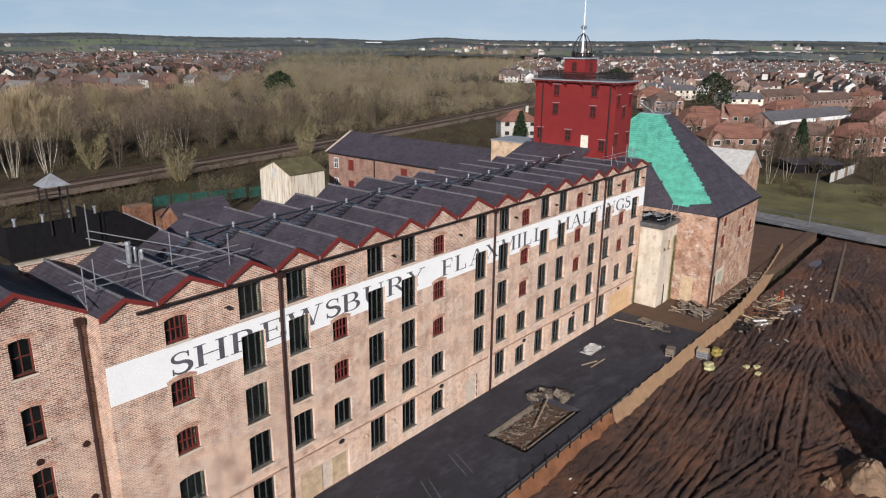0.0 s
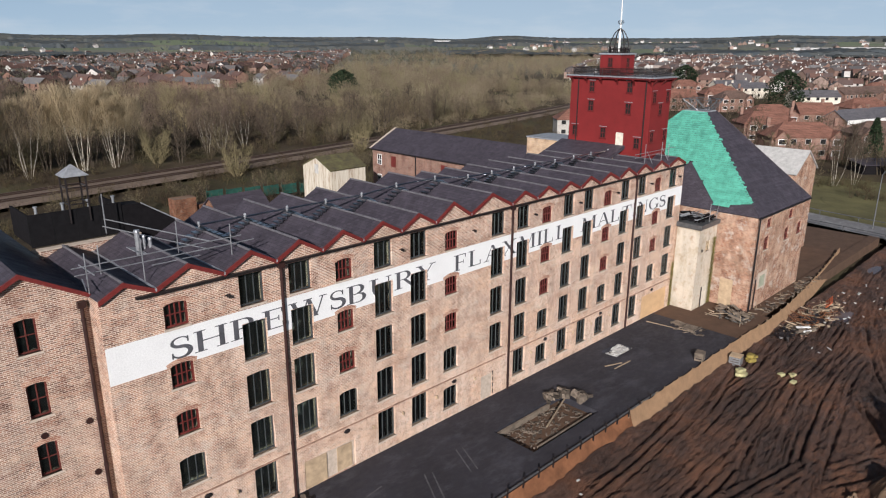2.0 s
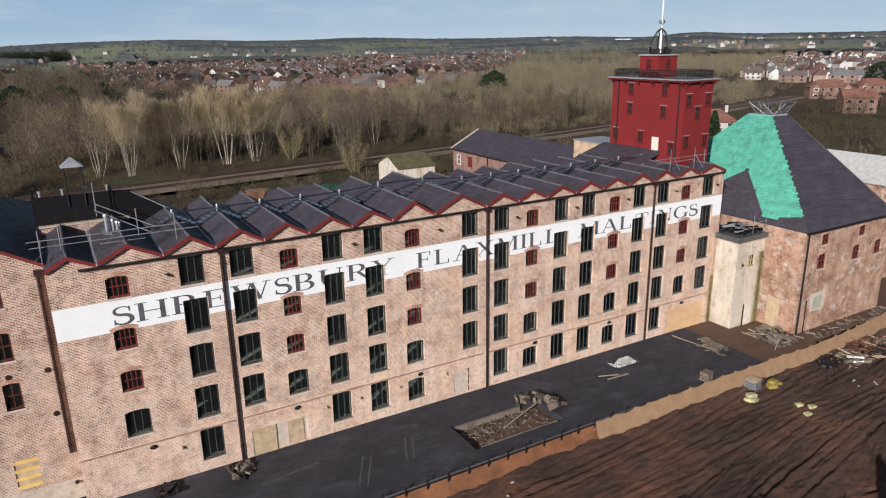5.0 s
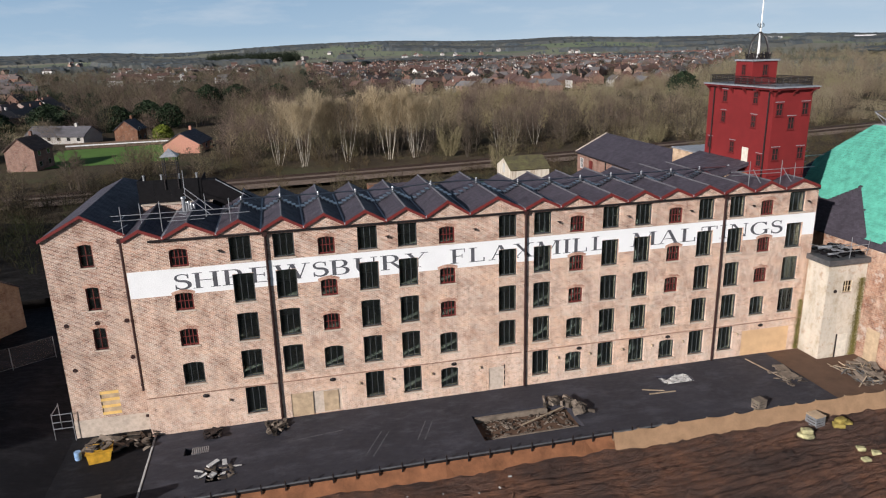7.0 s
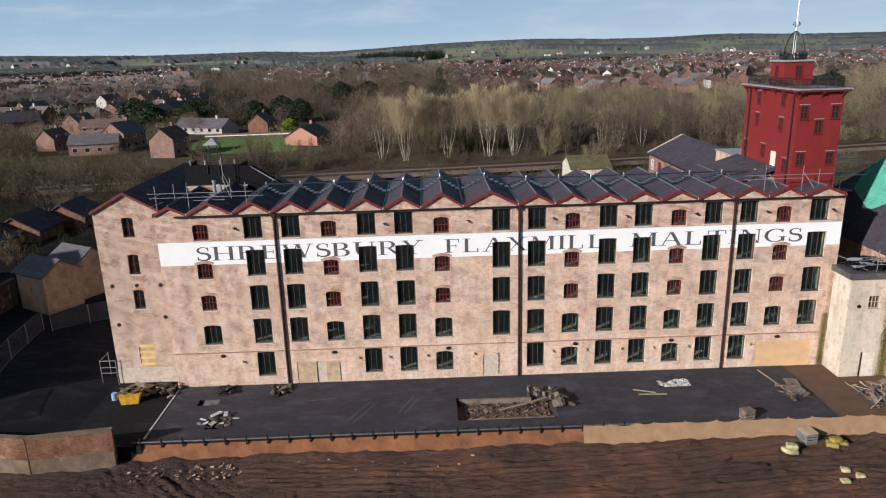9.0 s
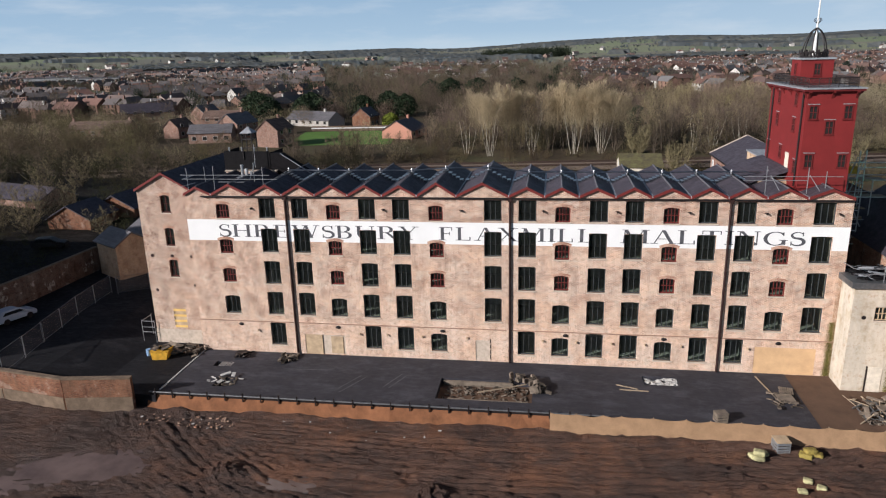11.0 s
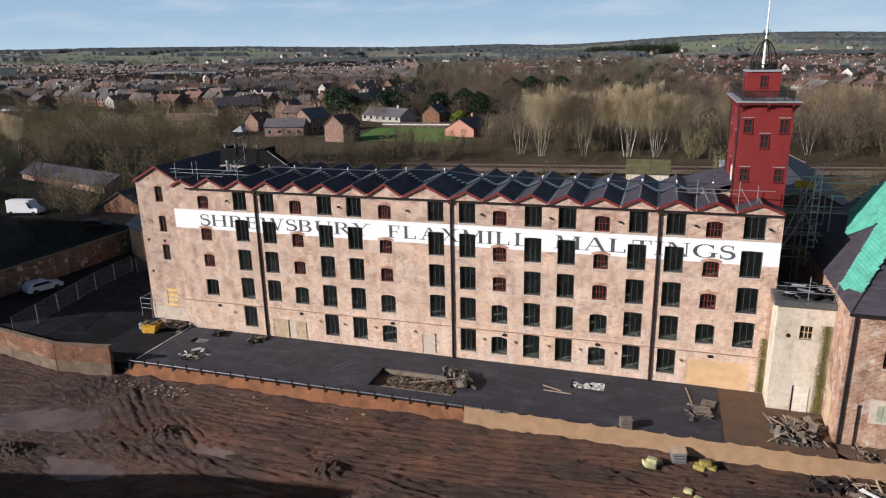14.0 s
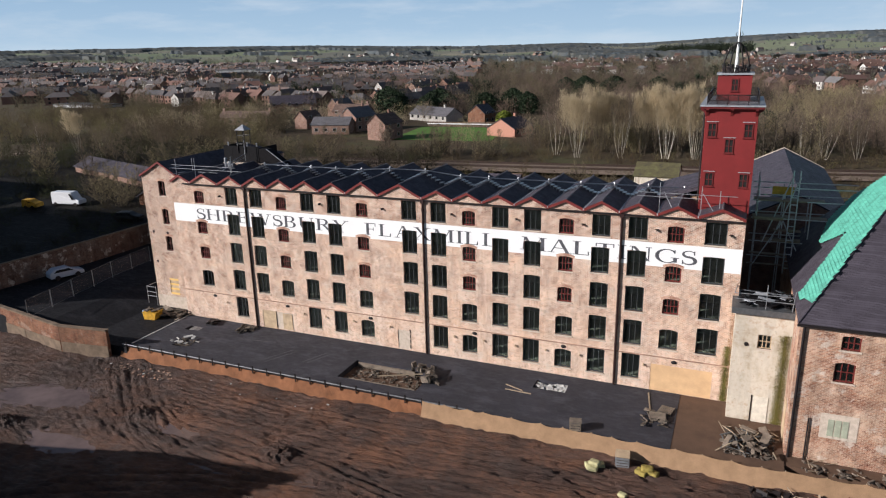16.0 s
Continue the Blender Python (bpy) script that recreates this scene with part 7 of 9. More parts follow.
# ground terrace above the retaining wall
bm = bmesh.new()
P = [(-26.45, -9.0), (-25.15, 2.0), (-24.55, 9.8), (-24.15, 19.6), (-22.0, 28.2), (-5.3, 30.2), (-5.3, 62.0), (-120.0, 90.0), (-120.0, -9.0)]
slab(bm, [(x, y, 2.0) for x, y in P], 2.5)
solo("ground_terrace", bm, M_TERRACE_SHADED, "terrace of rough ground above the wall, darkened for shade", "ground", kind="structure")

# unseen blocks added south of the site to shade the old yard and mud
for x0, x1, y0, y1, h, lab in ((-95.0, -44.0, -26.0, 2.0, 19.0, "unseen block south of the yard, added to cast shade"), (-130.0, -97.0, -10.0, 20.0, 17.0, "unseen block south-west of the wall, added to cast shade")):
    nb = thing("works_building", lab, "building")
    bm = bmesh.new()
    box(bm, x0, x1, y0, y1, -1.5, h)
    part("wall", bm, M_BRICK_HOUSE, nb)
    bm = bmesh.new()
    box(bm, x0 - 0.2, x1 + 0.2, y0 - 0.2, y1 + 0.2, h + 0.001, h + 0.25)
    part("roof", bm, M_SLATE_FAR, nb)

# ---- road, railway ----
M_BALLAST = plain("railway_ballast", (0.17, 0.125, 0.095), 0.95, 0.0, 0.3, 2.0, 25.0, bump=0.03)
M_RAIL = plain("rusty_rail", (0.07, 0.045, 0.035), 0.6, 0.3, 0.2)


def ribbon(name, pts, w, z, mat_, label, category, lift=0.0, kind="structure"):
    bm = bmesh.new()
    rows = []
    for i, (x, y) in enumerate(pts):
        a = pts[max(i - 1, 0)]
        b = pts[min(i + 1, len(pts) - 1)]
        d = Vector((b[0] - a[0], b[1] - a[1])).normalized()
        rows.append([bm.verts.new((x - d.y * s * w / 2, y + d.x * s * w / 2, z + (lift if abs(s) < 1 else 0))) for s in (1, 0.7, -0.7, -1)])
    for r0, r1 in zip(rows, rows[1:]):
        for k in range(3):
            bm.faces.new((r0[k], r0[k + 1], r1[k + 1], r1[k]))
    bmesh.ops.recalc_face_normals(bm, faces=bm.faces)
    for f in bm.faces:
        if f.normal.z < 0:
            f.normal_flip()
    return solo(name, bm, mat_, label, category, kind=kind)


def rail_y(x):
    return 100.0 + 0.105 * x + 0.0003 * x * x if x > 0 else 100.0 + 0.1 * x


RX = [-140 + 12 * i for i in range(38)]
ribbon("railway_bed", [(x, rail_y(x)) for x in RX], 13.0, 0.12, M_BALLAST, "brown railway ballast bed", "railway", 0.35)
for off in (-3.2, -1.77, 1.77, 3.2):
    bm = bmesh.new()
    for x0, x1 in zip(RX, RX[1:]):
        tube(bm, (x0, rail_y(x0) + off, 0.62), (x1, rail_y(x1) + off, 0.62), 0.12, n=4)
    solo("rail", bm, M_RAIL, "rusty steel running rail", "rail", kind="structure")
ribbon("road", [(98, -60), (101, -14), (104, 3), (108, 20), (118, 45), (150, 80), (200, 100)], 6.5, 0.06, M_ROAD, "worn grey road beyond the kiln", "road", 0.02)
ribbon("verge", [(128, -80), (128, -14), (131, 3), (136, 20)], 46, -0.15, plain("winter_grass", (0.125, 0.112, 0.046), 0.95, 0.0, 0.35, 0.15, 6.0, bump=0.05), "rough winter grass beyond the road", "grass", 0.0)
for off in (-3.6, 3.6):
    bm = bmesh.new()
    P = [(101, -14), (104, 3), (108, 20)]
    for (x0, y0), (x1, y1) in zip(P, P[1:]):
        tube(bm, (x0 + off, y0, 0.7), (x1 + off, y1, 0.7), 0.07, n=5)
        for f in (0.0, 0.33, 0.66):
            xx, yy = x0 + off + (x1 - x0) * f, y0 + (y1 - y0) * f
            tube(bm, (xx, yy, 0), (xx, yy, 0.75), 0.06, n=5)
    solo("road_rail", bm, M_DARKSTEEL, "dull steel rail along the road", "railing")
lp = thing("street_lamp", "dark slender street lamp by the road", "street lamp", at=(103.5, -5.5, 0))
bm = bmesh.new()
tube(bm, (0, 0, 0), (0, 0, 8.0), 0.10, 0.06, 8)
part("pole", bm, M_DARKSTEEL, lp)
bm = bmesh.new()
tube(bm, (0, 0, 8.0), (1.2, 0, 8.25), 0.05, n=6)
box(bm, 1.0, 1.7, -0.1, 0.1, 8.2, 8.32)
part("lamp_head", bm, M_DARKSTEEL, lp)
bm = bmesh.new()
bm.faces.new([bm.verts.new(p) for p in ((-47, 139, 0.10), (-15, 142, 0.10), (-20, 177, 0.10), (-52, 174, 0.10))])
solo("lawn", bm, plain("mown_grass", (0.075, 0.155, 0.022), 0.95, 0.0, 0.2, 0.2, 5.0, bump=0.02), "bright mown green lawn", "lawn", kind="structure")
M_BROWNFENCE = plain("brown_fence", (0.13, 0.09, 0.065), 0.9, 0.0, 0.3)
gfence = thing("garden_fence", "brown timber fence behind the lawn", "fence")
for i in range(18):
    bm = bmesh.new()
    box(bm, -51 + 1.8 * i, -49.3 + 1.8 * i, 177.0 + 0.12 * i, 177.06 + 0.12 * i, 0, 1.7)
    part("fence_board", bm, M_BROWNFENCE, gfence)
bm = bmesh.new()
slab(bm, [(-51, 176.5, 1.15), (-18, 178.9, 1.15), (-18, 178.97, 1.15), (-51, 176.57, 1.15)], 0.35)
part("white_rail", bm, M_WHITEPAINT, gfence, "white rail along the lawn")

# ---- houses ----
M_TILE = slates("red_roof_tile", (0.21, 0.100, 0.072), 0.3, 0.25, 0.8)
M_TILE_BROWN = slates("brown_roof_tile", (0.135, 0.088, 0.07), 0.3, 0.25, 0.8)


M_PALEFRAME = plain("dull_white_frame", (0.52, 0.50, 0.47), 0.6, 0.0, 0.25, obj=0.5)


def house(name, label, w, d, h, rise, wall_m, roof_m, at, rz, chimneys=1, group="", win=True, hip=False):
    """A house: walls, two roof slopes, chimneys, windows with panes, a door."""
    ob = thing(name, label, "house", group, at=at, rz=rz)
    bm = bmesh.new()
    if hip:
        box(bm, -w / 2, w / 2, -d / 2, d / 2, -0.5, h)
    else:
        poly_prism(bm, [(-d / 2, -0.5), (d / 2, -0.5), (d / 2, h), (0, h + rise - 0.1), (-d / 2, h)], 'x', -w / 2, w / 2)
    part("wall", bm, wall_m, ob)
    o = 0.35
    inset = d / 2 if hip else -0.25
    for s in (-1, 1):
        bm = bmesh.new()
        slab(bm, [(-w / 2 - o, s * (d / 2 + o), h - 0.1), (w / 2 + o, s * (d / 2 + o), h - 0.1), (w / 2 - inset, s * 0.002, h + rise), (-w / 2 + inset, s * 0.002, h + rise)], 0.15)
        part("roof", bm, roof_m, ob)
        if hip:
            bm = bmesh.new()
            slab(bm, [(s * (w / 2 + o), -d / 2 - o, h - 0.1), (s * (w / 2 + o), d / 2 + o, h - 0.1), (s * (w / 2 - inset), 0, h + rise)], 0.15)
            part("roof", bm, roof_m, ob)
    for c in range(chimneys):
        bm = bmesh.new()
        x = -w / 2 + 0.6 + c * (w - 1.2) / max(1, chimneys - 1) if chimneys > 1 else w / 4
        box(bm, x - 0.4, x + 0.4, -0.3, 0.3, h + rise - 0.9, h + rise + 1.0)
        part("chimney", bm, wall_m, ob)
    if win:
        storeys = 1 if h < 3.5 else 2
        for s in (-1, 1):
            for k in range(storeys):
                for i in range(max(2, int(w / 3.2))):
                    n_ = max(2, int(w / 3.2))
                    x = -w / 2 + w * (i + 0.5) / n_
                    wd = new("window")
                    wd.parent = ob
                    wd.matrix_basis = pose(x, s * d / 2, 0.9 + 2.6 * k, 0, 0, 0 if s < 0 else 180)
                    bm = bmesh.new()
                    ring(bm, 0.7, 1.25, 0.09, -0.06, -0.003)
                    part("window_frame", bm, M_PALEFRAME, wd)
                    bm = bmesh.new()
                    box(bm, -0.6, 0.6, -0.035, -0.005, 0.1, 1.15)
                    part("pane", bm, M_DARKGLASS, wd)
    return ob


M_PALEDULL = plain("dull_white_render", (0.40, 0.375, 0.34), 0.85, 0.0, 0.25)
M_SALMON = plain("salmon_render", (0.46, 0.225, 0.16), 0.85, 0.0, 0.15)
house("bungalow", "salmon-gabled bungalow with pale roof beside the lawn", 12, 10, 2.6, 3.0, M_SALMON, M_SLATE, (-14.5, 160, 0), 78, 1)
house("house", "brick gabled house beside the trees", 9, 7, 5.0, 3.0, M_BRICK_HOUSE, M_TILE_BROWN, (-49.5, 141.0, 0), 80, 1)
house("house", "brick gabled house with dark roof", 10, 8, 5.0, 3.2, M_BRICK_HOUSE, M_SLATE_FAR, (-70, 160, 0), 75, 1)
house("long_bungalow", "long low pale-walled building with grey roof", 21, 9, 2.4, 2.8, M_PALEDULL, M_SLATE_FAR, (-56.5, 197, 0), -24, 1)
house("house", "small orange brick house", 8, 7, 4.0, 3.0, M_BRICK_WALL, M_SLATE, (-35, 190, 0), 80, 1)
house("long_house", "long low brown-roofed house among trees", 21, 8, 2.8, 2.4, M_BRICK_HOUSE, M_TILE_BROWN, (-124, 168, 0), 8, 2)
house("house", "small brick house with a steep gable", 8, 6, 3.6, 2.8, M_BRICK_HOUSE, M_TILE_BROWN, (-92, 162, 0), 80, 1)
house("house", "long dark-roofed brick house with gable end", 20, 9, 4.2, 3.6, M_BRICK_HOUSE, M_SLATE, (-136, 216, 0), 35, 1)
house("house", "brick house with a sunlit gable", 9, 7, 4.4, 3.0, M_BRICK_HOUSE, M_SLATE_FAR, (-106, 208, 0), 75, 1)
house("house", "brown-roofed pair among the gardens", 14, 7, 4.4, 2.6, M_BRICK_HOUSE, M_TILE_BROWN, (-86, 184, 0), 5, 2)
house("house", "dark-roofed low house behind the scrub", 13, 7, 3.2, 2.4, M_BRICK_HOUSE, M_SLATE_FAR, (-74, 150, 0), 12, 1)
house("house", "gabled house of orange brick by the trees", 9, 8, 4.0, 3.2, M_BRICK_WALL, M_TILE_BROWN, (-198, 254, 0), 70, 1)
# unseen house-shaped block, added only to cast shade on the mud
house("shade_house", "unseen house south of the field, added to cast shade", 27, 11, 9.0, 4.5, M_BRICK_HOUSE, M_SLATE_FAR, (-13.5, -43.0, -1.0), 15, 0, win=False)
for x, y in ((-38.9, 38.0), (-36.7, 45.8), (-34.1, 53.7)):
    house("cottage", "low brick cottage with orange sunlit gable", 6.6, 6.9, 1.9, 2.0, M_BRICK_WALL, M_SLATE, (x, y, 1.7), 90, 0, "cottages behind the wall", win=False)
house("long_house", "long low house with dark slate roof", 32, 7, 1.4, 1.8, M_BRICK_HOUSE, M_SLATE, (-68.0, 55.3, 2.0), -17.5, 0, win=False)
for x, y in ((-19.5, 18.6), (-18.2, 22.9)):
    house("outhouse", "slate-roofed brick outhouse by the old wall", 4.8, 4.0, 4.2, 1.35, M_BRICK_PALE, M_SLATE_FAR, (x, y, 1.05), -31, 0, "outhouses by the wall", win=False)
# estate of red roofs north of the kiln: semi-detached brick houses along streets that run north-west
M_WHITEFASCIA = plain("white_weatherboard", (0.72, 0.71, 0.68), 0.7, 0.0, 0.1)
ESTATE = (("hip-roofed brick house with orange-red tiles", 15, 8.5, 5.2, 2.9, M_BRICK_HOUSE, M_TILE, True), ("long pair of brick houses with hipped red tiles", 17, 8.5, 5.2, 3.0, M_BRICK_HOUSE, M_TILE, True),
          ("brick house with a dull brown tiled roof", 14, 8, 5.2, 2.8, M_BRICK_HOUSE, M_TILE_BROWN, True), ("pale rendered pair of houses with grey roof", 19, 8, 5.0, 2.5, M_CREAM, M_SLATE_FAR, False),
          ("brick house with a sunlit gable and red tiles", 11, 8, 5.2, 3.2, M_BRICK_HOUSE, M_TILE, False), ("dull white house with hipped red tiles", 11, 8.5, 5.0, 3.0, M_PALEDULL, M_TILE, True),
          ("brown-roofed terrace of brick houses", 32, 8, 5.2, 2.8, M_BRICK_HOUSE, M_TILE_BROWN, False))
made = {}


def put_house(k, x, y, rz):
    if k not in made:
        label, w, d, h, rs, wall_m, roof_m, hip = ESTATE[k]
        made[k] = house("house", label, w, d, h, rs, wall_m, roof_m, (x, y, 0), rz, 2 if w > 14 else 1, "estate houses", True, hip)
        for s_ in (-1, 1):
            if w > 12 and hip:
                # projecting gabled bay at each end of the front
                bm = bmesh.new()
                u = s_ * (w / 2 - 2.2)
                poly_prism(bm, [(u - 1.6, -0.5), (u + 1.6, -0.5), (u + 1.6, h - 0.3), (u, h + 1.4), (u - 1.6, h - 0.3)], 'y', -d / 2 - 0.7, -d / 2 + 1.5)
                part("bay", bm, wall_m, made[k])
                for e in (-1, 1):
                    bm = bmesh.new()
                    slab(bm, [(u + e * 1.9, -d / 2 - 0.95, h - 0.55), (u + e * 0.002, -d / 2 - 0.95, h + 1.5), (u + e * 0.002, -d / 2 + 2.6, h + 1.5), (u + e * 1.9, -d / 2 + 0.4, h - 0.55)], 0.12)
                    part("bay_roof", bm, roof_m, made[k])
                for z in (0.9, 3.4):
                    bm = bmesh.new()
                    box(bm, u - 0.95, u + 0.95, -d / 2 - 0.74, -d / 2 - 0.705, z, z + 1.35)
                    part("bay_frame", bm, M_WHITEPAINT, made[k])
                    bm = bmesh.new()
                    box(bm, u - 0.8, u + 0.8, -d / 2 - 0.76, -d / 2 - 0.742, z + 0.14, z + 1.2)
                    part("bay_pane", bm, M_DARKGLASS, made[k])
    else:
        copy_thing(made[k], pose(x, y, 0, 0, 0, rz))


for k, x, y, a in ((0, 188.5, 44, -43), (1, 166, 27, -45), (2, 184.5, 15.5, -45), (0, 191, 5, -27), (4, 240, 9, 40), (5, 160, 87, -45), (3, 304, 70, -43), (6, 337, 62, -17), (6, 325, 41, -18), (3, 340, 112, -30), (5, 309, 112, -40),
                   (1, 262, 40, -30), (0, 212, 52, -44), (4, 225, 44, -44), (2, 214, -12, -30), (1, 238, -16, -25), (0, 268, 0, -24), (5, 292, 14, -20), (2, 268, 88, -40), (1, 288, 102, -42), (4, 256, 104, -42), (0, 300, -14, -20),
                   (2, 365, 96, -32), (0, 376, 66, -20), (1, 372, 34, -14), (5, 352, 8, -12), (2, 392, 6, -10), (0, 330, 140, -36), (3, 356, 128, -34), (1, 306, 146, -40)):
    put_house(k, x, y, a)
row = house("terrace", "long brick terrace with white weatherboard and slate roof", 46, 8.5, 4.6, 3.0, M_BRICK_HOUSE, M_SLATE_FAR, (234, 27.5, 0), -16, 4, "", True)
bm = bmesh.new()
box(bm, -23.1, 23.1, -4.62, -4.33, 3.9, 5.0)
part("weatherboard", bm, M_WHITEFASCIA, row, "white weatherboard band under the eaves")
# dark works lot and pale panel wall on the verge
lot = thing("works_shed", "low black-roofed works shed on the verge", "shed", at=(157, 7.0, 0), rz=-46)
bm = bmesh.new()
box(bm, -5.5, 5.5, -3, 3, -0.3, 2.0)
part("wall", bm, M_BLACKBOARD, lot)
bm = bmesh.new()
slab(bm, [(-5.8, -3.3, 2.05), (5.8, -3.3, 2.05), (5.8, 3.3, 2.5), (-5.8, 3.3, 2.5)], 0.15)
part("roof", bm, M_SLATE, lot)
pale = thing("panel_fence", "pale concrete panel fence round the works lot", "fence", at=(144.5, 0.2, 0), rz=-5)
for i in range(8):
    bm = bmesh.new()
    box(bm, 2.2 * i, 2.2 * i + 2.12, -0.06, 0.06, 0, 1.9)
    part("panel", bm, M_DIRTYRENDER if i % 3 == 1 else M_CONCRETE, pale)
    bm = bmesh.new()
    box(bm, 2.2 * i + 2.125, 2.2 * i + 2.195, -0.09, 0.09, -0.2, 2.05)
    part("post", bm, M_CONCRETE, pale)


def far_houses(name, label, cells, seed, roof_m, wall_m, windows=True):
    """Far houses in streets: gabled or hipped solids with chimneys and dark window slots, each a little different."""
    rr = random.Random(seed)
    wv, wf, rv, rf, dv, df = [], [], [], [], [], []
    for x, y, a in cells:
        a += rr.uniform(-0.06, 0.06) + (math.pi / 2 if rr.random() < 0.22 else 0)
        w, d, h, rs = rr.choice((8, 9, 12, 14, 15)) * rr.uniform(0.9, 1.1), rr.uniform(6.5, 8), rr.uniform(4.6, 5.3), rr.uniform(2.4, 3.3)
        z = hill(x, y) - 0.5
        c, s = math.cos(a), math.sin(a)

        def P(u, v, t):
            return (x + u * c - v * s, y + u * s + v * c, z + t)
        k = d / 2 if rr.random() < 0.35 else -0.3
        n0 = len(wv)
        wv += [P(-w / 2, -d / 2, 0), P(w / 2, -d / 2, 0), P(w / 2, d / 2, 0), P(-w / 2, d / 2, 0), P(-w / 2, -d / 2, h), P(w / 2, -d / 2, h), P(w / 2, d / 2, h), P(-w / 2, d / 2, h)]
        faces = [(0, 1, 5, 4), (2, 3, 7, 6)]
        if k < 0:
            wv += [P(-w / 2, 0, h + rs - 0.15), P(w / 2, 0, h + rs - 0.15)]
            faces += [(1, 2, 6, 9, 5), (3, 0, 4, 8, 7)]
        else:
            faces += [(1, 2, 6, 5), (3, 0, 4, 7)]
        wf += [tuple(n0 + q for q in f) for f in faces]
        n0 = len(rv)
        e = 0.3
        rv += [P(-w / 2 - e, -d / 2 - e, h - 0.1), P(w / 2 + e, -d / 2 - e, h - 0.1), P(w / 2 - k, 0, h + rs), P(-w / 2 + k, 0, h + rs), P(w / 2 + e, d / 2 + e, h - 0.1), P(-w / 2 - e, d / 2 + e, h - 0.1)]
        rf += [tuple(n0 + q for q in f) for f in ((0, 1, 2, 3), (3, 2, 4, 5)) + (((1, 4, 2), (5, 0, 3)) if k > 0 else ())]
        cx = rr.choice((-w / 3, w / 3, 0))
        n0 = len(wv)
        wv += [P(cx + u, v, t) for t in (h + rs - 0.8, h + rs + 1.0) for u, v in ((-0.4, -0.3), (0.4, -0.3), (0.4, 0.3), (-0.4, 0.3))]
        wf += [tuple(n0 + q for q in f) for f in ((0, 1, 5, 4), (1, 2, 6, 5), (2, 3, 7, 6), (3, 0, 4, 7), (4, 5, 6, 7))]
        if windows and math.hypot(x, y) < 620:
            for sd in (-1, 1):
                for t in (1.3, 3.5):
                    for u in (-w / 3, 0, w / 3):
                        n0 = len(dv)
                        v = sd * (d / 2 + 0.03)
                        dv += [P(u - 0.6, v, t), P(u + 0.6, v, t), P(u + 0.6, v, t + 1.2), P(u - 0.6, v, t + 1.2)]
                        df.append((n0, n0 + 1, n0 + 2, n0 + 3))
    ob = thing(name, label, "houses", kind="stuff")
    shared("walls", raw_mesh("walls", wv, wf, wall_m), ob)["kind"] = "stuff"
    shared("roofs", raw_mesh("roofs", rv, rf, roof_m), ob)["kind"] = "stuff"
    if dv:
        shared("windows", raw_mesh("windows", dv, df, M_DARKGLASS), ob)["kind"] = "stuff"


def island_mat(name, stops, rough=0.85):
    m = Nodes(name, rough, 0.0, 0.2)
    q = m.add("ShaderNodeNewGeometry").outputs["Random Per Island"]
    col = m.ramp(q, stops)
    col = m.mix(0.5, col, m.ramp(m.noise(0.7, 5), [(0.3, 0.6), (0.7, 1.0)]), 'MULTIPLY')
    m.base(col)
    return m.mat


M_FARWALL = island_mat("far_house_walls", [(0.0, (0.13, 0.075, 0.058)), (0.5, (0.22, 0.125, 0.095)), (0.78, (0.28, 0.185, 0.145)), (0.84, (0.46, 0.43, 0.39)), (1.0, (0.60, 0.58, 0.54))])
M_FARROOF = island_mat("far_red_roofs", [(0.0, (0.085, 0.056, 0.050)), (0.35, (0.145, 0.082, 0.066)), (0.6, (0.12, 0.088, 0.08)), (0.8, (0.13, 0.122, 0.122)), (1.0, (0.18, 0.172, 0.17))])
M_FARROOF2 = island_mat("far_grey_roofs", [(0.0, (0.085, 0.08, 0.085)), (0.5, (0.125, 0.108, 0.105)), (0.75, (0.15, 0.12, 0.11)), (1.0, (0.19, 0.105, 0.085))])
M_PALEWALL = island_mat("pale_suburb_walls", [(0.0, (0.20, 0.125, 0.10)), (0.45, (0.30, 0.21, 0.17)), (0.55, (0.46, 0.43, 0.40)), (1.0, (0.64, 0.63, 0.60))])
M_PALEROOF = island_mat("pale_suburb_roofs", [(0.0, (0.14, 0.105, 0.095)), (0.5, (0.20, 0.17, 0.16)), (0.8, (0.30, 0.28, 0.27)), (1.0, (0.46, 0.45, 0.44))])


def streets(inside, x0, x1, y0, y1, seed, turn, along=13.0, across=27.0, keep=0.86, patch=-0.42):
    """House spots in rows, back to back along streets; each quarter of the town has its own heading."""
    rr = random.Random(seed)
    out, size = [], 150.0
    for bx in range(int(x0 // size), int(x1 // size) + 1):
        for by in range(int(y0 // size), int(y1 // size) + 1):
            a = turn + rr.choice((0, 0.35, -0.3, 1.45, 0.9))
            c, s = math.cos(a), math.sin(a)
            cx, cy = (bx + 0.5) * size, (by + 0.5) * size
            n = int(size / along)
            for j in range(-5, 6):
                for i in range(-n, n + 1):
                    u, v = i * along + rr.uniform(-1.5, 1.5), j * across + rr.uniform(-2, 2) + 6 * math.sin(i * 0.35 + bx)
                    x, y = cx + u * c - v * s, cy + u * s + v * c
                    if abs(x - cx) > size / 2 or abs(y - cy) > size / 2 or not inside(x, y) or rr.random() > keep or noise.noise((x / 80, y / 80, seed)) < patch:
                        continue
                    out.append((x, y, a))
    return out


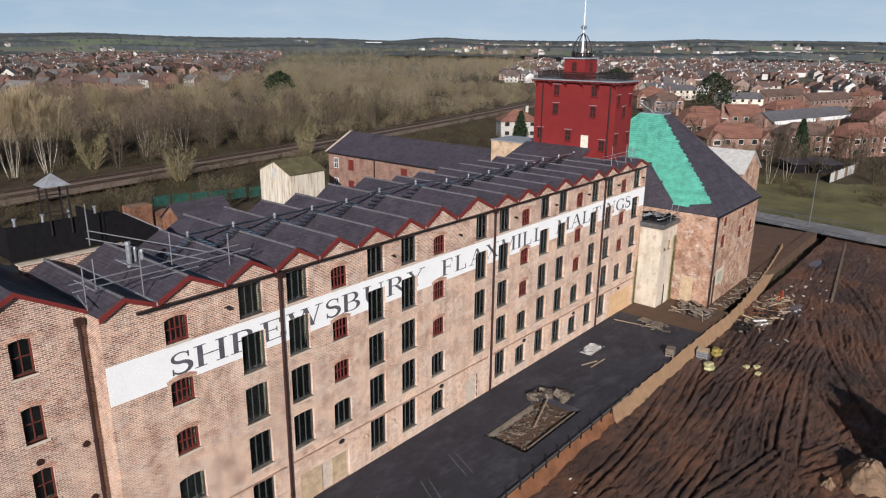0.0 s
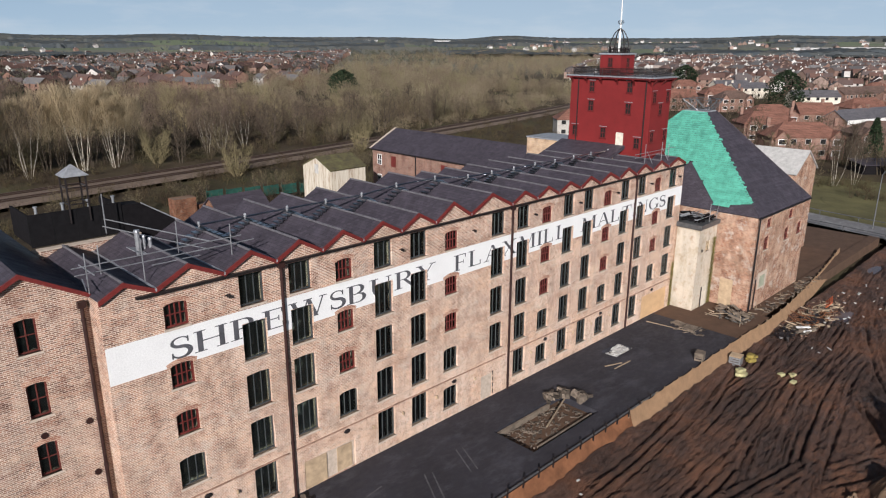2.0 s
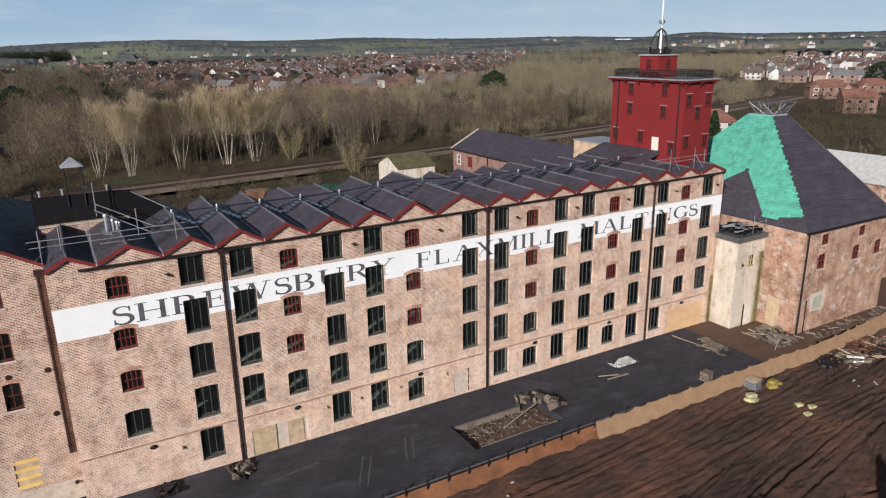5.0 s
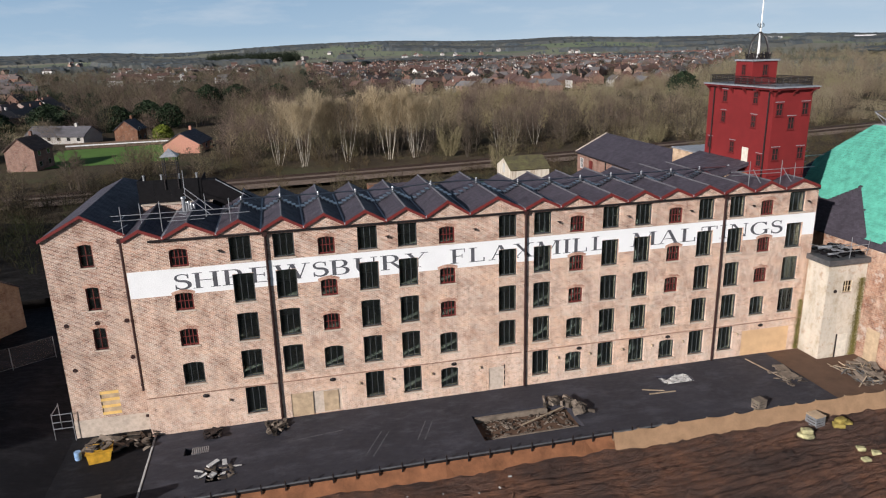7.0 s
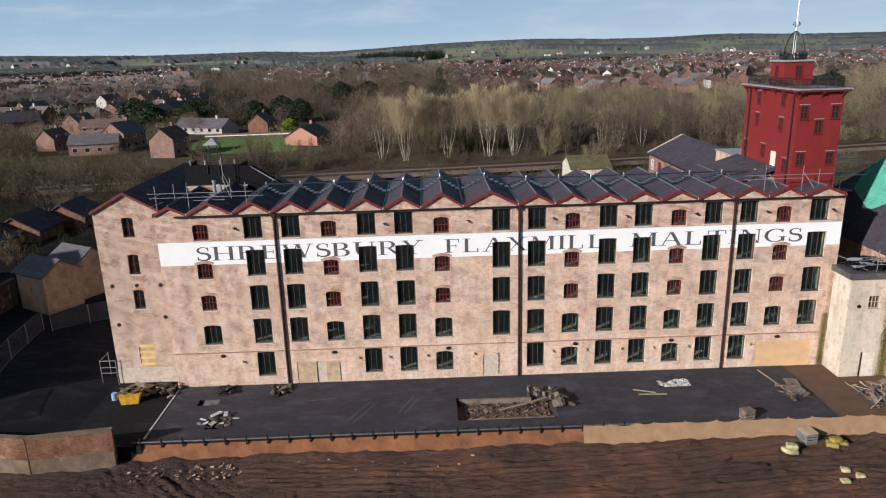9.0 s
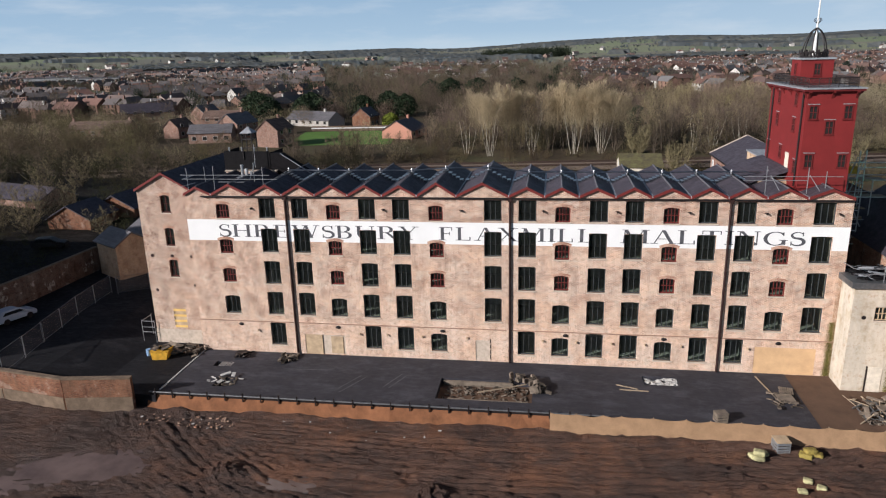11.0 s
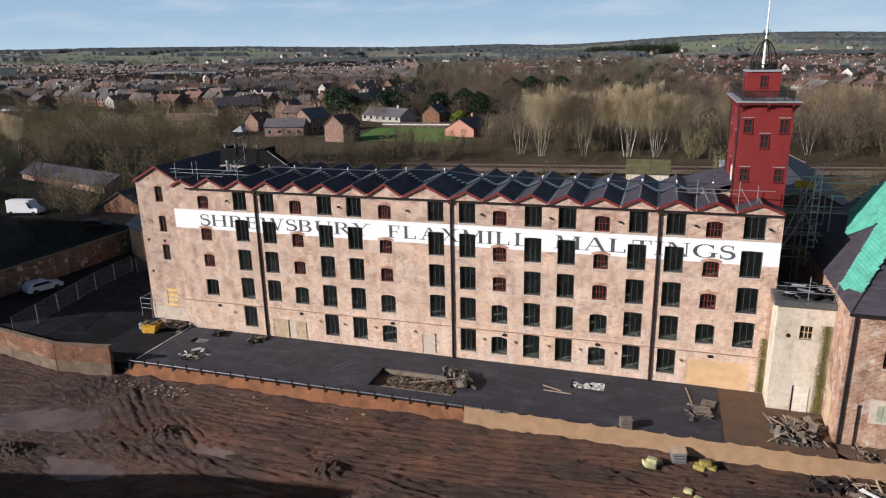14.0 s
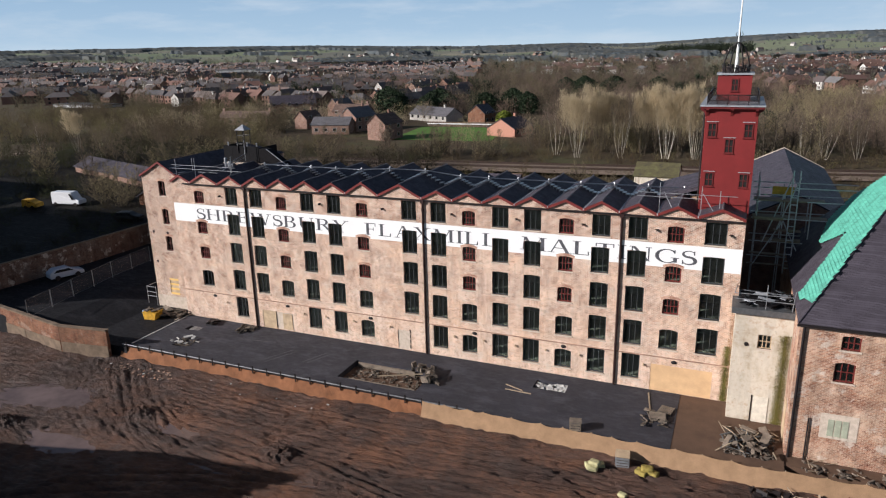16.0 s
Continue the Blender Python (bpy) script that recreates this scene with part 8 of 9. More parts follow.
far_houses("far_village", "village of red-roofed houses beyond the wood", streets(lambda x, y: y > 392 - 0.42 * x and x < 190 + (y - 281) * 0.80 and x > 13 + (y + 49) * 0.045 and y < 1080, -180, 800, 270, 1080, 1, 0.5), 1, M_FARROOF, M_FARWALL)
far_houses("far_streets", "dark-roofed streets among trees", streets(lambda x, y: x < -66 - (y - 240) * 0.34 and y > 236 and x > -1.5 * y and y < 900, -1350, -60, 236, 900, 2, -0.25, 11.5, 25.0, 0.85, -0.3), 2, M_FARROOF2, M_FARWALL)
far_houses("far_suburb", "pale far suburb on the plain", streets(lambda x, y: -0.25 * x < y < 30 + 0.60 * x and x > 395 and math.hypot(x, y) < 1150, 390, 1150, -290, 640, 3, 0.7, 13, 30, 0.8, -0.3), 3, M_FARROOF, M_PALEWALL)
far_houses("far_town", "pale town at the foot of the ridge", streets(lambda x, y: 0.05 * x < y < 0.95 * x and 1150 < math.hypot(x, y) < 2300, 800, 2300, 50, 1700, 4, 0.3, 22, 75, 0.45, -0.05), 4, M_PALEROOF, M_PALEWALL, False)
far_houses("hill_village", "scattered pale houses on the far slopes", streets(lambda x, y: -0.16 * y < x + 30 < 0.02 * y, -200, 10, 640, 960, 5, 0.2, 15, 32, 0.6, -0.1) + streets(lambda x, y: 1100 < math.hypot(x, y) < 1700 and x < 0.5 * y, -900, 800, 800, 1700, 6, 0.3, 22, 70, 0.35, 0.12), 5, M_FARROOF, M_PALEWALL, False)
M_PALEBLOCK = plain("pale_render_far", (0.47, 0.47, 0.47), 0.85, 0.0, 0.1)
# far buildings; the 1.3 m high entry stands for a low wall
for x, y, w, hh, a in ((-444, 560, 44, 9, 25), (-400, 566, 40, 8, 25), (-680, 572, 26, 13, 40), (-278, 226, 40, 1.3, -3), (1460, 427, 120, 6, -73), (1500, 330, 170, 7, -76), (1480, 250, 60, 7, -76), (1036, 2120, 100, 5, -28), (1480, 1830, 46, 5, -40), (1660, 1680, 60, 6, -45)):
    fb = thing("far_block", "long pale block far off", "building")
    fb.matrix_basis = pose(x, y, hill(x, y), 0, 0, a)
    bm = bmesh.new()
    box(bm, -w / 2, w / 2, -6, 6, -2, hh)
    part("wall", bm, M_PALEBLOCK, fb)
    bm = bmesh.new()
    box(bm, -w / 2 - 0.3, w / 2 + 0.3, -6.3, 6.3, hh + 0.01, hh + 0.5)
    part("roof", bm, M_SLATE_FAR if w < 60 else M_PALEBLOCK, fb)
    for z in ((1.5, 4.8) if hh > 7 else ()):
        for k in range(int(w / 4)):
            bm = bmesh.new()
            box(bm, -w / 2 + 1.2 + 4 * k, -w / 2 + 3.2 + 4 * k, -6.06, -6.005, z, z + 1.9)
            part("window", bm, M_DARKGLASS, fb)


# ---- trees ----
def tree_mesh(seed, H, stems, lean, twigs, tw_w, base_r, low=0.25, spread=0.33, up=0.7, n=7, limbs=0):
    """A bare tree: tapered stems, limbs and a crown of many thin twigs. Gives wood and twig meshes as lists."""
    rr = random.Random(seed)
    wv, wf, tv, tf = [], [], [], []

    def rod(a, b, r0, r1, sides=4):
        d = (b - a).normalized()
        u = d.orthogonal().normalized()
        w = d.cross(u)
        n0 = len(wv)
        for p, q in ((a, r0), (b, r1)):
            for k in range(sides):
                t = 2 * math.pi * k / sides
                wv.append(tuple(p + (u * math.cos(t) + w * math.sin(t)) * q))
        for k in range(sides):
            j = (k + 1) % sides
            wf.append((n0 + k, n0 + j, n0 + sides + j, n0 + sides + k))

    def blade(a, b, w):
        d = (b - a).normalized()
        s = d.cross(Vector((rr.uniform(-1, 1), rr.uniform(-1, 1), rr.uniform(-1, 1)))).normalized() * w / 2
        n0 = len(tv)
        tv.extend([tuple(a - s), tuple(a + s), tuple(b)])
        tf.append((n0, n0 + 1, n0 + 2))
    for sidx in range(stems):
        az = 2 * math.pi * sidx / stems + rr.uniform(-0.5, 0.5)
        ln = lean * rr.uniform(0.5, 1.2)
        p = Vector((0.8 * math.cos(az), 0.8 * math.sin(az), -0.3)) if stems > 1 else Vector((0, 0, -0.3))
        d = Vector((math.cos(az) * ln, math.sin(az) * ln, 1)).normalized()
        h = H * rr.uniform(0.82, 1.0)
        rad = base_r * rr.uniform(0.7, 1.0)
        for i in range(n):
            q = p + d * (h / n)
            r0, r1 = rad * (1 - i / n) + 0.025, rad * (1 - (i + 1) / n) + 0.02
            rod(p, q, r0, r1, 5)
            f = (i + 1) / n
            if f > low:
                for _ in range(limbs or (4 if stems > 2 else 5)):
                    ba = rr.uniform(0, 2 * math.pi)
                    bd = Vector((math.cos(ba), math.sin(ba), up * rr.uniform(0.5, 1.6))).normalized()
                    L = H * spread * (1.12 - f) * rr.uniform(0.6, 1.2) + 0.6
                    s0 = p.lerp(q, rr.random())
                    e0 = s0 + bd * L * 0.5
                    e1 = e0 + (bd + Vector((rr.uniform(-.4, .4), rr.uniform(-.4, .4), rr.uniform(0.0, .6)))).normalized() * L * 0.5
                    rod(s0, e0, r1 * 0.55 + 0.012, 0.03, 3)
                    blade(e0, e1, 0.06)
                    for _k in range(twigs):
                        t0 = s0.lerp(e0, rr.uniform(0.3, 1)) if rr.random() < 0.4 else e0.lerp(e1, rr.random())
                        td = (bd * 0.7 + Vector((rr.uniform(-1, 1), rr.uniform(-1, 1), rr.uniform(-0.3, 1.2)))).normalized()
                        t1 = t0 + td * rr.uniform(0.5, 1.5) * (H / 14)
                        blade(t0, t1, tw_w)
                        if rr.random() < 0.6:
                            blade(t0.lerp(t1, 0.5), t0.lerp(t1, 0.5) + (td + Vector((rr.uniform(-1, 1), rr.uniform(-1, 1), rr.uniform(-.5, .8)))).normalized() * 0.6 * (H / 14), tw_w * 0.8)
            p = q
            d = (d + Vector((rr.uniform(-.09, .09), rr.uniform(-.09, .09), 0.10))).normalized()
    return wv, wf, tv, tf


def wood_mat(name, stops, cell=0.12):
    """Bare twigs: tones change from tree to tree and drift over the wood; light passes between the twigs."""
    m = Nodes(name, 0.95, 0.0, 0.05)
    x, y, z = m.xyz()
    flat = m.add("ShaderNodeCombineXYZ")
    m.plug(flat.inputs[0], x)
    m.plug(flat.inputs[1], y)
    v = m.add("ShaderNodeTexVoronoi", Scale=cell)
    m.plug(v.inputs["Vector"], flat.outputs[0])
    a = m.math('ADD', m.math('MULTIPLY', m.noise(0.022, 5, 0.7, flat.outputs[0]), 0.6), m.math('MULTIPLY', m.xyz(v.outputs["Color"])[0], 0.4))
    col = m.ramp(a, stops)
    col = m.mix(0.5, col, m.ramp(m.xyz(v.outputs["Color"])[1], [(0.0, 0.62), (1.0, 1.0)]), 'MULTIPLY')
    m.base(col)
    soft = m.add("ShaderNodeBsdfTranslucent")
    m.plug(soft.inputs["Color"], col)
    mx = m.add("ShaderNodeMixShader")
    mx.inputs[0].default_value = 0.48
    m.t.links.new(m.bsdf.outputs[0], mx.inputs[1])
    m.t.links.new(soft.outputs[0], mx.inputs[2])
    m.t.links.new(mx.outputs[0], m.t.nodes["Material Output"].inputs[0])
    return m.mat


M_BIRCH = plain("pale_birch_bark", (0.50, 0.455, 0.375), 0.85, 0.0, 0.3, 1.5, 6.0, bump=0.01)
M_BARK = plain("brown_bark", (0.105, 0.082, 0.06), 0.95, 0.0, 0.3, 1.5, 6.0, bump=0.02, obj=0.3)
M_TWIG = wood_mat("brown_twigs", [(0.3, (0.15, 0.115, 0.085)), (0.7, (0.21, 0.165, 0.12))], 0.3)
M_TWIG_PALE = wood_mat("olive_twigs", [(0.3, (0.22, 0.18, 0.115)), (0.7, (0.31, 0.26, 0.15))], 0.3)
M_BIRCHTWIG = wood_mat("tan_birch_twigs", [(0.3, (0.48, 0.385, 0.255)), (0.7, (0.59, 0.485, 0.32))], 0.3)
M_EVERGREEN = plain("evergreen_leaves", (0.028, 0.050, 0.020), 0.85, 0.0, 0.4, 0.6, 4.0, bump=0, island=0.6)

M_OLIVEBARK = plain("olive_stems", (0.24, 0.20, 0.11), 0.95, 0.0, 0.3, 1.5, 6.0, bump=0, obj=0.3)


def birch_mesh(seed, H, stems, lean, haze, base_r):
    """A clump of birches: straight pale stems that fan out from the ground, and a haze of fine rising twigs round them."""
    g = np.random.RandomState(seed)
    wv, wf, tv, tf = [], [], [], []
    for k in range(stems):
        az = 2 * np.pi * k / stems + g.uniform(-0.4, 0.4)
        out = np.array((math.cos(az), math.sin(az), 0.0))
        ln, h, r0 = lean * g.uniform(0.25, 1.1), H * g.uniform(0.78, 1.0), base_r * g.uniform(0.6, 1.1)
        spine = []
        for i in range(7):
            f = i / 6
            spine.append(out * (0.45 * g.uniform(0.4, 1.8) if i == 0 else spine[0] @ out + ln * h * f * (1 - 0.25 * f)) + np.array((g.normal(0, 0.06) * i, g.normal(0, 0.06) * i, h * f - 0.3)))
        for i in range(6):
            n0 = len(wv)
            for p, rr in ((spine[i], r0 * (1 - i / 6.5)), (spine[i + 1], r0 * (1 - (i + 1) / 6.5))):
                wv += [tuple(p + np.array((rr * math.cos(q), rr * math.sin(q), 0))) for q in (0, 1.57, 3.14, 4.71)]
            wf += [(n0 + q, n0 + (q + 1) % 4, n0 + 4 + (q + 1) % 4, n0 + 4 + q) for q in range(4)]
        for _ in range(haze):
            f = g.uniform(0.24, 1.0) ** 0.65
            i = min(5, int(f * 6))
            p = spine[i] + (spine[i + 1] - spine[i]) * (f * 6 - i)
            side = np.array((g.normal(), g.normal(), 0.0))
            side /= np.linalg.norm(side) + 1e-6
            reach = H * 0.15 * (1.15 - f) * g.uniform(0.2, 1.5)
            p = p + side * reach + np.array((0, 0, reach * 1.5))
            way = side * 0.35 + np.array((0, 0, 1.0)) + g.normal(0, 0.22, 3)
            q = p + way / np.linalg.norm(way) * g.uniform(0.5, 1.5)
            w = np.cross(way, g.normal(0, 1, 3))
            w *= 0.027 / np.linalg.norm(w)
            n0 = len(tv)
            tv += [tuple(p - w), tuple(p + w), tuple(q)]
            tf.append((n0, n0 + 1, n0 + 2))
    return wv, wf, tv, tf


TREES = {}
for key, args, bark, tw in (("fan", (9, 7.5, 11, 0.50, 10, 0.05, 0.08, 0.15, 0.34, 1.0, 5, 4), M_OLIVEBARK, M_OLIVEBARK), ("tree_a", (4, 11.0, 3, 0.30, 11, 0.065, 0.16, 0.1, 0.42), M_BARK, M_TWIG), ("tree_b", (5, 9.0, 5, 0.45, 9, 0.065, 0.12, 0.05, 0.4), M_BARK, M_TWIG_PALE), ("tree_c", (6, 13.0, 2, 0.15, 14, 0.065, 0.24, 0.15, 0.45), M_BARK, M_TWIG)):
    wv, wf, tv, tf = tree_mesh(*args)
    TREES[key] = (raw_mesh("trunk", wv, wf, bark), raw_mesh("crown", tv, tf, tw))
for key, args, tw in (("birch_a", (1, 18.0, 9, 0.30, 620, 0.055), M_BIRCHTWIG), ("birch_b", (2, 17.0, 8, 0.26, 640, 0.052), M_BIRCHTWIG), ("birch_c", (3, 15.5, 5, 0.36, 260, 0.06), M_TWIG), ("birch_d", (8, 17.5, 8, 0.24, 640, 0.05), M_BIRCHTWIG)):
    wv, wf, tv, tf = birch_mesh(*args)
    TREES[key] = (raw_mesh("trunk", wv, wf, M_BARK if key == "birch_d" else M_BIRCH), raw_mesh("crown", tv, tf, tw))


def put_tree(key, x, y, z=0.0, s=1.0, a=0.0, label="bare winter tree with fine brown twigs", group="bare trees"):
    ob = thing("tree", label, "tree", group)
    ob.matrix_basis = pose(x, y, z, 0, 0, a) @ Matrix.Scale(s, 4)
    shared("trunk", TREES[key][0], ob)
    shared("crown", TREES[key][1], ob)
    return ob


r = random.Random(21)
for x, y, k, s in ((16, 119, "birch_a", 0.97), (20.5, 123, "birch_d", 0.92), (26.6, 121, "birch_c", 1.0), (24, 124.5, "birch_d", 0.95), (31, 125, "birch_d", 0.95), (37, 122.2, "birch_b", 1.02), (40, 125, "birch_d", 0.98), (43.5, 122.6, "birch_a", 0.97), (47.5, 125, "birch_d", 0.9), (34.5, 127, "birch_d", 1.0), (10, 122, "birch_c", 0.9), (12.5, 126, "birch_d", 0.92), (44, 128, "birch_d", 0.95),
                   (67, 128, "birch_c", 0.72), (72, 130, "birch_c", 0.7), (79, 132, "birch_c", 0.65), (-117, 74, "birch_c", 0.6), (-110, 79, "birch_b", 0.66), (-95, 74, "birch_c", 0.55)):
    put_tree(k, x, y, 0 if x > 0 else 2.2, s, r.uniform(0, 360), "clump of bare pale-stemmed birches", "birches by the railway")
for x, y, s in ((52.5, 122, 1.1), (58, 97.0, 0.9), (95, 104, 0.8), (29, 131, 1.0), (112, 124, 0.8)):
    put_tree("fan", x, y, 0, s, r.uniform(0, 360), "fan-shaped olive thicket of bare stems", "fan thickets by the railway")
# scrub and trees on both sides of the line
for _ in range(120):
    x = r.uniform(-60, 190)
    y = rail_y(x) + 9 + (38 if x > -4 else 16) * r.random()
    if -60 < x < -22 and y > 105 or 8 < x < 53 and y < 126:
        continue
    put_tree(r.choice(("tree_a", "tree_b", "tree_b", "tree_a", "tree_c")), x, y, 0, r.uniform(0.55, 0.95), r.uniform(0, 360))
for _ in range(26):
    x = r.uniform(20, 120)
    y = rail_y(x) - r.uniform(10, 30)
    put_tree("tree_b", x, y, 0, r.uniform(0.3, 0.5), r.uniform(0, 360), "low bare bush beside the railway", "bare bushes")
for _ in range(46):
    x = r.uniform(-125, -28)
    y = r.uniform(48, 112)
    put_tree(r.choice(("tree_a", "tree_b", "tree_b", "tree_c")), x, y, 1.9 if y < 80 else 0, r.uniform(0.45, 0.8), r.uniform(0, 360))
for x, y, s in ((-49, 33, 0.55), (-53.5, 35, 0.6), (-46, 40, 0.6), (-60, 44, 0.6), (130, 12, 0.4), (134, 20, 0.7), (140, 16, 0.8), (133, 32, 0.8), (126, 26, 0.75), (145, 24, 0.9), (152, 34, 0.7), (162, 10, 0.6)):
    put_tree(r.choice(("tree_a", "tree_b")), x, y, 2.2 if x < 0 else 0, s, r.uniform(0, 360))
for x, y, s in ((135.5, 9.5, 0.62), (139.0, 7.0, 0.55)):
    put_tree("birch_c", x, y, 0, s, r.uniform(0, 360), "slender pale sapling clump on the verge", "saplings on the verge")


def soup(name, label, V, mat_):
    """Loose triangles, three points each, as one body."""
    V = np.concatenate(V).astype(np.float32)
    n = len(V) // 3
    me = bpy.data.meshes.new(name)
    me.vertices.add(n * 3)
    me.vertices.foreach_set("co", V.ravel())
    me.loops.add(n * 3)
    me.loops.foreach_set("vertex_index", np.arange(n * 3, dtype=np.int32))
    me.polygons.add(n)
    me.polygons.foreach_set("loop_start", np.arange(0, n * 3, 3, dtype=np.int32))
    me.materials.append(mat_)
    me.update(calc_edges=True)
    return tagged(new(name, me), label, "wood", kind="stuff")


def crowns(name, label, spots, seed, mat_, H=9.0, R=3.2, twigs=220, tw=0.10, lift=0.0, low=0.12):
    """Woods of bare trees: a few stems and a haze of thin rising twigs to each crown."""
    g = np.random.RandomState(seed)
    out = []
    for x, y in spots:
        s = g.uniform(0.55, 1.2)
        h, rad = H * s * g.uniform(0.85, 1.15), R * s * g.uniform(0.8, 1.25)
        n = max(12, int(twigs * s))
        a = g.uniform(0, 2 * np.pi, n)
        up = g.uniform(-1, 1, n)
        q = g.uniform(0.15, 1, n) ** 0.45
        ring_ = np.sqrt(1 - up * up) * q * (1 + 0.25 * np.sin(3 * a + g.uniform(0, 6)))
        ca, sa = np.cos(a), np.sin(a)
        mid, half = h * (0.5 + low / 2), h * (0.5 - low / 2)
        p0 = np.stack((ca * ring_ * rad, sa * ring_ * rad, mid + half * up * q), 1)
        way = np.stack((ca * ring_ * 0.8, sa * ring_ * 0.8, np.full(n, 0.75)), 1) + g.normal(0, 0.38, (n, 3))
        way /= np.linalg.norm(way, axis=1)[:, None]
        L = (0.16 * h + 0.25) * g.uniform(0.5, 1.2, n)
        side = np.cross(way, g.normal(0, 1, (n, 3)))
        side *= (tw / 2 / np.linalg.norm(side, axis=1))[:, None]
        tri = np.stack((p0 - side, p0 + side, p0 + way * L[:, None]), 1)
        m = 5
        b = g.normal(0, 0.12 * rad, (m, 3)) * (1, 1, 0)
        e = b * 3.5 + np.stack((np.zeros(m), np.zeros(m), h * g.uniform(0.55, 0.85, m)), 1)
        w = np.stack((g.normal(0, 1, m), g.normal(0, 1, m), np.zeros(m)), 1)
        w *= (tw * 0.9 / np.linalg.norm(w, axis=1))[:, None]
        stem = np.stack((b - w, b + w, e), 1)
        out.append(np.concatenate((tri.reshape(-1, 3), stem.reshape(-1, 3))) + np.array((x, y, hill(x, y) - 0.3 + lift)))
    return soup(name, label, out, mat_)


def between(y):
    """Edges of the wooded gap between the two towns."""
    return -62 - (y - 240) * 0.33, 20 + (y + 49) * 0.05


def grove(n, y0, y1, xa, xb, patch, size, seed, ok=lambda x, y: True):
    out = []
    for _ in range(n * 12):
        if len(out) == n:
            break
        y = r.uniform(y0, y1)
        x = r.uniform(xa(y), xb(y))
        if noise.noise((x / size, y / size, seed)) > patch and ok(x, y):
            out.append((x, y))
    return out


def bearing(x, y):
    return math.degrees(math.atan2(y + 28, x + 11))


def in_wood(x, y):
    return y > rail_y(x) + (30 if x < 150 else 14) and bearing(x, y) > 24.5 and x > -8 and not (x < 60 and y > 250) and y < 350 - 0.42 * x + max(0, x - 150) * 1.25


M_WOOD = wood_mat("bare_wood", [(0.26, (0.167, 0.126, 0.093)), (0.38, (0.299, 0.237, 0.167)), (0.48, (0.401, 0.336, 0.224)), (0.56, (0.317, 0.280, 0.158)), (0.66, (0.336, 0.257, 0.186)), (0.78, (0.186, 0.140, 0.112))])
M_WOODDARK = wood_mat("dark_bare_wood", [(0.28, (0.139, 0.103, 0.085)), (0.42, (0.246, 0.179, 0.142)), (0.54, (0.345, 0.278, 0.172)), (0.64, (0.398, 0.332, 0.186)), (0.78, (0.199, 0.144, 0.123))])
crowns("near_wood", "dark brown wood of bare trees and scrub", grove(430, 135, 330, lambda y: -6, lambda y: 135, -0.35, 30, 2, in_wood), 3, M_WOODDARK, 9.0, 2.8, 330, 0.085)
spots = grove(900, 130, 380, lambda y: 105, lambda y: 330, -0.22, 38, 2, in_wood)
crowns("bare_wood", "wide tan wood of bare trees and scrub", spots[:330], 23, M_WOOD, 8.5, 4.6, 520, 0.095)
crowns("low_wood", "tan saplings and brambles between the taller trees", spots[330:], 24, M_WOOD, 4.2, 3.4, 190, 0.09, 0, 0.0)
crowns("middle_wood", "brown wood of bare trees before the hills", grove(1500, 300, 900, lambda y: max(230, 200 + (y - 281) * 0.82), lambda y: 1.75 * y, -0.22, 120, 11, lambda x, y: bearing(x, y) > 33), 8, M_WOOD, 9.0, 4.2, 90, 0.24)
M_INNER = wood_mat("inner_wood_twigs", [(0.28, (0.108, 0.083, 0.067)), (0.45, (0.217, 0.153, 0.122)), (0.6, (0.189, 0.163, 0.097)), (0.75, (0.135, 0.104, 0.086))])
crowns("inner_wood", "bare trees beyond the lawn", grove(330, 206, 420, lambda y: -62, lambda y: 62, -0.3, 40, 13) + grove(90, 182, 214, lambda y: -6, lambda y: 42, -0.5, 30, 13), 9, M_INNER, 10.5, 3.6, 300, 0.10)
M_FARWOOD = wood_mat("far_wood", [(0.3, (0.11, 0.098, 0.08)), (0.5, (0.16, 0.142, 0.105)), (0.62, (0.145, 0.14, 0.095)), (0.78, (0.095, 0.098, 0.078))], 0.06)
crowns("gap_wood", "brown wood between the two towns", grove(620, 300, 900, lambda y: between(y)[0], lambda y: between(y)[1], -0.45, 60, 19), 19, M_INNER, 10.5, 4.2, 150, 0.2)
crowns("lawn_trees", "brown bare trees round the lawn", [(-17.5, 128), (-14.5, 129.5), (-20.5, 129)] + grove(60, 196, 240, lambda y: -110, lambda y: -50, -0.4, 25, 46), 45, M_WOODDARK, 7.5, 2.8, 260, 0.07)
crowns("garden_trees", "olive garden trees before the streets", grove(110, 132, 205, lambda y: -165, lambda y: -56, -0.2, 30, 43, lambda x, y: y > 165 or x < -95), 43, M_WOOD, 6.0, 2.8, 230, 0.08)
crowns("far_trees", "far hedges and copses", grove(2300, 400, 1150, lambda y: -1.25 * y, lambda y: 1.2 * y, -0.02, 120, 4), 4, M_FARWOOD, 9.5, 4.2, 42, 0.45)
# distance haze put into the colour: blue-grey, lifted twig tones
M_HILLWOOD_HAZED = wood_mat("hill_wood_hazed", [(0.3, (0.125, 0.148, 0.165)), (0.5, (0.165, 0.178, 0.178)), (0.62, (0.185, 0.188, 0.17)), (0.78, (0.13, 0.15, 0.158))], 0.035)


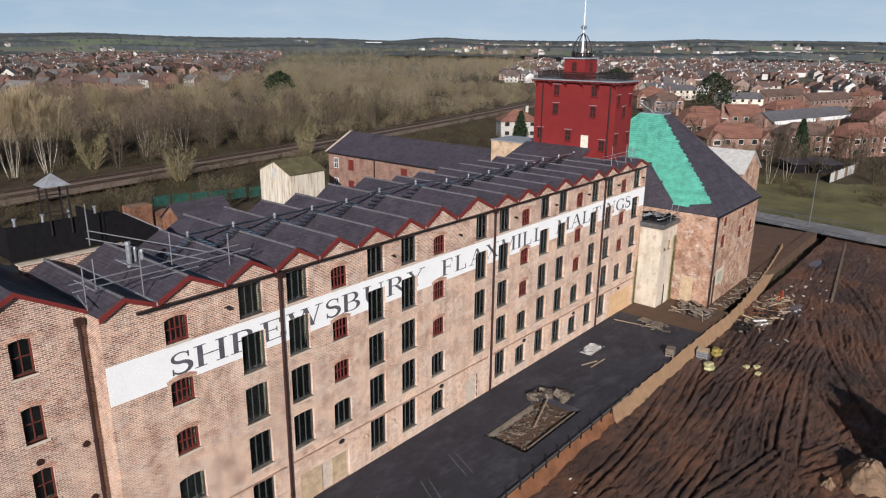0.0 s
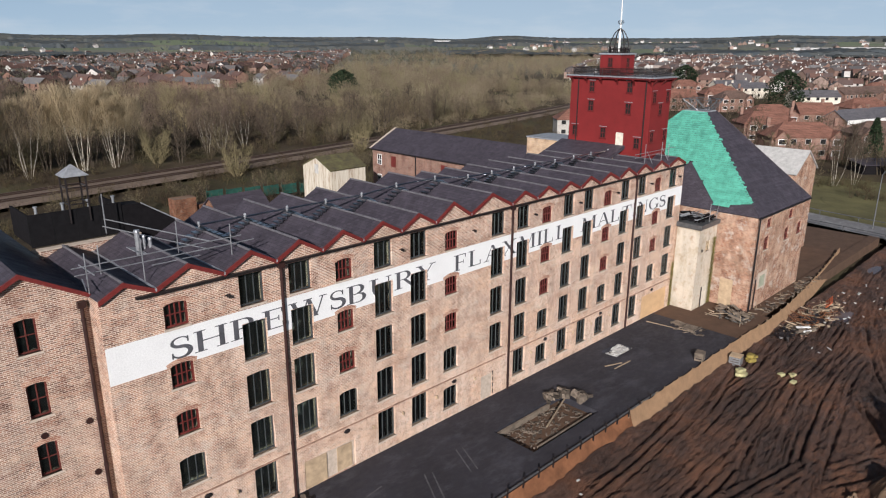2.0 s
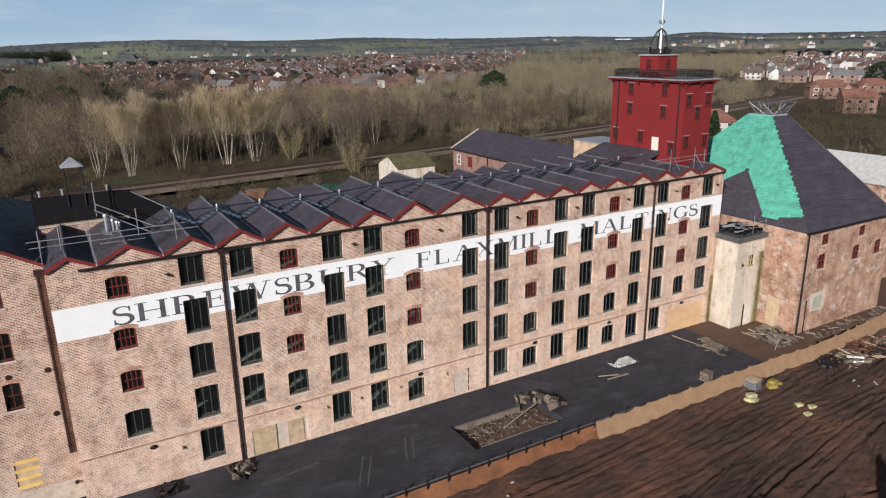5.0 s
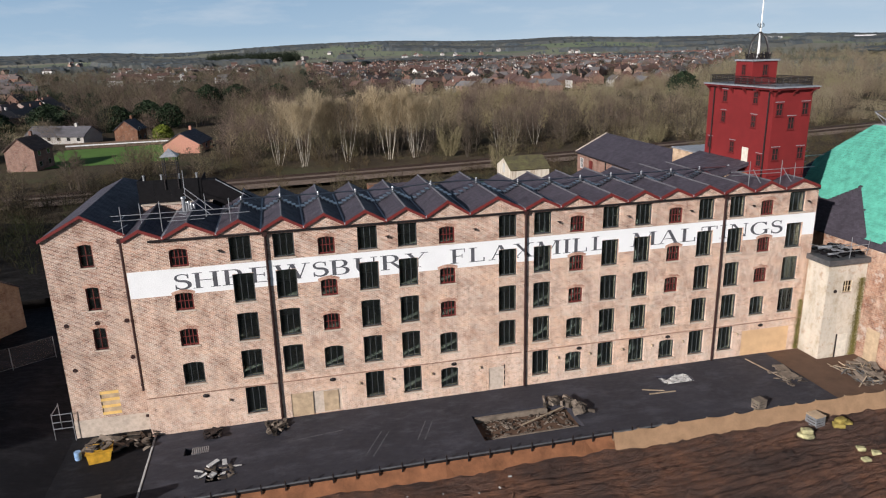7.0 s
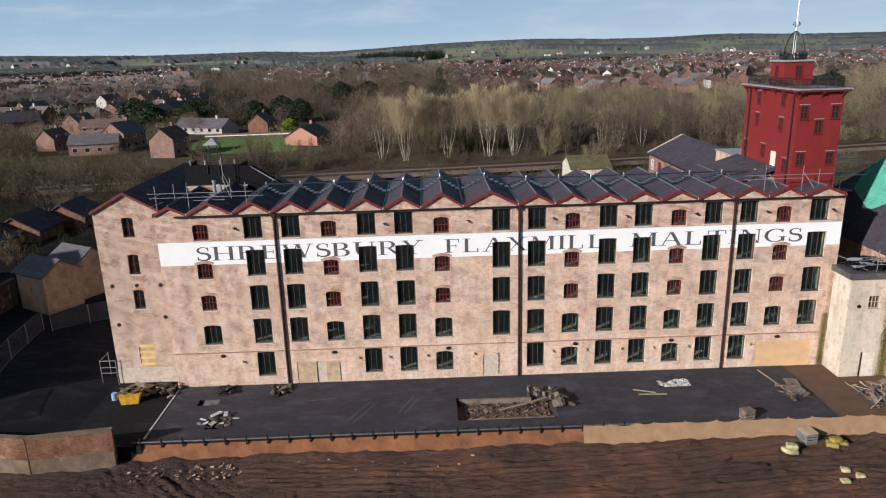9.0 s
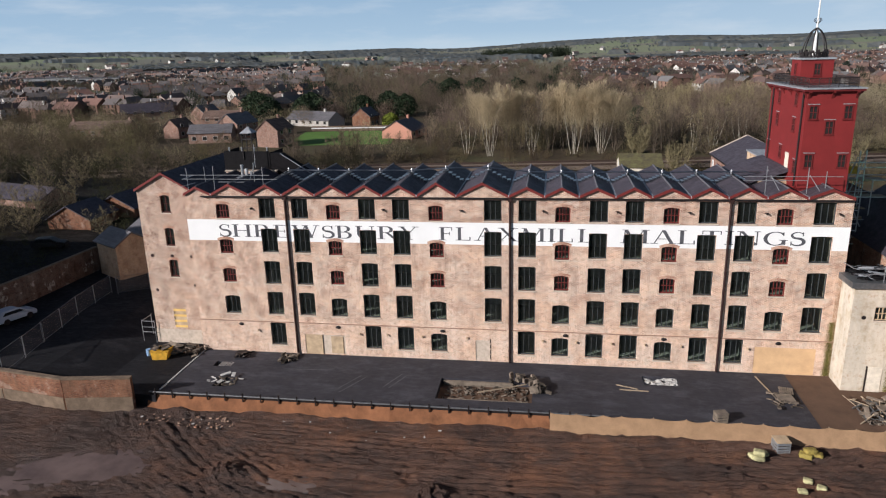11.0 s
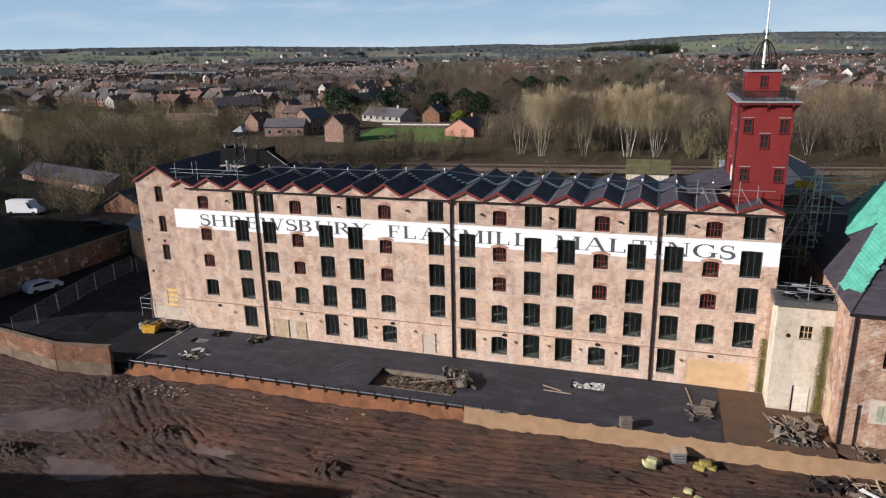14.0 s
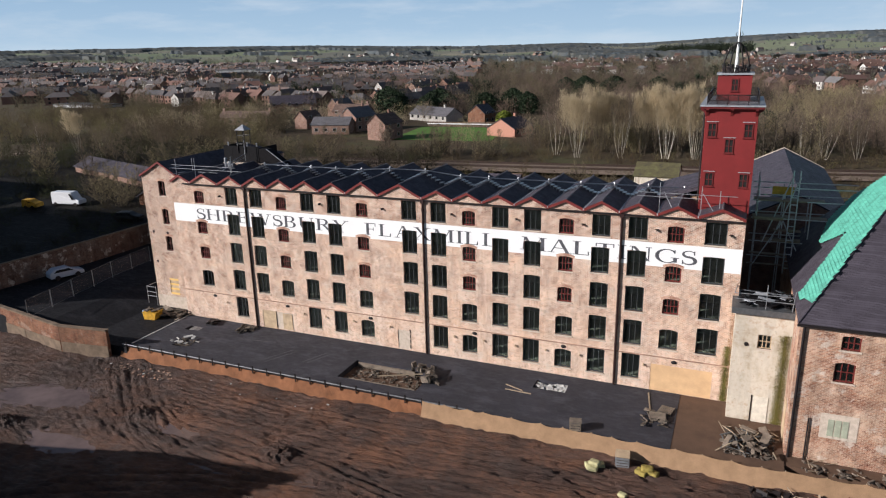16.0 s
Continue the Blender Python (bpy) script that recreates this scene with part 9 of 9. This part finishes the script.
def wooded_slopes():
    """Woods and hedges on the far slopes: one rough canopy that rises where trees stand."""
    cols, rows_ = 800, 104
    V, F, tall = [], [], []
    for j in range(rows_):
        d = 1080 * 1.0118 ** j
        for i in range(cols):
            a = radians(-12 + 172 * i / (cols - 1))
            x, y = 15 + d * math.cos(a), -45 + d * math.sin(a)
            w = noise.noise((x / 330, y / 240, 14)) + 0.3 * noise.noise((x / 110, y / 110, 2)) + (0.8 if d > 2650 else 0.0)
            t = 9.0 if w > 0.14 else 0.0
            tall.append(t > 0)
            V.append((x, y, hill(x, y) + (t * (0.85 + 0.3 * noise.noise((x / 14, y / 14, 5)) + 0.2 * noise.noise((x / 5, y / 5, 6))) if t else -3.0)))
    for j in range(rows_ - 1):
        for i in range(cols - 1):
            q = (j * cols + i, j * cols + i + 1, (j + 1) * cols + i + 1, (j + 1) * cols + i)
            if any(tall[k] for k in q):
                F.append(q)
    ob = new("hill_woods", raw_mesh("hill_woods", V, F, M_HILLWOOD_HAZED))
    return tagged(ob, "woods on the far hills, tinted blue-grey for haze", "wood", kind="stuff")


wooded_slopes()
crowns("hedgerows", "hedges between the far fields, tinted grey for haze", grove(2600, 900, 2500, lambda y: -1.2 * y, lambda y: 1.3 * y, -2, 50, 1, lambda x, y: min(abs(noise.noise((x / 300, y / 300, 31))), abs(noise.noise((x / 260, y / 260, 47)))) < 0.022), 44, M_HILLWOOD_HAZED, 7.0, 4.5, 16, 1.3, 0, 0.0)
M_STREETWOOD = wood_mat("street_wood", [(0.3, (0.09, 0.07, 0.052)), (0.48, (0.15, 0.115, 0.085)), (0.62, (0.125, 0.115, 0.068)), (0.76, (0.08, 0.062, 0.05))])
crowns("street_trees", "bare trees among the streets", grove(620, 195, 560, lambda y: -1.5 * y, lambda y: -58, -0.15, 60, 6), 5, M_STREETWOOD, 9.5, 3.2, 130, 0.17)
crowns("village_trees", "bare trees among the village gardens", grove(420, 320, 800, lambda y: 40 - (y - 410) * 0.25, lambda y: 190 + (y - 281) * 0.8, -0.1, 60, 16), 15, M_STREETWOOD, 8.0, 3.0, 90, 0.2)
crowns("estate_trees", "bare trees among the estate", [(x, y) for x, y in ((150 + 900 * r.random() ** 1.4, 0.0) for _ in range(560)) for y in (r.uniform(-0.2 * x, 0.5 * x),) if noise.noise((x / 50, y / 50, 8)) > -0.15 and not (x < 205 and y > 60)], 6, M_STREETWOOD, 7.5, 2.8, 120, 0.16)


def evergreen(x, y, z, H, R, seed, label, cone=False, leaf=None):
    """A dark evergreen: short trunk and a ragged crown of many leaf clumps."""
    rr = random.Random(seed)
    ob = thing("evergreen_tree", label, "tree", "evergreens", at=(x, y, z))
    bm = bmesh.new()
    tube(bm, (0, 0, -0.3), (0, 0, H * 0.8), 0.3, 0.08, 7)
    part("trunk", bm, M_BARK, ob)
    tv, tf = [], []
    for _ in range(2600):
        t = rr.random() ** 0.8
        zz = H * (0.08 + 0.92 * t)
        env = (1 - t) ** 0.8 if cone else math.sqrt(max(0.02, 1 - (2 * t - 0.85) ** 2 * 0.9))
        a = rr.uniform(0, 6.28)
        rad = R * env * (0.55 + 0.45 * rr.random()) * (1 + 0.3 * noise.noise((math.cos(a) * 2, math.sin(a) * 2, zz * 0.5 + seed)))
        p = Vector((rad * math.cos(a), rad * math.sin(a), zz))
        n0 = len(tv)
        for _k in range(3):
            tv.append(tuple(p + Vector((rr.uniform(-1, 1), rr.uniform(-1, 1), rr.uniform(-0.7, 0.7))) * (0.05 * R + 0.35)))
        tf.append((n0, n0 + 1, n0 + 2))
    shared("crown", raw_mesh("crown", tv, tf, leaf or M_EVERGREEN), ob)


evergreen(-25, 186, 0, 5, 3, 31, "bright yellow-green bush beyond the fence", False, plain("lime_leaves", (0.20, 0.24, 0.03), 0.85, 0.0, 0.3, 0.6, 4.0, bump=0, island=0.5))
evergreen(193, 243, 0, 13, 7.5, 1, "broad dark evergreen above the bare wood")
evergreen(262, 66, 0, 16.5, 7.5, 2, "tall broad dark conifer among the houses")
evergreen(396, 173, 0, 13, 8, 3, "dark round evergreen far among the houses")
evergreen(168, 12, 0, 10, 2.6, 4, "slim green conifer by the houses", True)
evergreen(150, 79, 0, 8.5, 2.6, 5, "slim dark conifer by the railway", True)
for k, (x, y, h, R_) in enumerate(((-84, 214, 10, 7), (-78, 204, 8, 6), (-92, 226, 11, 7), (-66, 212, 9, 5), (-45, 222, 9, 6), (-36, 232, 10, 6), (-28, 226, 9, 5), (-70, 232, 10, 7), (-62, 222, 8, 6), (60, 190, 6, 4), (-20, 300, 12, 7), (-8, 318, 11, 8), (12, 330, 10, 7), (-32, 310, 11, 6), (30, 352, 10, 7))):
    evergreen(x, y, 0, h, R_, 10 + k, "dark evergreen beyond the lawn")
M_DARKWOOD = wood_mat("dark_far_trees", [(0.3, (0.030, 0.040, 0.026)), (0.6, (0.05, 0.06, 0.038)), (0.8, (0.04, 0.046, 0.032))])
crowns("dark_copse", "dark far copse on the hill", grove(420, 1350, 1480, lambda y: -110, lambda y: 60, -2, 50, 1), 7, M_DARKWOOD, 15.0, 6.0, 60, 0.9, 0, 0.0)
crowns("dark_garden_trees", "dark evergreen trees among the gardens", grove(60, 215, 420, lambda y: -190, lambda y: 60, 0.1, 40, 3) + grove(90, 420, 900, lambda y: -0.9 * y, lambda y: 0.7 * y, 0.15, 60, 3), 12, M_DARKWOOD, 9.0, 3.2, 420, 0.3, 0, 0.0)


# ---- scrub along the line, on the terrace and before the streets ----
def near_line(x, y):
    return 6.5 < abs(y - rail_y(x)) and not (-56 < x < -6 and y > 118) and not (-53 < x < -6 and 128 < y < 180) and not (0 < x < 95 and y < 66)


M_SCRUB = wood_mat("winter_scrub", [(0.3, (0.075, 0.055, 0.038)), (0.45, (0.13, 0.095, 0.06)), (0.58, (0.135, 0.12, 0.06)), (0.72, (0.18, 0.135, 0.08))], 0.3)
M_SCRUB_DARK = wood_mat("dark_scrub", [(0.3, (0.035, 0.03, 0.023)), (0.5, (0.06, 0.05, 0.034)), (0.65, (0.055, 0.06, 0.03))], 0.3)
M_WEST = wood_mat("west_wood_twigs", [(0.3, (0.08, 0.06, 0.043)), (0.48, (0.135, 0.105, 0.07)), (0.6, (0.165, 0.145, 0.075)), (0.75, (0.10, 0.078, 0.055))])
crowns("line_scrub", "low brown scrub and brambles beside the railway", grove(1250, 66, 150, lambda y: -70, lambda y: 215, -0.35, 14, 31, near_line), 31, M_SCRUB, 2.6, 1.5, 110, 0.06, 0, 0.0)
crowns("west_wood", "dense brown wood of bare trees beyond the terrace", grove(520, 96, 205, lambda y: -240, lambda y: -56 - (y - 96) * 0.7, -0.25, 30, 33, near_line), 33, M_WEST, 6.5, 2.6, 210, 0.09)
crowns("terrace_scrub", "dark tangled scrub over the terrace", [(x, y) for x, y in grove(650, 36, 96, lambda y: -150, lambda y: -9, -0.2, 16, 35) if not (-44 < x < -30 and y < 58) and not (-86 < x < -50 and 45 < y < 66) and y > 40 + 0.08 * x], 35, M_SCRUB_DARK, 4.0, 1.8, 130, 0.06, 2.0, 0.05)
crowns("verge_scrub", "low brambles and saplings on the verge", grove(260, -30, 62, lambda y: 124, lambda y: 168, 0.0, 16, 37, lambda x, y: not (138 < x < 160 and -6 < y < 16)), 37, M_SCRUB, 2.4, 1.4, 90, 0.06)
crowns("yard_scrub", "low dark scrub and weeds behind the old wall", grove(170, 4, 40, lambda y: -80, lambda y: -27, -0.1, 12, 41, lambda x, y: not (-62 < x < -47 and 25 < y < 34) and not (-39 < x < -31 and 22 < y < 29)), 41, M_SCRUB_DARK, 1.7, 1.0, 90, 0.04, 2.1, 0.0)
for x, y, s in ((-47.0, 36.5, 0.75), (-44.0, 32.5, 0.55), (-31.0, 31.5, 0.5), (-57.0, 40.0, 0.6)):
    put_tree("tree_b", x, y, 2.0, s, 40 * x, "bare bush beside the parked vehicles", "bushes on the terrace")
HOUSES_NEAR = ((160, 87, 15), (188.5, 44, 14), (166, 27, 14), (212, 52, 14), (225, 44, 14), (256, 104, 14), (268, 88, 14))
crowns("garden_scrub", "olive bushes and saplings between the railway and the gardens", grove(420, 58, 190, lambda y: 108, lambda y: 300, -0.3, 22, 51, lambda x, y: y > rail_y(x) + 7 and bearing(x, y) > 25 and all(math.hypot(x - a, y - b) > q for a, b, q in HOUSES_NEAR)), 51, M_WOOD, 3.6, 2.4, 190, 0.07, 0, 0.0)
crowns("estate_trees", "bare garden trees and hedges among the estate houses", grove(230, -40, 150, lambda y: 172, lambda y: 380, -0.15, 24, 53, lambda x, y: bearing(x, y) < 33), 53, M_SCRUB, 4.6, 2.2, 170, 0.08, 0, 0.0)
for x, y, k, q in ((163, 14.5, "tree_c", 0.75), (156, 11, "tree_c", 0.6), (170, 18, "tree_c", 0.7), (176, 12, "tree_a", 0.7), (160, -2, "tree_a", 0.6), (168, -8, "tree_c", 0.7), (182, 30, "tree_a", 0.8)):
    put_tree(k, x, y, 0, q, 31 * x, "slim bare tree before the estate", "trees before the estate")
